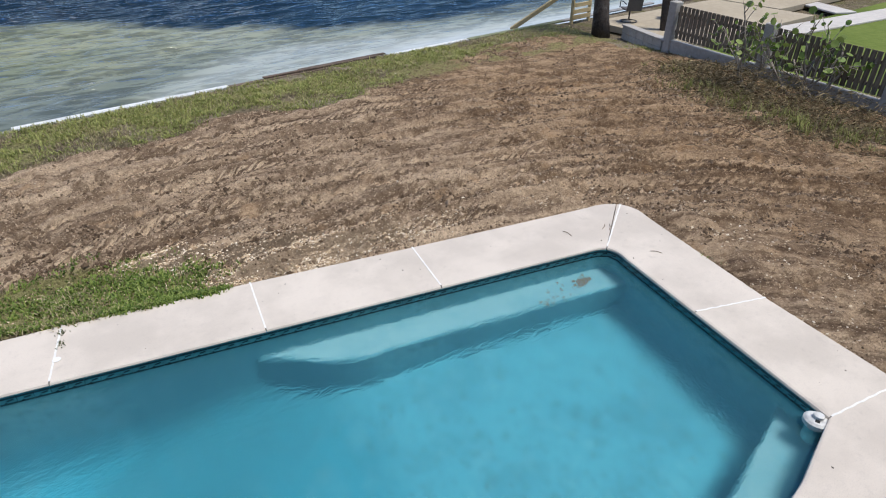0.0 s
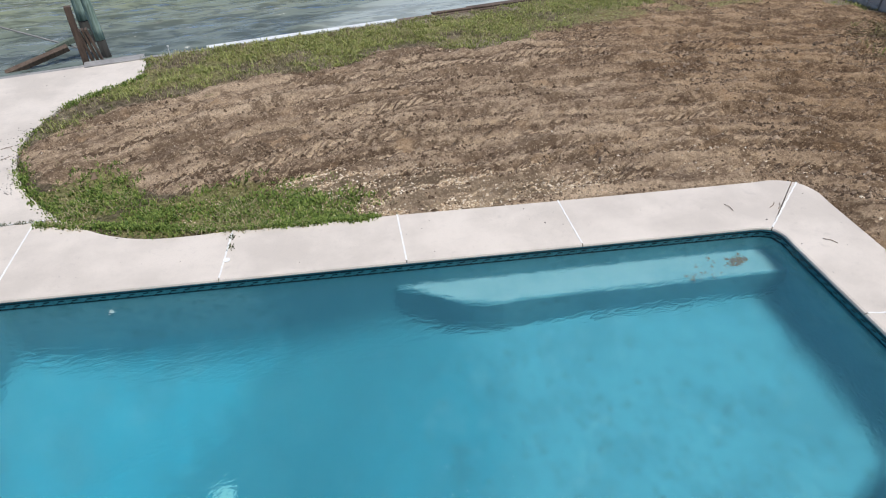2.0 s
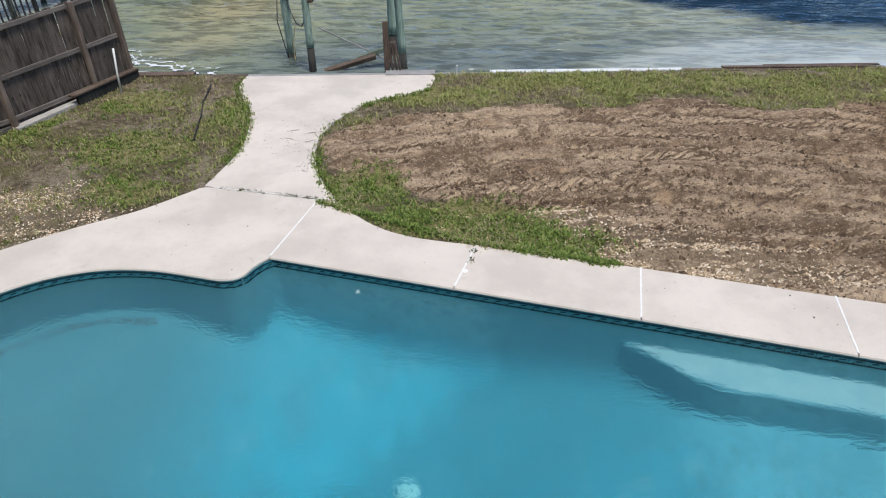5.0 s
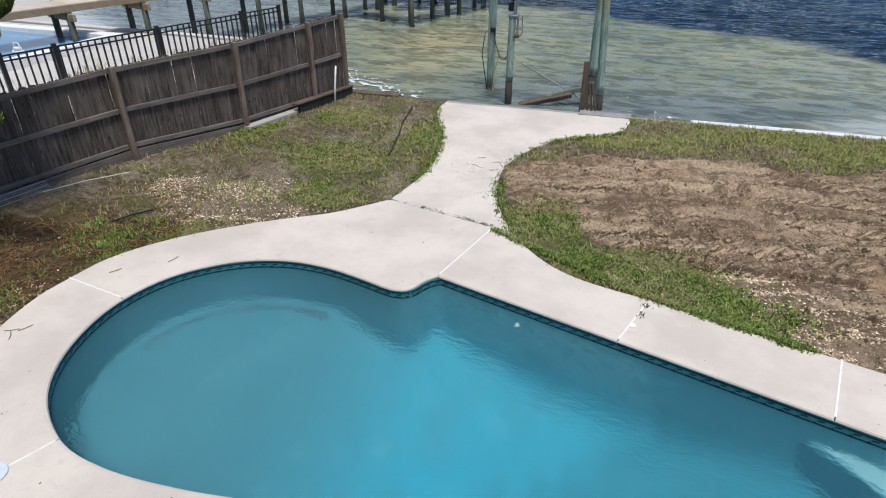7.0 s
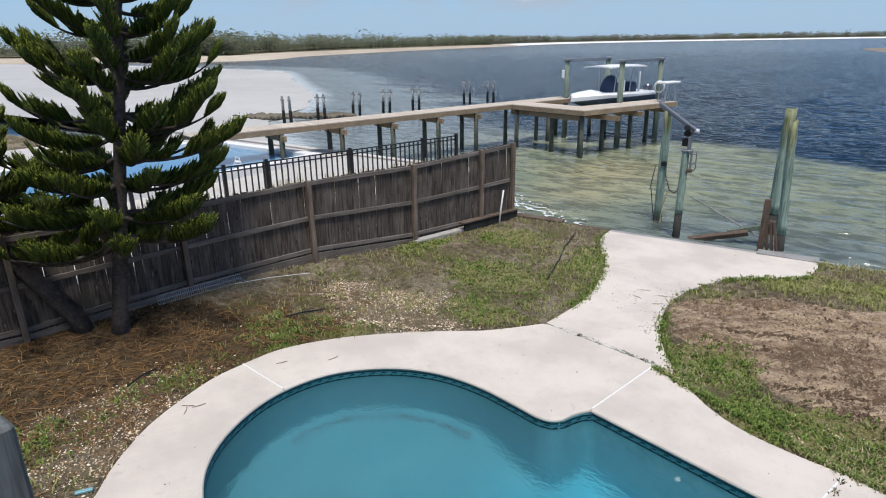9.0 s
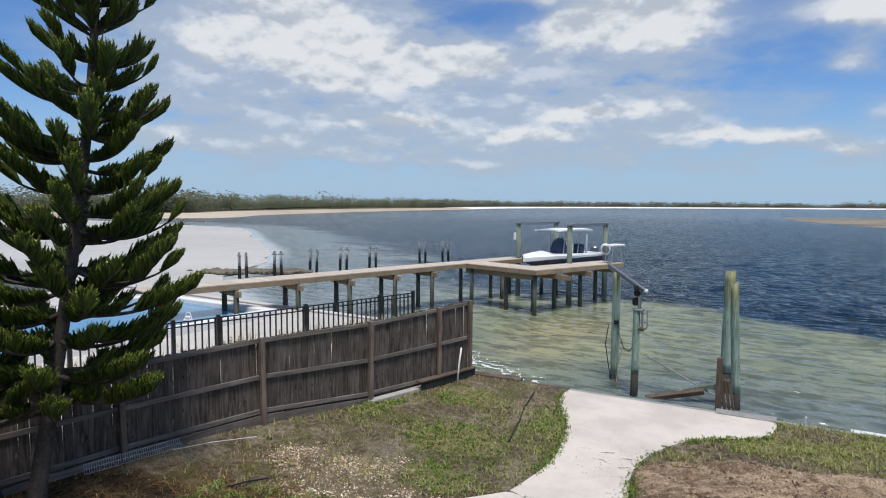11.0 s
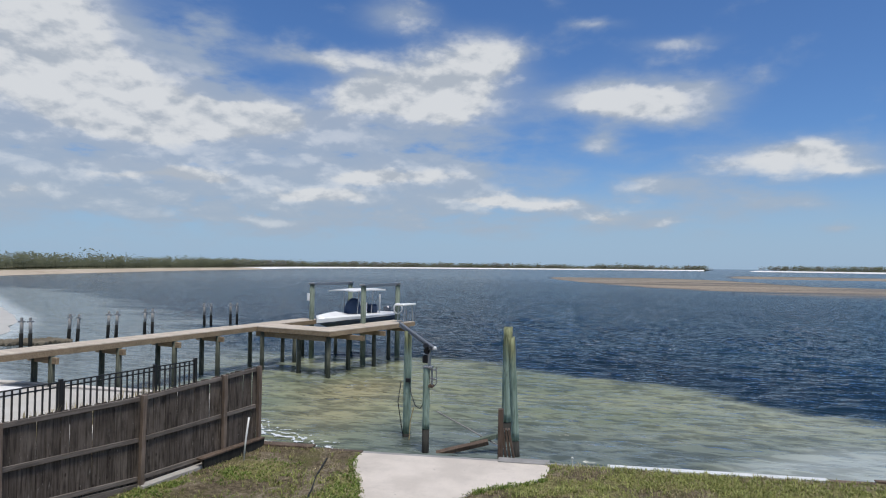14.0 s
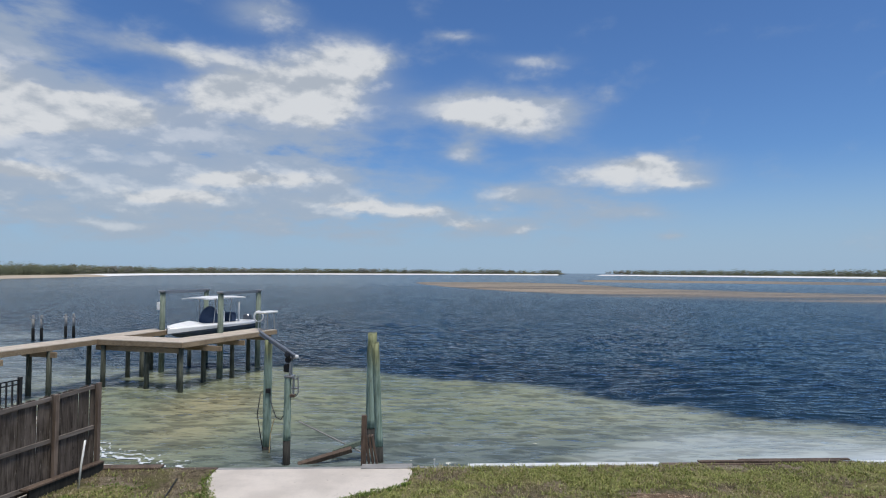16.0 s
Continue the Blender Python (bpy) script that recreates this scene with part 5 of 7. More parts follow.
# ---- pines ----
def pine(name, path, radii, height, spread, whorls, seed, label, zlow, density=1.0):
    """A Norfolk pine: whorls of level limbs that turn up at the tips, hung with ropes of short needles."""
    r = np.random.default_rng(seed)
    tree = thing(name, None, label, "tree")
    P = np.array(path, float)

    def trunk_at(z):
        return Vector((np.interp(z, P[:, 2], P[:, 0]), np.interp(z, P[:, 2], P[:, 1]), z))
    part("trunk", tube(bmesh.new(), [tuple(p) for p in P], radii, 12), "bark", tree, "dark ridged trunk", True)
    ropes = []
    zs = np.linspace(zlow, height - 0.25, whorls)
    for wi, z in enumerate(zs):
        f = (height - z) / (height - zlow)
        count = 7 if f > 0.25 else 6
        a0 = r.uniform(0, 6.28)
        for b in range(count):
            a = a0 + 2 * math.pi * b / count + r.normal(0, 0.13)
            L = spread * (f ** 1.12) * r.uniform(0.68, 1.15) * (0.85 + 0.15 * min(1, (1.0 - f) * 6)) + 0.12
            zz = z + r.normal(0, 0.06)
            o = trunk_at(zz)
            out = Vector((math.cos(a), math.sin(a), 0))
            side = Vector((-out.y, out.x, 0))
            droop = 0.10 * L * (1 if f > 0.45 else -1.0) * r.uniform(0.3, 1.9)
            steps = 9
            pts = []
            for k in range(steps + 1):
                u = k / steps
                pts.append(o + out * (L * u) + Vector((0, 0, -droop * math.sin(u * 2.4) + (0.20 + 0.42 * (1 - f)) * L * u ** 2.0)) + side * (0.05 * L * math.sin(3 * u + a)))
            part("limb", tube(bmesh.new(), pts, [0.028 * (0.5 + f) * (1 - 0.85 * k / steps) + 0.004 for k in range(steps + 1)], 5, False), "bark", tree, "", True)
            # plump ropes of needles stand up from both sides of the limb and end it
            bare = 0.16 if L > 0.9 else 0.10
            nb = max(6, int(L * (1 - bare) / 0.033 * density))
            full = True
            for k in range(nb):
                u = bare + (1 - bare) * (k + r.uniform(0, 0.6)) / nb
                i = min(int(u * steps), steps - 1)
                p = pts[i].lerp(pts[i + 1], min(1.0, u * steps - i))
                fwd = (pts[i + 1] - pts[i]).normalized()
                grow = min(1.0, 0.45 + 1.8 * (u - bare))
                if k % 6 == 0:
                    full = r.random() > 0.17
                for sd in (-1, -0.6, -0.2, 0.2, 0.6, 1) if full else ():
                    ln = 0.29 * grow * r.uniform(0.6, 1.3) * (0.72 + 0.35 * f) * (1.0 - 0.35 * max(0, u - 0.8) / 0.2)
                    d = (fwd * r.uniform(0.60, 0.85) + side * sd * r.uniform(0.45, 0.75) + Vector((0, 0, r.uniform(0.55, 0.85)))).normalized()
                    ropes.append((*p, *d, ln, 1.0 if u > 0.50 or r.random() < 0.22 else 0.0))
    R = np.array(ropes)
    m_ = len(R)
    P0, D, LN, young = R[:, :3], R[:, 3:6], R[:, 6], R[:, 7] > 0.5
    ax = np.cross(D, (0.31, 0.17, 0.93))
    ax /= np.linalg.norm(ax, axis=1)[:, None]
    bx_ = np.cross(D, ax)

    def along(t):
        return P0 + D * (LN * t)[:, None] + np.array((0, 0, 1.0)) * (0.15 * LN * t * t)[:, None]
    # the core of each rope: a lumpy tapered sleeve
    rings, sides = (0.0, 0.75, 1.0), 4
    prof = (0.011, 0.020, 0.006)
    V = np.zeros((m_, 3, sides, 3))
    for i, t in enumerate(rings):
        for q_ in range(sides):
            an = 6.283 * q_ / sides + 0.5 * i
            rad_ = prof[i] * r.uniform(0.75, 1.3, m_)
            V[:, i, q_] = along(np.full(m_, t)) + ax * (np.cos(an) * rad_)[:, None] + bx_ * (np.sin(an) * rad_)[:, None]
    f = np.array([(i * sides + q_, i * sides + (q_ + 1) % sides, (i + 1) * sides + (q_ + 1) % sides, (i + 1) * sides + q_) for i in range(2) for q_ in range(sides)])
    F = (f[None] + 3 * sides * np.arange(m_)[:, None, None]).reshape(-1, 4)
    arrays("foliage", V.reshape(-1, 3), F, "needles", tree, "dark green ropes of needles", True)

    def bristle(rows, t0, t1, count, length):
        got = []
        for q_ in range(count):
            t = t0 + (t1 - t0) * (q_ + r.uniform(0, 1, m_)) / count
            an = q_ * 2.4 + r.uniform(0, 6.28, m_)
            n_ = ax * np.cos(an)[:, None] + bx_ * np.sin(an)[:, None]
            c = along(t) + n_ * 0.008
            w_ = np.cross(D, n_) * 0.007
            tip = c + n_ * (length * (1.15 - 0.5 * t))[:, None] + D * (length * 0.9) + np.array((0, 0, 0.012))
            got.append(np.stack([c - w_, c + w_, tip], 1)[rows])
        g = np.concatenate(got).reshape(-1, 3)
        return g, np.arange(len(g)).reshape(-1, 3)
    arrays("needle_fringe", *bristle(np.ones(m_, bool), 0.0, 0.95, 10, 0.030), "needles", tree, "dark green needle fringe")
    # bright tips: new growth, with the sun's highlights put into its colour
    arrays("new_growth", *bristle(young, 0.60, 1.05, 10, 0.028), "needles_tip", tree, "bright green needle tips")
    return tree


pine("norfolk_pine", [(-10.93, 5.70, -0.1), (-10.95, 5.74, 0.25), (-10.92, 6.0, 1.7), (-10.88, 6.35, 3.8), (-10.84, 6.62, 5.8), (-10.78, 6.82, 8.2), (-10.74, 6.95, 10.6)],
     [0.16, 0.125, 0.10, 0.085, 0.068, 0.045, 0.012], 10.6, 2.0, 24, 3, "tall Norfolk pine with tiered upturned limbs, beside the fence", 1.55)
pine("norfolk_pine", [(-11.42, 5.38, -0.1), (-11.5, 5.30, 0.3), (-11.85, 4.75, 1.3), (-12.25, 4.1, 2.6), (-12.5, 3.7, 4.2), (-12.55, 3.55, 6.5)],
     [0.16, 0.14, 0.12, 0.10, 0.08, 0.015], 6.5, 1.7, 14, 5, "leaning Norfolk pine with low limbs, close to the fence", 1.6)

# ---- left neighbour: iron fence, pool, patio ----
nfence = thing("iron_fence", pose(-15.55, 11.3, 0.10, 0, 0, math.degrees(math.atan2(19.06 - 11.3, -13.5 + 15.55))), "black metal picket fence round the neighbouring pool", "fence")
nl = math.hypot(19.06 - 11.3, 2.05)
bar_me = bpy.data.meshes.new("picket")
bm = boxed(0, 0, 0, 0.036, 0.036, 1.10)
bm.to_mesh(bar_me)
bm.free()
bar_me.materials.append(M["iron"])
s = -7.5
while s < nl - 0.03:
    ob = new("picket", bar_me)
    ob.parent = nfence
    ob.matrix_basis = pose(s, 0, 0.60)
    s += 0.18
for s in (-7.3, -4.9, -2.5, -0.15, 1.05, 3.75, 6.55, nl):
    part("post", boxed(s, 0, 0.61, 0.095, 0.095, 1.28, 0.004), "iron", nfence)
for z in (1.17, 1.05, 0.10):
    part("rail", boxed((nl - 7.5) / 2, 0, z, nl + 7.5, 0.03, 0.035), "iron", nfence)

npad = thing("pavement_neighbour", None, "pale patio and sand round a blue neighbouring pool", "patio", kind="structure")
bm = bmesh.new()
box(bm, -29.5, 3.0, 0.02, 6.0, 32.0, 0.20)
box(bm, -22.75, 18.30, 0.02, 7.6, 1.5, 0.20)
part("patio", bm, "pale_concrete", npad, "pale patio slab")
part("sand_bed", boxed(-16.1, 3.0, 0.02, 5.6, 32.0, 0.20), "sand", npad, "sandy bed between fence and pool")
for x0, y0, x1, y1 in ((-25.9, 17.55, -18.8, 17.55), (-19.0, 17.35, -19.0, -2.0), (-25.9, 17.4, -25.9, -2.0)):
    part("coping", beam(bmesh.new(), (x0, y0, 0.22), (x1, y1, 0.22), 0.40, 0.34, 0.02), "caulk", npad, "white pool coping")
np_w = part("water_neighbour_pool", boxed(-22.4, 7.6, 0.20, 6.7, 19.7, 0.06), "npool")
tagged(np_w, "still blue water of the neighbouring pool", "water", kind="structure")
bm = bmesh.new()
for k in range(2):
    box(bm, -19.75, 14.6 + 0.001 * k, 0.36 + 0.10 * k, 0.40 - 0.16 * k, 0.16, 0.10, 0.03)
tube(bm, [(-19.93, 14.6, 0.40), (-19.85, 14.6, 0.62), (-19.66, 14.6, 0.62), (-19.58, 14.6, 0.40)], 0.02, 6)
tagged(part("pool_cleaner", bm, "canvas"), "white and grey pool cleaner at the coping", "pool cleaner")
bm = bmesh.new()
beam(bm, (-12.9, 19.3, -0.45), (-34, 19.6, -0.45), 0.3, 1.2, 0.02)
beam(bm, (-12.9, 15.2, -0.45), (-12.9, 19.4, -0.45), 0.3, 1.2, 0.02)
tagged(part("wall_neighbour_bulkhead", bm, "pale_concrete"), "pale concrete bulkhead of the next yard", "bulkhead", kind="structure")


def tufts(name, spots, height, mat, label, blades=7, seed=1, spread=0.05, width=0.006, lean=0.5):
    """Grass as single bent blades in tufts, in one mesh."""
    r = np.random.default_rng(seed)
    sp = np.repeat(np.array(spots, float).reshape(-1, 4), blades, 0)
    n_ = len(sp)
    a, h = r.uniform(0, 6.283, n_), height * sp[:, 3] * r.uniform(0.55, 1.25, n_)
    x, y, z = sp[:, 0] + r.normal(0, spread, n_), sp[:, 1] + r.normal(0, spread, n_), sp[:, 2]
    dx, dy = np.cos(a), np.sin(a)
    w = width * r.uniform(0.7, 1.4, n_)
    px, py = -dy * w, dx * w
    k = lean * h * r.uniform(0.3, 1.2, n_)
    V = np.stack([np.column_stack(c) for c in ((x - px, y - py, z - 0.01), (x + px, y + py, z - 0.01), (x + dx * k * 0.35 - px * 0.7, y + dy * k * 0.35 - py * 0.7, z + h * 0.6),
                                               (x + dx * k * 0.35 + px * 0.7, y + dy * k * 0.35 + py * 0.7, z + h * 0.6), (x + dx * k, y + dy * k, z + h))], 1).reshape(-1, 3)
    f = np.array([(0, 1, 3), (0, 3, 2), (2, 3, 4)])
    F = (f[None] + 5 * np.arange(n_)[:, None, None]).reshape(-1, 3)
    return tagged(arrays(name, V, F, mat), label, "grass", kind="stuff")


dune = [(rng.normal(x, 0.22), rng.normal(y, 0.22), 0.12, rng.uniform(0.6, 1.3)) for x, y in ((-14.2, 14.0), (-13.7, 15.5), (-13.3, 16.8), (-15.0, 12.9), (-12.9, 18.2)) for _ in range(22)]
dune += [(-15.75 + 0.264 * (v - 11.3) - rng.uniform(0.1, 1.6), v, 0.12, rng.uniform(0.25, 0.8)) for v in rng.uniform(6.5, 19.0, 150)]
tufts("dune_grass", dune, 0.55, "blade_dry", "dry dune grass behind the metal fence", 6, 4, 0.06, 0.01)

# sandy beach beyond the neighbour
bl = resample(beach, 60)
back = resample([(-24, 19.5), (-60, 19.5), (-110, 19.5), (-180, 40), (-400, 60)], 60)
V, F = [], []
fr = np.linspace(0, 1, 16)
for j, f in enumerate(fr):
    for i in range(60):
        p = bl[i] + (back[i] - bl[i]) * f
        V.append((p[0] + 2 * (f < 0.05) * (vnoise(p[0] * 0.3, p[1] * 0.3, 2) - 0.5), p[1] + 1.5 * (f < 0.05) * (vnoise(p[0] * 0.25, p[1] * 0.25, 3) - 0.5), WATER_Z - 0.03 + 0.08 * min(1, f * 6) + 0.55 * f + 0.08 * (fbm(p[0] * 0.2, p[1] * 0.2, 8) - 0.5) * f))
for j in range(15):
    for i in range(59):
        F.append((j * 60 + i, j * 60 + i + 1, (j + 1) * 60 + i + 1, (j + 1) * 60 + i))
tagged(arrays("sand_beach", V, F, "wet_sand", None, "", True), "flat pale wet beach beside the old pilings", "beach", kind="structure")
bm = bmesh.new()
for i in range(260):
    t = rng.uniform(0, 1)
    x, y = -39.5 + 5.5 * t + rng.normal(0, 0.5), 30.0 + 4.2 * t + rng.normal(0, 0.28)
    s = rng.uniform(0.10, 0.34)
    bmesh.ops.create_icosphere(bm, subdivisions=1, radius=1.0, matrix=Matrix.Translation((x, y, WATER_Z + 0.12)) @ Matrix.Rotation(rng.uniform(0, 3), 4, "Z") @ Matrix.Diagonal((s * 1.5, s, s * 0.7, 1)))
tagged(part("rocks", bm, "rock"), "low dark rock groin on the beach", "rocks", kind="stuff")


# ---- old pilings in pairs ----
def piling():
    t = thing("old_piling", pose(0, 0, 0), "old cut dock piling with a pale worn head", "piling", "old dock pilings")
    part("shaft", tube(bmesh.new(), [(0, 0, -0.6), (0, 0, 0.85), (0.01, 0, 0.90)], [0.11, 0.105, 0.10], 10), "pile_dark", t, "black wet shaft", True)
    part("head", tube(bmesh.new(), [(0.01, 0, 0.90), (0.01, 0, 1.55)], 0.095, 10), "grey_timber", t, "pale dry head", True)
    part("cross_bolt", boxed(0.01, 0, 1.58, 0.40, 0.12, 0.10, 0.01), "steel", t, "rusty cross plate")
    part("neck", boxed(0.01, 0, 1.72, 0.13, 0.13, 0.22, 0.02), "grey_timber", t)
    return t


first = piling()
spots = [(-34.3, 29.3, 1.0), (-33.45, 31.6, 1.0), (-32.9, 34.5, 1.0), (-32.45, 37.3, 1.0), (-31.65, 39.9, 1.0), (-31.4, 46.7, 0.95), (-30.0, 48.3, 0.95)]
put = False
for x, y, sc in spots:
    for d in (-0.24, 0.24):
        m = pose(x + d * 1.05, y + d * 0.35, WATER_Z, rng.normal(0, 1), rng.normal(0, 1), rng.uniform(-30, 30))
        if not put:
            first.matrix_basis = m
            put = True
        else:
            copy_thing(first, m)

# ---- dock ----
DZ = 1.38
dock = thing("dock", None, "new timber dock with a U-shaped boat slip on slim piles", "dock")


def decking(a, b, width, name="plank"):
    """Planks laid across a run from a to b; the run's right edge is the line."""
    a, b = Vector((*a, 0)), Vector((*b, 0))
    d = (b - a).normalized()
    nrm = Vector((-d.y, d.x, 0))
    ang = math.degrees(math.atan2(nrm.y, nrm.x))
    L = (b - a).length
    k = int(L / 0.15)
    me = bpy.data.meshes.new("plank")
    bm_ = boxed(0, 0, 0, width, 0.142, 0.038, 0.004)
    bm_.to_mesh(me)
    bm_.free()
    me.materials.append(M["dock_deck"])
    for i in range(k):
        c = a + d * ((i + 0.5) * L / k) + nrm * (width / 2)
        ob = new("plank", me)
        ob.parent = dock
        ob.matrix_basis = pose(c.x, c.y, DZ - 0.019, 0, 0, ang)
    for off in (0.02, width - 0.02):
        p, q_ = a + nrm * off, b + nrm * off
        part("fascia", beam(bmesh.new(), (p.x, p.y, DZ - 0.140), (q_.x, q_.y, DZ - 0.140), 0.04, 0.20, 0.003), "dock_wood", dock)


wa, wb, wc = Vector((-23.2, 4.4)), Vector((-16.85, 28.0)), Vector((-15.45, 33.3))
decking((-20.75, 13.6), (-16.85, 28.0), 1.25)
decking((-16.85, 28.0), (-15.45, 33.2), 1.15)
decking((-16.70, 28.55), (-12.45, 27.45), 1.45)
decking((-12.45, 27.45), (-10.12, 33.55), 1.45)


def dock_pile(x, y, top, r=0.105, kind="pile", low=-1.2):
    bm_ = tube(bmesh.new(), [(x, y, low), (x, y, (top + low) / 2), (x, y, top)], [r * 1.06, r, r * 0.95], 10)
    return bm_


wd = (wb - Vector((-20.75, 13.6))).normalized()
wn = Vector((-wd.y, wd.x))
for s in (0.6, 3.3, 5.9, 8.4, 10.9, 13.2):
    p = Vector((-20.75, 13.6)) + wd * s
    for off in (0.08, 1.12):
        c = p + wn * off
        part("piling", dock_pile(c.x, c.y, DZ - 0.25), "pile", dock, "", True)
    c = p + wn * 0.6
    ob = part("cross_beam", boxed(0, 0, 0, 1.75, 0.10, 0.22, 0.005), "dock_wood", dock)
    ob.matrix_basis = pose(c.x, c.y, DZ - 0.40, 0, 0, math.degrees(math.atan2(wn.y, wn.x)))
for x, y, top in ((-16.45, 28.65, 1.12), (-17.5, 29.35, 1.12), (-16.6, 31.05, 1.12), (-16.0, 31.2, 1.12), (-12.62, 27.75, 1.12), (-12.95, 28.35, 1.12), (-12.5, 29.9, 1.12), (-15.2, 34.8, 1.1),
                  (-11.66, 31.3, 1.12), (-10.45, 33.3, 1.12), (-11.6, 33.55, 1.12), (-14.4, 28.4, 1.12), (-16.5, 33.2, 1.12)):
    part("piling", dock_pile(x, y, top), "pile", dock, "", True)
for a, b in (((-16.9, 28.9), (-12.7, 27.8)), ((-13.2, 29.2), (-11.2, 28.6)), ((-12.9, 31.4), (-10.9, 30.8)), ((-12.0, 33.6), (-10.3, 33.0))):
    part("cross_beam", beam(bmesh.new(), (*a, DZ - 0.40), (*b, DZ - 0.40), 0.10, 0.22, 0.005), "dock_wood", dock)

lift = thing("boat_lift", None, "boat lift of four tall green-grey piles with top beams", "boat lift")
LP = [(-12.34, 31.53), (-15.76, 32.75), (-11.55, 35.0), (-14.72, 35.8)]
for x, y in LP:
    part("piling", dock_pile(x, y, 3.30, 0.14), "pile_green", lift, "", True)
    part("cap", boxed(x, y, 3.36, 0.34, 0.34, 0.10, 0.02), "steel", lift, "grey pile cap")
for a, b in ((0, 2), (1, 3)):
    part("top_beam", beam(bmesh.new(), (*LP[a], 3.32), (*LP[b], 3.32), 0.12, 0.16, 0.01), "steel", lift, "grey steel lift beam")
for a, b in ((0, 1), (2, 3)):
    part("cradle_beam", beam(bmesh.new(), (*LP[a], 0.92), (*LP[b], 0.92), 0.14, 0.18, 0.01), "steel", lift)
    for q_ in (a, b):
        part("cable", tube(bmesh.new(), [(LP[q_][0] + 0.02, LP[q_][1] + 0.16, 3.3), (LP[q_][0] + 0.02, LP[q_][1] + 0.16, 1.0)], 0.01, 5), "steel", lift)
tagged(part("lift_control", boxed(-15.9, 32.58, 2.62, 0.14, 0.10, 0.40, 0.02), "canvas"), "white control box on a lift pile", "control box")


# ---- boat ----
def boat():
    b = thing("bay_boat", pose(-13.62, 33.65, 0.95, 0, 0, math.degrees(math.atan2(-0.95, -0.31))), "white-decked dark-hulled bay boat with a hard top on the lift", "boat")
    # sections along the hull: x, half beam, keel height, sheer height
    S = [(-2.85, 0.98, 0.14, 0.62), (-2.0, 1.05, 0.10, 0.62), (-0.8, 1.10, 0.06, 0.64), (0.6, 1.08, 0.05, 0.68), (1.6, 0.92, 0.10, 0.70), (2.3, 0.66, 0.20, 0.68), (2.8, 0.30, 0.36, 0.65), (3.1, 0.03, 0.55, 0.63)]
    bm_ = bmesh.new()
    rows = []
    for x, w, k, s in S:
        rows.append([bm_.verts.new((x, y * w, z)) for y, z in ((-1, s), (-0.96, s - 0.22), (-0.80, k + 0.14), (0, k), (0.80, k + 0.14), (0.96, s - 0.22), (1, s))])
    for r0, r1 in zip(rows, rows[1:]):
        for i in range(6):
            bm_.faces.new((r0[i], r0[i + 1], r1[i + 1], r1[i]))
    bm_.faces.new(rows[0])
    hull = part("hull", bm_, "hull_dark", b, "dark blue-grey hull")
    bm_ = bmesh.new()
    rows = [[bm_.verts.new((x, y * w, z)) for y, z in ((-1.02 + 0.02 * (x > 0), s - 0.05 - 0.03 * max(0, x + 1.2)), (-1.02, s + 0.03), (-0.80, s + 0.10), (0, s + 0.10 + 0.20 * (x > 0.8) * (1 - (x - 0.8) * 0.2)), (0.80, s + 0.10), (1.02, s + 0.03), (1.02 - 0.02 * (x > 0), s - 0.05 - 0.03 * max(0, x + 1.2)))] for x, w, k, s in S]
    for r0, r1 in zip(rows, rows[1:]):
        for i in range(6):
            bm_.faces.new((r0[i], r0[i + 1], r1[i + 1], r1[i]))
    bm_.faces.new(rows[0])
    part("deck", bm_, "hull_white", b, "white deck and gunwale")
    console = part("console", boxed(-0.35, 0, 1.05, 0.75, 0.8, 0.75, 0.12), "hull_white", b)
    bm_ = lathe(bmesh.new(), [(0.62, 0.0), (0.58, 0.35), (0.42, 0.62), (0.18, 0.78), (0.02, 0.80)], 16, pose(0.1, 0, 0.70) @ Matrix.Diagonal((1.0, 0.75, 1.15, 1)))
    part("console_cover", bm_, "navy", console, "navy fabric cover", True)
    part("seat_cover", boxed(-1.35, 0, 0.95, 0.55, 0.85, 0.55, 0.10), "navy", b, "navy fabric cover")
    bm_ = bmesh.new()
    rows = [[bm_.verts.new((x, y, 2.10 + 0.05 * (1 - (y / 0.85) ** 2) - 0.03 * abs(x + 0.3))) for y in (-0.85, -0.5, 0, 0.5, 0.85)] for x in (-1.75, -1.0, -0.2, 0.6, 1.2)]
    low = [[bm_.verts.new(v.co - Vector((0, 0, 0.06))) for v in r] for r in rows]
    for g in (rows, low):
        for r0, r1 in zip(g, g[1:]):
            for i in range(4):
                bm_.faces.new((r0[i], r0[i + 1], r1[i + 1], r1[i]))
    edge = [*rows[0], *[r[-1] for r in rows[1:]], *rows[-1][::-1][1:], *[r[0] for r in rows[::-1][1:-1]]]
    edge2 = [*low[0], *[r[-1] for r in low[1:]], *low[-1][::-1][1:], *[r[0] for r in low[::-1][1:-1]]]
    for i in range(len(edge)):
        j = (i + 1) % len(edge)
        bm_.faces.new((edge[i], edge[j], edge2[j], edge2[i]))
    top = part("hard_top", bm_, "canvas", b, "white hard top")
    for x in (-0.9, 0.35):
        for y in (-0.45, 0.45):
            part("top_leg", tube(bmesh.new(), [(x, y, 0.66), (x - 0.08, y * 1.2, 2.07)], 0.025, 6), "galv", top)
    motor = part("outboard", boxed(-3.08, 0, 0.80, 0.42, 0.42, 0.50, 0.10), "hull_dark", b, "dark outboard motor cowl")
    part("outboard_leg", boxed(-3.10, 0, 0.25, 0.18, 0.14, 0.70, 0.04), "hull_dark", motor)
    part("rod_rack", tube(bmesh.new(), [(-1.9, 0.3, 0.66), (-1.92, 0.3, 1.75)], 0.05, 8), "hull_white", b, "upright white tube")
    return b


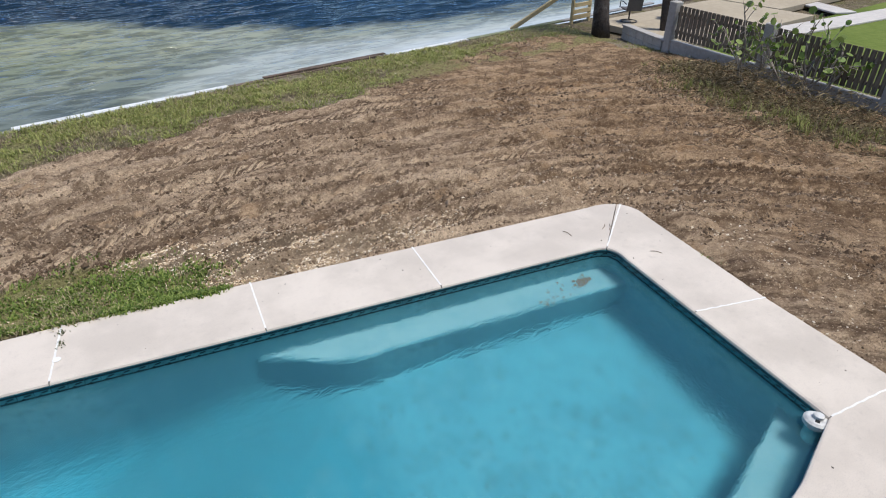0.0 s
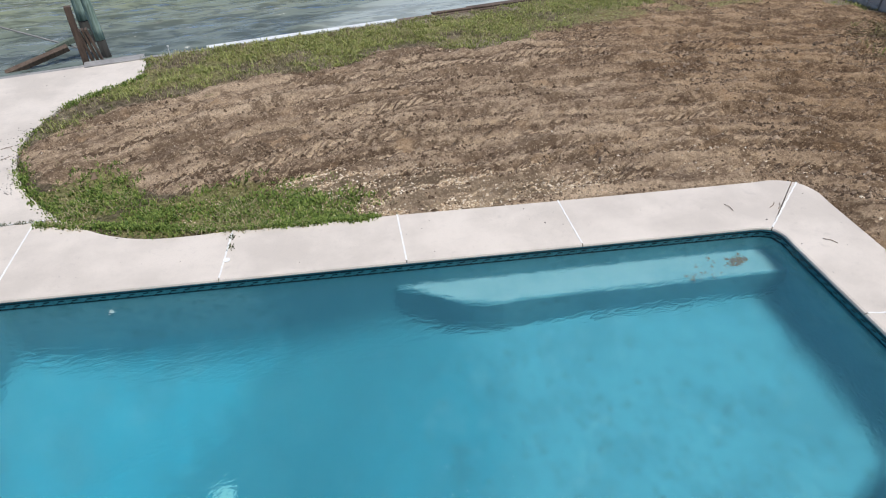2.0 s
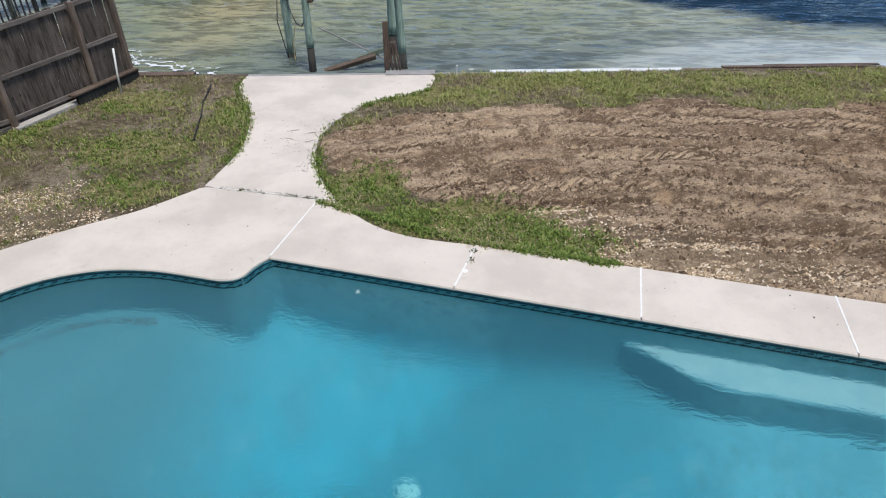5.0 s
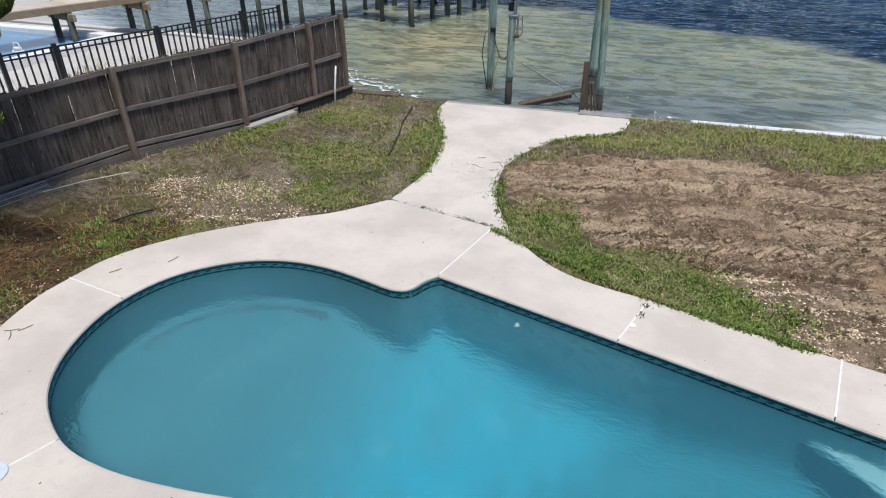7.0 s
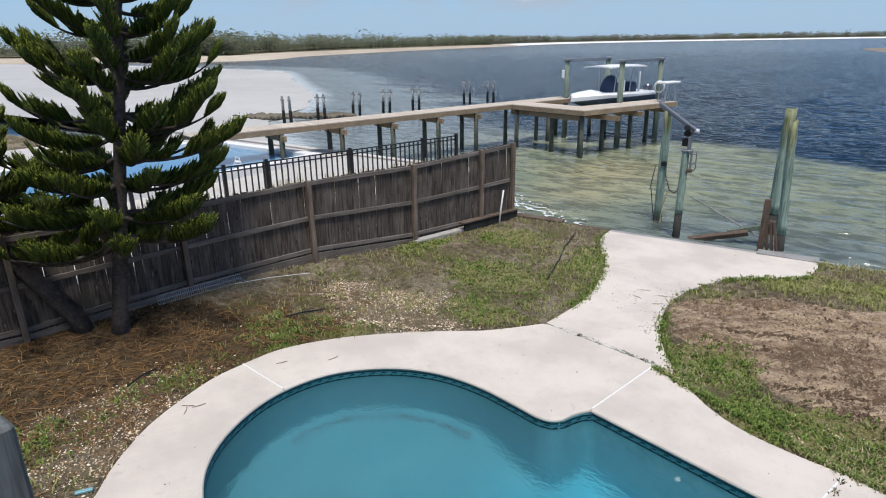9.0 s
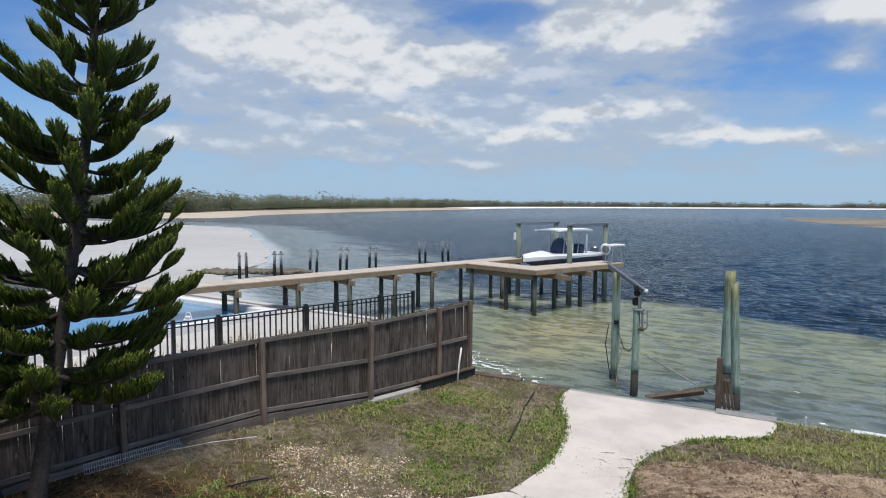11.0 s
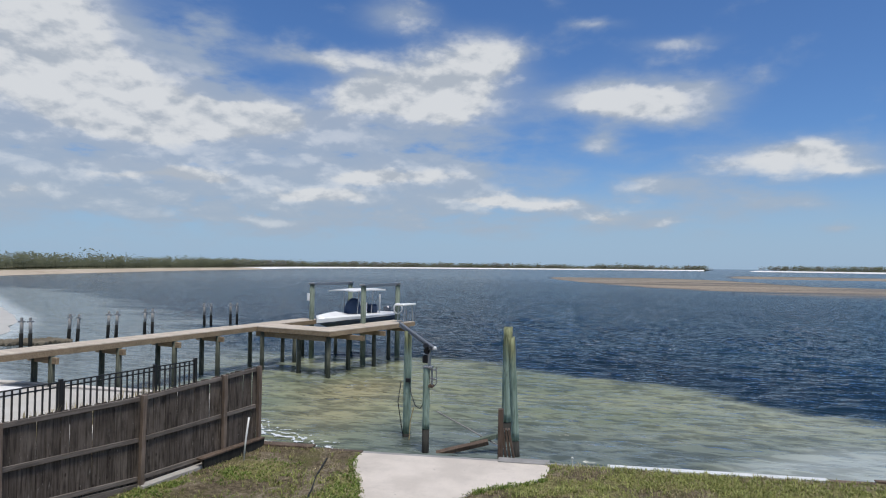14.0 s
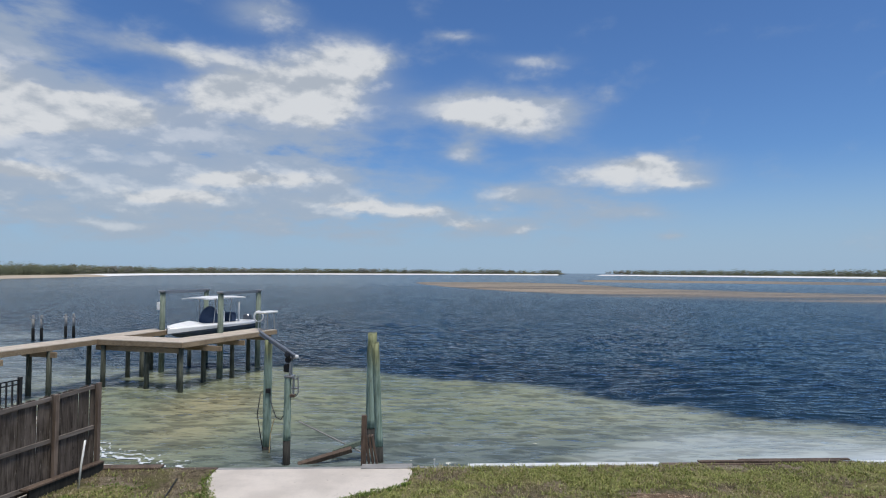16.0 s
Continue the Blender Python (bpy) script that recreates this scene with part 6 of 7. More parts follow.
boat()
bench = thing("fish_table", pose(-10.55, 33.15, DZ, 0, 0, 70), "white fish-cleaning table at the dock's end", "table")
part("tabletop", boxed(0, 0, 0.92, 1.15, 0.60, 0.10, 0.03), "hull_white", bench)
for x in (-0.42, 0.42):
    for y in (-0.2, 0.2):
        part("leg", tube(bmesh.new(), [(x, y, 0), (x * 0.8, y, 0.88)], 0.025, 6), "galv", bench)
bm = bmesh.new()
for k in range(4):
    c = [(0.22 * math.cos(a) * (1 + 0.06 * k), 0.06 * k - 0.1, 0.26 * math.sin(a) * (1 + 0.06 * k)) for a in np.linspace(0, 2 * math.pi, 20)]
    tube(bm, c, 0.022, 5, False)
hose = part("hose_coil", bm, "canvas", None, "", True)
hose.matrix_basis = pose(-11.45, 34.75, 1.95, 0, 0, 20)
tagged(hose, "coiled white hose hung on a lift pile", "hose")

# ---- remains of an old boat lift beyond the seawall ----


def old_pile(x, y, top, r, lean=(0, 0), low=-1.3, wet=-0.15, label="greenish weathered lift pile standing in the shallows"):
    t = thing("lift_pile", None, label, "pile", "old lift piles")
    lx, ly = lean
    at = lambda z: (x + lx * (z - low) / (top - low), y + ly * (z - low) / (top - low), z)
    rp = np.random.default_rng(int(abs(x) * 100))
    zs_ = np.linspace(wet, top, 12)
    bm_ = tube(bmesh.new(), [at(z) for z in zs_], [r * (1.05 - 0.10 * k / 11) * rp.uniform(0.94, 1.06) for k in range(12)], 12)
    for v in bm_.verts:
        v.co.z += rp.uniform(-0.09, 0.02) * (v.co.z > top - 0.01)
    part("shaft", bm_, "lift_pile", t, "green-grey shaft with a frayed olive head", True)
    part("wet_foot", tube(bmesh.new(), [at(low), at(wet)], r * 1.04, 12), "pile_dark", t, "black wet foot", True)
    return t


p1 = old_pile(-6.47, 19.30, 2.45, 0.115, (0.02, 0.0), wet=-0.62)
p2 = old_pile(-5.56, 18.00, 1.62, 0.095, (0.02, 0.0), wet=-0.10)
p3 = old_pile(-3.50, 19.60, 2.62, 0.145, (0.03, 0.0))
p4 = old_pile(-3.05, 18.20, 2.50, 0.10, (-0.17, 0.0), wet=-0.30)
motor = thing("lift_motor", pose(-5.52, 18.0, 1.58), "rusty lift motor and bracket on a pile head", "motor")
part("bracket", boxed(0.02, 0, 0.02, 0.26, 0.22, 0.05, 0.01), "steel", motor)
part("plate", boxed(0.05, 0, 0.28, 0.05, 0.20, 0.52, 0.01), "steel", motor)
part("gear_case", boxed(-0.05, 0, 0.24, 0.16, 0.18, 0.22, 0.03), "iron", motor, "black gear case")
part("drum", lathe(bmesh.new(), [(0.05, -0.1), (0.09, -0.1), (0.09, 0.1), (0.05, 0.1)], 12, pose(0.0, 0, 0.47, 90)), "iron", motor)
part("knob", lathe(bmesh.new(), [(0.04, 0), (0.06, 0.05), (0.05, 0.12)], 10, pose(0.13, 0, 0.54, 0, 90, 0)), "canvas", motor)
part("motor_can", lathe(bmesh.new(), [(0.03, 0.0), (0.075, 0.01), (0.08, 0.16), (0.05, 0.19)], 14, pose(-0.02, -0.06, 0.60, 80, 0, 10)), "iron", motor, "black motor housing")
for z in (-0.05, -0.30):
    part("cross_tie", boxed(0.16, 0, z, 0.20, 0.05, 0.035, 0.004), "steel", motor)
part("guard_bar", tube(bmesh.new(), [(0.25, 0, 0.02), (0.26, 0, -0.42), (0.20, 0, -0.50)], 0.016, 6), "steel", motor)
part("side_strap", boxed(0.13, 0, -0.22, 0.035, 0.10, 0.50, 0.005), "steel", motor)
part("clamp", boxed(0.11, 0, -0.50, 0.14, 0.14, 0.08, 0.01), "timber", motor)
bm = bmesh.new()
A, B = Vector((-6.85, 19.75, 2.58)), Vector((-5.35, 17.95, 2.12))
for off in (-0.05, 0.0, 0.05):
    beam(bm, A + Vector((0, 0, off)), B + Vector((0, 0, off)), 0.08 if off else 0.02, 0.02 if off else 0.10, 0.003)
tagged(part("lift_beam", bm, "steel"), "grey steel I-beam sloping between the old lift piles", "beam")
bm = bmesh.new()
for seg_ in ([(-6.37, 19.22, 0.95), (-6.30, 19.1, 0.65), (-6.1, 18.9, 0.30), (-5.85, 18.5, 0.32), (-5.62, 18.1, 0.62)], [(-6.64, 19.22, 0.9), (-6.72, 19.2, 0.3), (-6.62, 19.2, -0.3), (-6.50, 19.15, -0.85)]):
    tube(bm, [tuple(p) + (0,) if len(p) == 2 else p for p in seg_], 0.014, 5)
tagged(part("cable", bm, "iron", None, "", True), "slack black cable looped between old piles", "cable")
tagged(part("clamp", boxed(-6.40, 19.18, 0.98, 0.14, 0.12, 0.12, 0.01), "iron"), "black cable clamp on the pile", "clamp")
tagged(part("fallen_beam", beam(bmesh.new(), (-5.25, 18.05, -0.78), (-3.85, 18.30, -0.42), 0.14, 0.13, 0.01, 20), "timber"), "dark fallen timber leaning in the shallows", "timber", "fallen timbers")
tagged(part("fallen_beam", beam(bmesh.new(), (-4.35, 18.36, -0.50), (-3.30, 18.62, -0.20), 0.15, 0.12, 0.01), "pile_green"), "greenish fallen timber leaning in the shallows", "timber", "fallen timbers")
tagged(part("fallen_plank", beam(bmesh.new(), (-5.45, 18.9, 0.18), (-3.35, 18.35, -0.62), 0.05, 0.025, 0.004), "grey_timber"), "pale thin plank leaning in the shallows", "timber", "fallen timbers")
tagged(part("tie_rope", tube(bmesh.new(), [(-6.2, 19.1, 0.2), (-6.3, 19.1, -0.2), (-6.32, 19.05, -0.8)], 0.015, 5), "yellow_wood"), "frayed yellow rope hanging in the water", "rope")
stub = tagged(part("stub_post", boxed(0, 0, 0, 0.12, 0.12, 2.4, 0.008), "timber"), "square brown post at the walk's end", "post")
stub.matrix_basis = pose(-3.19, 15.72, -0.10, 0, 0.5, 3)
for k, (dx, dy, a) in enumerate(((0.13, 0.06, 6), (0.22, 0.10, 8), (0.31, 0.12, 10))):
    ob = tagged(part("leaning_board", boxed(0, 0, 0, 0.05, 0.14, 1.5, 0.004), "timber"), "brown board leaning on the post", "board", "leaning boards")
    ob.matrix_basis = pose(-3.19 + dx, 15.74 + dy, -0.12, 3, -a, 4)

# ---- far shores ----


def shore(name, line, depth, rise, mats, label):
    """A low shore: a strip of sand and the land behind it."""
    L = resample(line, 80)
    t = np.gradient(L, axis=0)
    t /= np.linalg.norm(t, axis=1)[:, None]
    nrm = np.column_stack([-t[:, 1], t[:, 0]])
    g = thing(name, None, label, "shore", kind="structure")
    for key, d0, d1, z0, z1 in (("sand", 0.0, depth, WATER_Z - 0.05, rise), ("land", depth, depth + 700, rise, rise + 2.5)):
        a, b = L + nrm * d0, L + nrm * d1
        mid = (a + b) / 2
        V = [(*p, z0) for p in a] + [(*p, (z0 + z1) / 2 + 0.3) for p in mid] + [(*p, z1) for p in b]
        F = [(r * 80 + i, r * 80 + i + 1, (r + 1) * 80 + i + 1, (r + 1) * 80 + i) for r in range(2) for i in range(79)]
        arrays(key, V, F, mats[0] if key == "sand" else mats[1], g, "", True)
    return L, nrm


OCT_V = np.array([(1, 0, -0.5), (0, 1, -0.5), (-1, 0, -0.5), (0, -1, -0.5), (0.1, 0, 0.6)], float)
OCT_F = [(0, 1, 4), (1, 2, 4), (2, 3, 4), (3, 0, 4)]


def woods(name, L, nrm, off, count, hmin, hmax, mat, label, seed, depth=60, gap=0.0, tall=0.03, size=(0.08, 0.21), lumps=(5, 9)):
    """Far trees, each a few ragged clumps on a stem, in one mesh."""
    r = np.random.default_rng(seed)
    V, F = [], []
    for _ in range(count):
        u = r.uniform(0, len(L) - 1.001)
        i = int(u)
        p = L[i] + (L[i + 1] - L[i]) * (u - i) + nrm[i] * (off + depth * r.uniform(0, 1) ** 1.6)
        if vnoise(np.array(u * 0.55), np.array(seed * 3.3), seed) < gap:
            continue
        h = r.uniform(hmin, hmax) * (1.35 if r.random() < tall else 1.0) * (0.75 + 0.5 * float(vnoise(np.array(u * 0.8), np.array(1.5), seed)))
        base = 0.6 + 0.003 * off
        k = r.integers(*lumps)
        for c in range(k):
            s = h * r.uniform(*size)
            o = np.array([p[0] + r.normal(0, h * 0.25), p[1] + r.normal(0, h * 0.25), base + h * (0.22 + 0.72 * (c + 0.5) / k)])
            j = len(V)
            V.extend((OCT_V * (s * r.uniform(0.8, 1.6), s * r.uniform(0.8, 1.6), s * r.uniform(0.5, 0.9)) * r.uniform(0.7, 1.3, (5, 1)) + o).tolist())
            F.extend(tuple(a + j for a in f) for f in OCT_F)
        j = len(V)
        w = 0.02 * h
        V.extend(((p[0] - w, p[1], base - 1), (p[0] + w, p[1], base - 1), (p[0], p[1], base + h * 0.8)))
        F.append((j, j + 1, j + 2))
    return tagged(arrays(name, V, F, mat), label, "woods", kind="stuff")


left_line = spline([(-330, 60), (-180, 122), (-205, 190), (-232, 270), (-262, 380), (-285, 520)], 12)
L1, N1 = shore("ground_west_shore", left_line, 14, 0.8, ("far_sand", "far_ground"), "low sandy far shore backed by dark woods")
far_line = spline([(-290, 500), (-330, 720), (-260, 960), (-60, 1130), (120, 1190), (215, 1180)], 15)
L2, N2 = shore("ground_far_spit", far_line, 14, 1.0, ("white_sand", "far_ground"), "distant spit with a bright white beach")
right_line = spline([(284, 1160), (420, 900), (520, 700), (600, 560), (900, 380)], 15)
L3, N3 = shore("ground_east_shore", right_line, 22, 1.1, ("white_sand", "far_ground"), "distant low shore with white beaches")
woods("far_woods", L1, N1, 26, 1800, 3.0, 8.6, "woods", "dense dark pine woods on the far shore", 31, 70, size=(0.025, 0.075), lumps=(26, 42))
woods("far_woods", L2, N2, 24, 2000, 4.0, 8.8, "woods", "thin distant tree line behind a white beach", 32, 80, 0.06, size=(0.05, 0.12), lumps=(14, 22))
woods("far_scrub", L2, N2, 18, 500, 4.0, 10.0, "woods_grey", "grey leafless scrub behind a white beach", 33, 40, 0.35, 0.0)
woods("far_woods", L3, N3, 30, 1700, 4.0, 9.5, "woods", "distant dark tree line on the low shore", 34, 90, 0.03, size=(0.05, 0.12), lumps=(14, 22))
woods("far_scrub", L3, N3, 20, 300, 4.0, 9.0, "woods_grey", "grey scrub on the low shore", 35, 40, 0.4, 0.0)

# ---- right neighbour: kerb wall, picket fence, patio, lawn ----
K0, K1 = Vector((14.78, 11.55)), Vector((13.05, 1.5))
kd = (K1 - K0).normalized()
kang = math.degrees(math.atan2(kd.y, kd.x))
kerbwall = thing("wall_kerb", pose(K0.x, K0.y, 0, 0, 0, kang), "low grey concrete kerb wall under a picket fence", "kerb wall", kind="structure")
part("kerb", boxed(5.1, 0, 0.10, 10.4, 0.16, 0.64, 0.015), "concrete", kerbwall)
for s in (0.0, 3.05, 6.1, 9.2):
    part("pier", boxed(s, 0, 0.60, 0.26, 0.26, 1.62, 0.02), "concrete", kerbwall, "square concrete pier")
pf = thing("picket_fence", pose(K0.x, K0.y, 0, 0, 0, kang), "dark weathered picket fence on a concrete kerb", "fence")
pk = bpy.data.meshes.new("picket")
bm = boxed(0, 0, 0, 0.112, 0.02, 0.86, 0.004)
bm.to_mesh(pk)
bm.free()
pk.materials.append(M["picket_wood"])
for a in (0.0, 3.05, 6.1):
    for k in range(20):
        ob = new("picket", pk)
        ob.parent = pf
        ob.matrix_basis = pose(a + 0.22 + k * 0.137, 0, 0.90, 0, rng.normal(0, 0.5), 0)
    for z in (0.65, 1.12):
        part("rail", boxed(a + 1.53, 0.03, z, 2.80, 0.04, 0.08, 0.004), "timber", pf)
bw = thing("wall_block", None, "low grey block wall beside the patio", "wall", kind="structure")
bp = resample([(14.78, 11.7), (15.05, 12.6), (15.45, 13.6)], 6)
for a, b in zip(bp, bp[1:]):
    for z in (0.06, 0.25):
        part("block", beam(bmesh.new(), (*(a + (b - a) * 0.015), z), (*(b - (b - a) * 0.015), z), 0.20, 0.185, 0.008), "concrete", bw)
part("cap", beam(bmesh.new(), (14.75, 11.6, 0.37), (15.45, 13.62, 0.37), 0.26, 0.05, 0.01), "concrete", bw)
bm = bmesh.new()
box(bm, 19.2, 13.2, 0.10, 7.0, 3.8, 0.20, 0.01)
box(bm, 25.9, 13.9, 0.09, 6.0, 2.6, 0.20, 0.01)
tagged(part("pavement_patio", bm, "patio_sand"), "pale sandy patio behind the block wall", "patio", kind="structure")
bm = bmesh.new()
box(bm, 26.5, 4.0, 0.0, 23.5, 14.4, 0.16, 0.01)
tagged(part("lawn", bm, "lawn"), "bright green mown lawn next door", "lawn", kind="structure")
bm = bmesh.new()
beam(bm, (19.0, 10.9, 0.11), (36, 8.9, 0.11), 1.0, 0.06, 0.01)
beam(bm, (26.8, 16, 0.12), (24.5, 11, 0.12), 0.9, 0.06, 0.01)
tagged(part("pavement_path", bm, "pale_concrete"), "white path across the neighbouring lawn", "path", kind="structure")
tagged(part("planting_bed", boxed(18.5, 13.0, 0.21, 2.4, 1.0, 0.10, 0.03), "mulch"), "dark mulched bed beside the patio", "bed")
bm = bmesh.new()
tube(bm, [(15.06, 14.2, -0.1), (15.03, 14.25, 0.5), (15.0, 14.3, 1.2), (15.05, 14.5, 2.4), (15.2, 14.9, 4.0)], [0.30, 0.25, 0.22, 0.19, 0.12], 12)
tr = thing("palm_tree", None, "rough-barked tree trunk by the seawall", "tree")
part("trunk", bm, "bark", tr, "", True)
fr_v, fr_f = [], []
for k in range(16):
    a = k * 2.4
    d = Vector((math.cos(a), math.sin(a), 0))
    sd = Vector((-d.y, d.x, 0))
    for q_ in range(14):
        u = q_ / 13
        c = Vector((15.2, 14.9, 4.0)) + d * (1.5 * u) + Vector((0, 0, 0.7 * u - 1.3 * u * u))
        for sg in (-1, 1):
            j = len(fr_v)
            fr_v.extend((c - d * 0.03, c + d * 0.03, c + sd * sg * 0.42 * math.sin(0.5 + 2.4 * u) + d * 0.15 - Vector((0, 0, 0.12))))
            fr_f.append((j, j + 1, j + 2))
arrays("crown", fr_v, fr_f, "needles", tr, "green fronds")
bm = tube(bmesh.new(), [(16.55, 12.9, -0.05), (16.5, 12.95, 0.5), (16.45, 13.0, 1.6), (16.5, 13.1, 2.6)], [0.17, 0.15, 0.16, 0.17], 10)
tr2 = thing("tree_stump", None, "dark rough trunk beside the patio", "tree")
part("trunk", bm, "bark", tr2, "", True)
st = thing("wooden_stand", pose(15.75, 16.0, 0, 0, 0, 3), "yellow pine stand with rails by the seawall", "stand")
for z in (0.16, 0.34, 0.55):
    part("slat", boxed(0.4, 0, z, 0.95, 0.04, 0.13, 0.004), "yellow_wood", st)
for x in (-0.05, 0.85):
    part("post", boxed(x, 0.04, 0.36, 0.09, 0.09, 0.85, 0.004), "yellow_wood", st)
tagged(part("brace_pole", beam(bmesh.new(), (14.1, 17.3, -0.25), (15.75, 16.4, 0.95), 0.13, 0.13, 0.01), "yellow_wood"), "yellow timber brace sloping to the water", "brace")


def patio_chair(m):
    c = thing("patio_chair", m, "dark sling swivel patio chair on the patio", "chair", "patio chairs")
    part("seat", boxed(0, 0, 0.42, 0.50, 0.48, 0.04, 0.015), "sling", c)
    part("backrest", boxed(0, 0.26, 0.74, 0.50, 0.04, 0.62, 0.015, pose(0, 0.0, 0.0, -8)), "sling", c)
    for x in (-0.27, 0.27):
        part("armrest", tube(bmesh.new(), [(x, 0.28, 0.60), (x, 0.0, 0.64), (x, -0.22, 0.62), (x, -0.22, 0.42)], 0.016, 6), "iron", c)
    part("stem", tube(bmesh.new(), [(0, 0, 0.08), (0, 0, 0.42)], 0.025, 8), "iron", c)
    ring_ = [(0.27 * math.cos(a), 0.27 * math.sin(a), 0.03) for a in np.linspace(0, 2 * math.pi, 18)]
    part("base_ring", tube(bmesh.new(), ring_, 0.014, 6, False), "iron", c)
    for a in (0, 1.57, 3.14, 4.71):
        part("spoke", tube(bmesh.new(), [(0, 0, 0.10), (0.27 * math.cos(a), 0.27 * math.sin(a), 0.03)], 0.010, 5), "iron", c)
    return c


ch = patio_chair(pose(16.55, 14.35, 0.20, 0, 0, 150))
copy_thing(ch, pose(18.1, 13.9, 0.20, 0, 0, 210))

# sea-grape sapling in the brush by the kerb
sap = thing("sapling", None, "leggy sapling with round yellow-green leaves by the kerb", "sapling")
bm = bmesh.new()
LV, LF = [], []
sr = np.random.default_rng(12)


def twigs(p, d, length, r, depth):
    pts = [p]
    for k in range(5):
        d = (d + Vector(sr.normal(0, 0.16, 3)) + Vector((0, 0, 0.05))).normalized()
        pts.append(pts[-1] + d * length / 5)
    tube(bm, pts, [r * (1 - 0.5 * k / 5) for k in range(6)], 5)
    if depth:
        for k in range(3):
            twigs(pts[2 + k], (d + Vector(sr.normal(0, 0.62, 3))).normalized(), length * sr.uniform(0.5, 0.8), r * 0.55, depth - 1)
    if depth < 2:
        for q in pts[2:]:
            if sr.random() < 0.50:
                nrm = Vector(sr.normal(0, 1, 3)).normalized()
                a = nrm.orthogonal().normalized()
                b = nrm.cross(a)
                rad_ = sr.uniform(0.04, 0.085)
                c = q + nrm.orthogonal() * 0.03
                j = len(LV)
                LV.append(c + nrm * 0.008)
                LV.extend(c + (a * math.cos(t) + b * math.sin(t)) * rad_ for t in np.linspace(0, 2 * math.pi, 8, endpoint=False))
                LF.extend((j, j + 1 + i, j + 1 + (i + 1) % 8) for i in range(8))


for k, (dx, dy) in enumerate(((-0.35, 0.5), (0.3, -0.5), (0.05, 0.1), (-0.1, -0.9), (0.1, 0.75), (-0.2, 0.3), (0.1, 0.9), (0.2, -0.4))):
    twigs(Vector((13.30 + 0.06 * (k % 5), 7.25 - 0.1 * (k % 5) + 1.25 * (k > 4), 0.05)), Vector((dx, dy, 1.0)).normalized(), 1.05 + 0.12 * (k % 3), 0.034, 2)
part("stem", bm, "bark_tan", sap, "pale bare branching stem", True)
arrays("leaves", LV, LF, "seagrape", sap, "round leathery leaves")

# ---- the house side: wall and balcony where the camera stands ----
tagged(part("wall_house", boxed(0.0, -1.05, 3.0, 17.0, 0.25, 6.0, 0.01), "house"), "plain pale house wall behind the balcony", "wall", kind="structure")
tagged(part("floor_balcony", boxed(-1.5, 0.43, 2.70, 3.5, 2.70, 0.16, 0.01), "grey_timber"), "weathered balcony floor", "balcony", kind="structure")
post = tagged(part("balcony_post", boxed(0, 0, 0, 0.14, 0.14, 3.41, 0.012), "post_wood"), "grey weathered balcony post", "post")
post.matrix_basis = pose(-3.22, 1.87, 1.705)

# ---- small things on the deck ----
lid = thing("skimmer_lid", pose(-6.30, 3.48, 0.004), "round pale blue-grey skimmer lid with a dark knob", "lid")
disc = part("disc", lathe(bmesh.new(), [(0.135, 0.0), (0.138, 0.006), (0.13, 0.012), (0.01, 0.014)], 28), "lid", lid)
part("knob", lathe(bmesh.new(), [(0.03, 0.012), (0.03, 0.02), (0.01, 0.022)], 14), "black", disc, "black finger hole")
for y in (-0.06, 0.06):
    part("slot", boxed(0, y, 0.016, 0.035, 0.018, 0.006, 0.002), "black", disc)
bm = bmesh.new()
tube(bm, [(-7.05, 2.95, 0.03), (-6.92, 3.22, 0.035), (-6.86, 3.45, 0.03)], [0.022, 0.026, 0.020], 8)
tube(bm, [(-6.95, 3.17, 0.03), (-6.82, 3.05, 0.03), (-6.72, 2.85, 0.03)], 0.018, 8)
box(bm, -6.94, 3.16, 0.03, 0.10, 0.08, 0.05, 0.01)
tagged(part("pool_brush", bm, "purple", None, "", True), "dark purple pool brush handle on the deck", "pool brush")
ob = part("edge_board", boxed(0, 0, 0, 0.045, 0.17, 0.03, 0.006), "aqua")
ob.matrix_basis = pose(-7.50, 3.50, 0.0, 0, 0, -32)
tagged(ob, "pale aqua strip lying at the deck's edge", "strip")
ring_ = thing("deck_ring", pose(-1.246, 7.62, 0.003), "small white ring cap set in the deck joint", "cap")
part("rim", lathe(bmesh.new(), [(0.026, 0.0), (0.042, 0.0), (0.042, 0.006), (0.026, 0.006)], 20), "caulk", ring_)
part("plug", lathe(bmesh.new(), [(0.026, 0.0), (0.024, 0.003), (0.005, 0.003)], 16), "deck", ring_)
fl = thing("chlorine_floater", pose(4.44, 2.40, POOL_Z + 0.02, 0, 4, 20), "grey-white floating chlorine dispenser in the pool corner", "floater")
part("float", lathe(bmesh.new(), [(0.10, 0.0), (0.125, 0.03), (0.125, 0.07), (0.10, 0.09), (0.08, 0.095)], 20), "chlorine", fl)
part("cap", lathe(bmesh.new(), [(0.05, 0.09), (0.05, 0.13), (0.03, 0.14)], 14), "chlorine", fl)
part("basket", lathe(bmesh.new(), [(0.075, -0.28), (0.085, -0.26), (0.085, 0.0)], 14), "aqua", fl, "blue underwater basket")
part("band", boxed(0, 0, 0.098, 0.16, 0.04, 0.012, 0.003), "black", fl)


# ---- stuff: grass, shell, clods, litter, debris ----
def scatter(count, x0, x1, y0, y1, weight, seed):
    """Random places in a rectangle, kept by a weight in 0..1, off the deck."""
    r = np.random.default_rng(seed)
    x, y = r.uniform(x0, x1, count), r.uniform(y0, y1, count)
    d, g, l, s = soil_masks(x, y)
    w = weight(x, y, d, g, l, s)
    on = (r.uniform(0, 1, count) < w) & (y < seawall_y(x) - 0.12) & ~inside(x, y, DECK)
    x, y = x[on], y[on]
    return x, y, ground_at(x, y), r.uniform(0.6, 1.4, len(x))


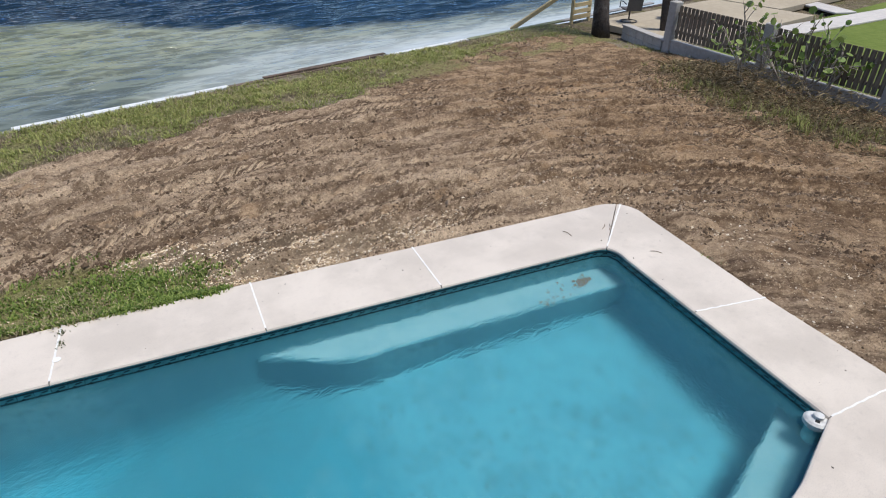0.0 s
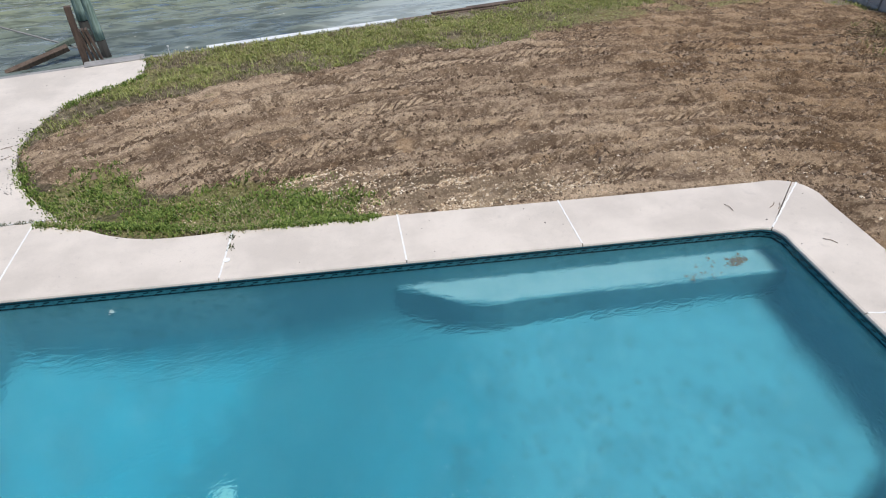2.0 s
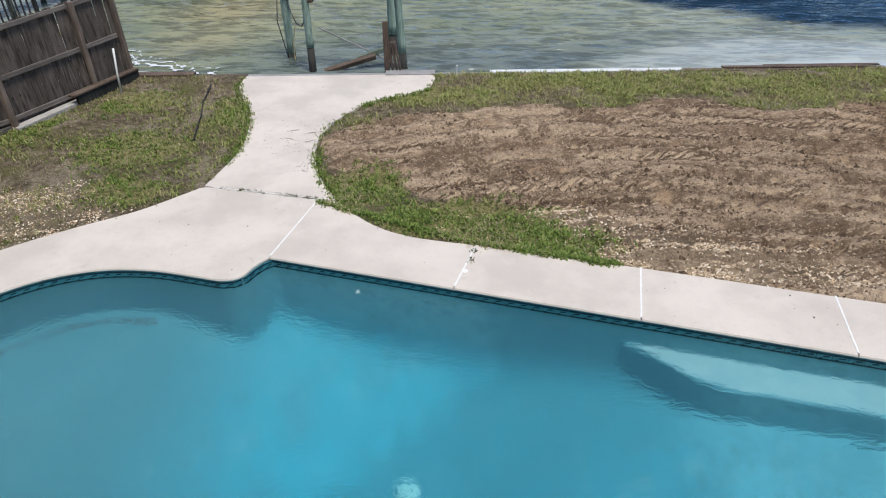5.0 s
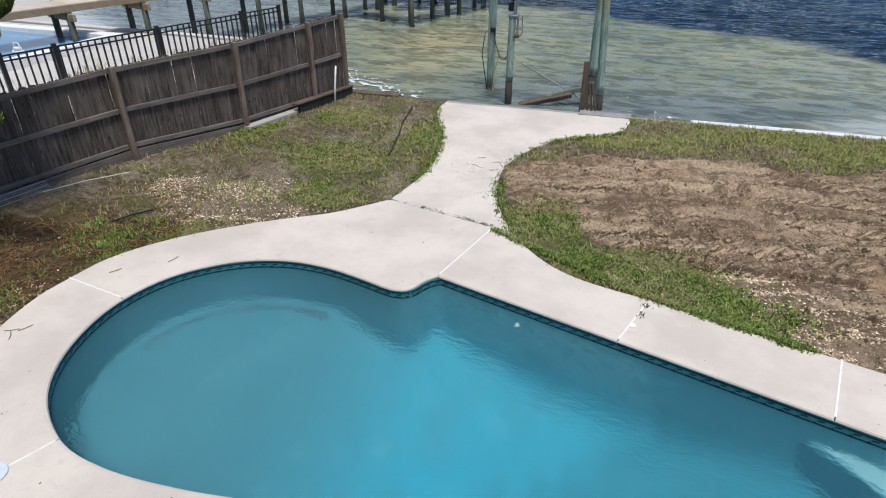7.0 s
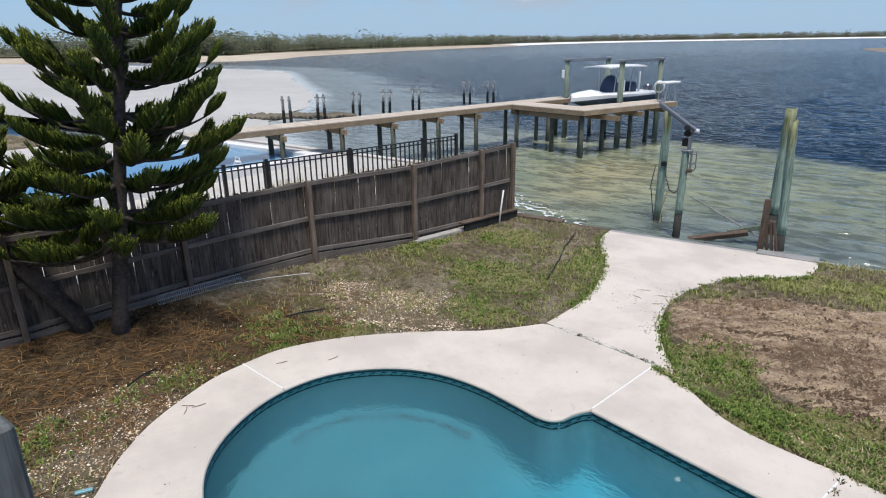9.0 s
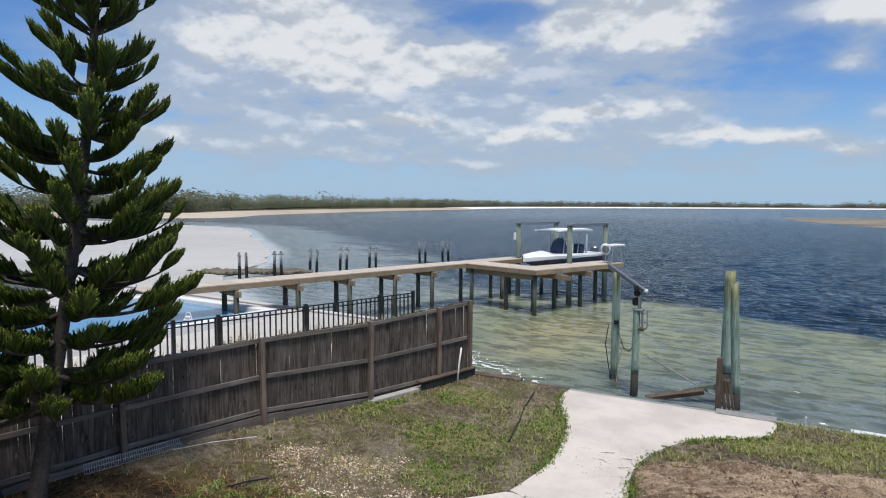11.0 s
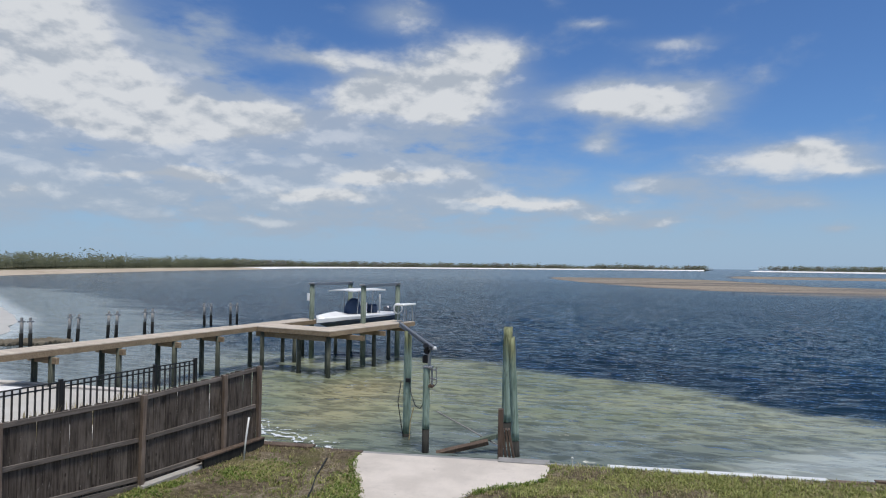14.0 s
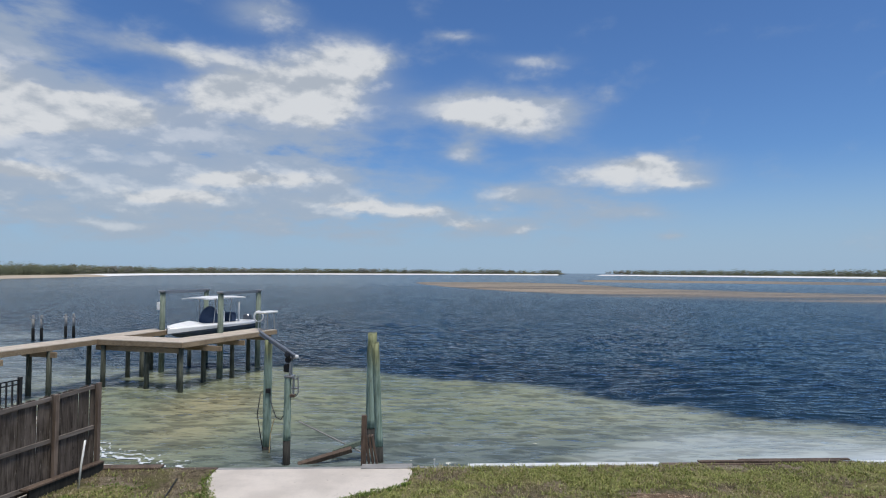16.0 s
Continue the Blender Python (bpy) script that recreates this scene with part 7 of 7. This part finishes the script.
def stones(name, pts, smin, smax, mat, label, category, seed, flat=0.6):
    r = np.random.default_rng(seed)
    x, y, z, sc = pts
    n_ = len(x)
    oct_v = np.array([(1, 0, -0.4), (0, 1, -0.4), (-1, 0, -0.4), (0, -1, -0.4), (0.15, -0.1, 1)], float)
    oct_f = np.array([(0, 1, 4), (1, 2, 4), (2, 3, 4), (3, 0, 4)])
    s = r.uniform(smin, smax, n_) * sc
    a = r.uniform(0, 6.28, n_)
    size = np.column_stack([s * r.uniform(0.8, 1.6, n_), s, s * flat])
    v = oct_v[None] * size[:, None, :] * r.uniform(0.70, 1.30, (n_, 5, 1))
    ca, sa = np.cos(a)[:, None], np.sin(a)[:, None]
    V = np.stack([v[..., 0] * ca - v[..., 1] * sa + x[:, None], v[..., 0] * sa + v[..., 1] * ca + y[:, None], v[..., 2] + (z + s * 0.15)[:, None]], -1).reshape(-1, 3)
    F = (oct_f[None] + 5 * np.arange(n_)[:, None, None]).reshape(-1, 3)
    return tagged(arrays(name, V, F, mat), label, category, kind="stuff")


for k, (cnt_, x0, x1, y0, y1) in enumerate(((110000, -1.8, 5.6, 6.6, 9.9), (20000, -9.9, -5.6, 7.6, 10.3), (13000, -9.9, -7.2, 2.2, 6.4))):
    stones("shell_gravel", scatter(cnt_, x0, x1, y0, y1, lambda x, y, d, g, l, s: np.clip(s * 1.1, 0, 1) * (1 - 0.75 * g) * (0.25 + 0.75 * (fbm(x * 1.5, y * 1.5, 71) > 0.43)), 41 + 10 * k), 0.005, 0.015, "pebble", "crushed shell and pebbles over the soil", "gravel", 51 + k)
stones("shell_gravel", scatter(16000, 4.8, 9.5, 1.5, 8.0, lambda x, y, d, g, l, s: 0.55 * np.exp(-((away(x, y, DECK) - 0.3) / 0.9) ** 2) * (fbm(x * 1.8, y * 1.8, 72) > 0.45), 49), 0.006, 0.018, "pebble", "crushed shell strewn beside the deck", "gravel", 60)
stones("shell_bits", scatter(22000, -11.5, 14.0, 1.0, 15.5, lambda x, y, d, g, l, s: 0.12 + 0.16 * d * (y < 11), 42), 0.005, 0.014, "pebble", "scattered shell bits over the yard", "gravel", 58)
def churned(x, y):
    """Where the soil lies loose: in patches and along the shoulders of the ruts."""
    rr_, _ = rut_frame(x, y)
    lip = sum(np.exp(-((np.abs(rr_ - rc) - 1.6 * wd) / 0.12) ** 2) for rc, wd in RUTS)
    return np.clip(sstep(0.50, 0.62, fbm(x * 0.9, y * 0.9, 77)) + 0.45 * lip * sstep(0.42, 0.6, fbm(x * 1.1, y * 1.1, 78)), 0, 1)


stones("soil_crumbs", scatter(300000, -4.0, 14.2, 2.0, 15.2, lambda x, y, d, g, l, s: d * (0.06 + 0.75 * churned(x, y)), 43), 0.005, 0.018, "clod", "dark crumbs of loose soil", "soil", 53, 0.75)
stones("soil_clods", scatter(52000, -4.0, 14.2, 2.0, 15.2, lambda x, y, d, g, l, s: d * (0.02 + 0.50 * churned(x, y) ** 2), 48), 0.012, 0.042, "clod", "broken clods of soil beside the ruts", "soil", 59, 0.75)

lr0 = np.random.default_rng(8)
spots, shore_turf = [], []
for k, ((cx, cy), rx, ry) in enumerate(GREEN):
    got = np.array(scatter(int(rx * ry * 9 * 620), cx - 1.6 * rx, cx + 1.6 * rx, cy - 1.6 * ry, cy + 1.6 * ry, lambda x, y, d, g, l, s: np.clip(g * 0.95, 0, 1) * np.where((x < -5) & ~((x > -6.4) & (y > 12.2)), 0.55, 1.0) * np.where(y > 13.6, 0.55, 1.0) * (0.22 + 0.78 * sstep(0.42, 0.56, fbm(x * 3.1, y * 3.1, 91))), 440 + k)).T
    (shore_turf if cy > 13.7 else spots).extend(got.tolist())
# turf that creeps over the deck's edge
for a_, b_ in (((-3.45, 9.35), (-1.1, 8.27)), ((-1.1, 8.27), (0.7, 7.84))):
    for t in lr0.uniform(0, 1, 420):
        over = 0.16 * fbm(np.array([t * 7 + a_[0]]), np.array([3.3]), 95)[0] - 0.05
        spots.append((a_[0] + (b_[0] - a_[0]) * t + lr0.normal(0, 0.02), a_[1] + (b_[1] - a_[1]) * t - lr0.uniform(-0.06, 1) * over, 0.004, lr0.uniform(0.5, 1.0)))
for t in lr0.uniform(0, 1, 300):
    q_ = left_far[int(t * (len(left_far) - 1))]
    if q_[1] > 10.5:
        spots.append((q_[0] - lr0.uniform(-0.07, 0.12), q_[1] + lr0.normal(0, 0.03), 0.003, lr0.uniform(0.5, 1.0)))
for t in lr0.uniform(0, 1, 520):
    q_ = right_far[int(t * (len(right_far) - 1))]
    if lr0.random() < (1.0 if q_[1] < 10.9 or 13.2 < q_[1] < 14.4 else 0.25):
        spots.append((q_[0] + lr0.uniform(-0.05, 0.14) * (0.4 + 1.2 * fbm(np.array([q_[1] * 2.2]), np.array([1.7]), 96)[0]), q_[1] + lr0.normal(0, 0.04), 0.003, lr0.uniform(0.5, 1.1)))
tufts("green_grass", spots, 0.036, "clover", "green weedy grass beside the deck", 6, 61, 0.035, 0.010, 1.1)
dead = [q_ for q_ in spots if fbm(np.array([q_[0] * 2.3]), np.array([q_[1] * 2.3]), 93)[0] > 0.57]
tufts("dead_grass", dead, 0.042, "blade_dry", "straw-coloured dead blades among the green grass", 2, 69, 0.045, 0.008, 1.6)
tufts("shore_turf", shore_turf, 0.050, "blade", "yellowing turf along the seawall", 5, 68, 0.045, 0.008, 1.7)
spots = np.array(scatter(46000, -11.4, 15.0, 3.0, 16.2, lambda x, y, d, g, l, s: (1 - d) * (1 - l) * (0.10 + 0.85 * sstep(0.46, 0.62, fbm(x * 0.9, y * 0.9, 17))) * (0.35 + 0.65 * (y > 9)) * np.where(x < -5, 0.5, 0.8) * np.where((y > 13.2) & (x > -3), 1.25, 1.0), 45)).T
tufts("thin_grass", spots, 0.055, "blade", "thin green grass over the yard", 6, 62, 0.05, 0.008, 1.4)
spots = np.array(scatter(52000, -11.6, 15.0, 3.0, 16.2, lambda x, y, d, g, l, s: (1 - d) * np.where(y > 13.2, 1.0, 1 - g) * (1 - 0.9 * l) * np.where(x < -5, 0.45, 0.9) * sstep(0.38, 0.58, fbm(x * 1.2, y * 1.2, 19)), 46)).T
tufts("dry_grass", spots, 0.050, "blade_dry", "dry straw-coloured grass over the yard", 5, 63, 0.05, 0.006, 1.0)
# needle litter under the pines: curved brown twigs
x, y, z, sc = scatter(5200, -12.0, -7.6, 2.6, 9.0, lambda x, y, d, g, l, s: np.clip(l * 1.1 + 0.05, 0, 1), 47)
V, F = [], []
lr = np.random.default_rng(3)
for i in range(len(x)):
    a, ln = lr.uniform(0, 6.28), lr.uniform(0.05, 0.16) * sc[i]
    dx, dy = math.cos(a) * ln, math.sin(a) * ln
    wx_, wy_ = -math.sin(a) * 0.005, math.cos(a) * 0.005
    h1, h2 = lr.uniform(0.005, 0.03), lr.uniform(0.004, 0.03)
    j = len(V)
    V.extend(((x[i] - wx_, y[i] - wy_, z[i] + 0.006), (x[i] + wx_, y[i] + wy_, z[i] + 0.006), (x[i] + dx + wx_ + wx_ * 3, y[i] + dy + wy_ * 4, z[i] + h1), (x[i] + dx + wx_ * 2, y[i] + dy + wy_ * 2, z[i] + h1 + 0.004),
              (x[i] + dx * 1.9 + wx_ * 7, y[i] + dy * 1.9 + wy_ * 7, z[i] + h2)))
    F.extend(((j, j + 1, j + 2, j + 3), (j + 3, j + 2, j + 4)))
tagged(arrays("needle_litter", V, F, "straw"), "rust-brown fallen pine twigs under the trees", "litter", kind="stuff")
# pale roots and sticks turned up in the bare soil
rx_, ry_, rz_, rs_ = scatter(2600, 2.0, 14.0, 3.0, 15.0, lambda x, y, d, g, l, s: d * (0.05 + 0.55 * sstep(7.5, 12.5, x) * sstep(13.5, 10, y)), 471)
bm = bmesh.new()
for i in range(len(rx_)):
    a, ln = lr.uniform(0, 6.28), lr.uniform(0.06, 0.26) * rs_[i]
    bend = lr.uniform(-0.3, 0.3)
    tube(bm, [(rx_[i], ry_[i], rz_[i] + 0.004), (rx_[i] + ln * 0.5 * math.cos(a), ry_[i] + ln * 0.5 * math.sin(a), rz_[i] + 0.03), (rx_[i] + ln * math.cos(a + bend), ry_[i] + ln * math.sin(a + bend), rz_[i] + 0.012)], lr.uniform(0.003, 0.008), 4, False)
tagged(part("root_bits", bm, "root"), "pale roots and sticks strewn over the bare soil", "roots", kind="stuff")
# cut brush heaped along the kerb
V, F = [], []
for i in range(14000):
    t = lr.uniform(0, 1)
    x0, y0 = 13.9 - 1.0 * t + lr.normal(0, 0.55) - 0.9 * math.sin(t * 3.1), 10.8 - 6.6 * t + lr.normal(0, 0.3)
    x0 = min(x0, 14.35)
    hgt = max(0.03, 0.62 * math.sin(3.14 * min(1, max(0, t))) * math.exp(-((x0 - 13.4) / 0.8) ** 2))
    z0 = 0.05 + lr.uniform(0, hgt)
    d = Vector(lr.normal(0, 1, 3)).normalized() * lr.uniform(0.06, 0.22)
    d.z = abs(d.z) * 0.5
    w_ = Vector((-d.y, d.x, 0)).normalized() * lr.uniform(0.003, 0.009)
    p = Vector((x0, y0, z0))
    j = len(V)
    V.extend((p - w_, p + w_, p + d * 0.6 + w_ + Vector((0, 0, 0.02)), p + d))
    F.extend(((j, j + 1, j + 2), (j, j + 2, j + 3)))
weeds = np.array([(13.5 - 1.0 * t - 0.9 * math.sin(t * 3.1) + lr.normal(0, 0.35), 10.6 - 6.4 * t + lr.normal(0, 0.3), 0.08, lr.uniform(0.5, 1.4)) for t in lr.uniform(0, 1, 170)])
tufts("kerb_weeds", weeds, 0.17, "blade", "olive weeds standing in the brush by the kerb", 7, 67, 0.06, 0.007, 0.8)
tagged(arrays("brush_heap", V, F, "brush"), "heap of dry cut brush along the kerb", "brush", kind="stuff")
# specks of debris on deck and pool floor
x, y = lr.uniform(-8, 6.3, 900), lr.uniform(2, 15, 900)
on = inside(x, y, DECK) & ~inside(x, y, POOL) & (away(x, y, POOL) > 0.06) & (lr.uniform(0, 1, 900) < 0.35)
stones("deck_specks", (x[on], y[on], np.full(on.sum(), 0.001), np.ones(on.sum())), 0.004, 0.012, "debris", "dark specks of soil and leaf on the deck", "debris", 54, 0.3)
x, y = lr.uniform(0.5, 5.1, 90), lr.uniform(3.0, 6.0, 90)
on = inside(x, y, POOL) & (away(x, y, POOL) > 0.9)
bx_s = np.concatenate([lr.normal(4.76, 0.07, 110), lr.normal(4.45, 0.25, 16), lr.normal(4.02, 0.05, 10)])
by_s = np.concatenate([lr.normal(5.62, 0.035, 110), lr.normal(5.62, 0.08, 16), lr.normal(5.55, 0.04, 10)])
keep_s = inside(bx_s, by_s, POOL) & (away(bx_s, by_s, POOL) > 0.03)
stones("bench_silt", (bx_s[keep_s], by_s[keep_s], np.full(keep_s.sum(), -0.546), np.ones(keep_s.sum())), 0.008, 0.026, "twig", "dark leaf litter settled on the pool bench", "debris", 56, 0.2)
rim = (POOL + (med - POOL) * (0.21 / span)[:, None])[(POOL[:, 0] < -5.2) & (POOL[:, 1] > 6.0)]
rim = np.repeat(rim, 18, 0) + lr.normal(0, 0.013, (len(rim) * 18, 2))
rim = rim[lr.uniform(0, 1, len(rim)) < 0.5 + 0.5 * (fbm(rim[:, 0] * 3, rim[:, 1] * 3, 88) > 0.45)]
stones("silt_line", (rim[:, 0], rim[:, 1], floor_z(rim[:, 0], rim[:, 1]) + 0.008, np.ones(len(rim))), 0.007, 0.020, "debris", "dark silt settled along the foot of the pool wall", "debris", 65, 0.3)
stones("pool_specks", (x[on], y[on], floor_z(x[on], y[on]) + 0.01, np.ones(on.sum())), 0.006, 0.018, "debris", "sunken dark leaves on the pool floor", "debris", 55, 0.25)
sx_, sy_ = np.concatenate([-4.3 + lr.normal(0, 0.35, 90), -3.95 + np.abs(lr.normal(0, 0.10, 160)) * -1 + 0.1]), np.concatenate([11.75 + lr.normal(0, 0.40, 90), lr.uniform(10.3, 12.6, 160)])
on = inside(sx_, sy_, DECK)
stones("soil_spill", (sx_[on], sy_[on], np.full(on.sum(), 0.001), np.ones(on.sum())), 0.004, 0.014, "debris", "crumbs of soil spilt on the walkway", "debris", 57, 0.3)
bm = bmesh.new()
for x, y, a in ((5.55, 6.02, 0.3), (5.62, 5.95, 0.5), (5.05, 6.15, 1.4), (5.70, 5.1, 2.0), (-8.1, 5.0, 0.4), (-7.95, 5.05, 1.0), (-7.9, 4.9, 2.2), (-7.95, 6.4, 0.9), (-7.4, 6.9, 1.2), (-4.55, 12.0, 0.2), (-4.2, 11.9, 0.1), (-4.4, 11.6, 2.6), (-4.15, 11.5, 0.4)):
    c, s_ = math.cos(a), math.sin(a)
    tube(bm, [(x, y, 0.006), (x + 0.09 * c, y + 0.09 * s_, 0.012), (x + 0.16 * c - 0.03 * s_, y + 0.16 * s_ + 0.03 * c, 0.008)], 0.004, 5)
tagged(part("deck_twigs", bm, "twig"), "small brown twigs blown on the deck", "twigs", kind="stuff")
spots = [(-5.2 + 1.85 * t + rng.normal(0, 0.012), 9.755 - 0.345 * t + rng.normal(0, 0.012), 0.0, rng.uniform(0.4, 1.0)) for t in np.clip(rng.beta(1.6, 1.1, 46), 0, 1)]
spots += [(-1.18 + rng.normal(0, 0.02), 7.88 + rng.normal(0, 0.02), 0.0, 0.8) for _ in range(5)] + [(-1.13 + rng.normal(0, 0.02), 8.08 + rng.normal(0, 0.03), 0.0, 0.8) for _ in range(5)]
tufts("joint_weeds", spots, 0.034, "weed", "weeds growing in the deck joints", 6, 64, 0.018, 0.006, 1.2)
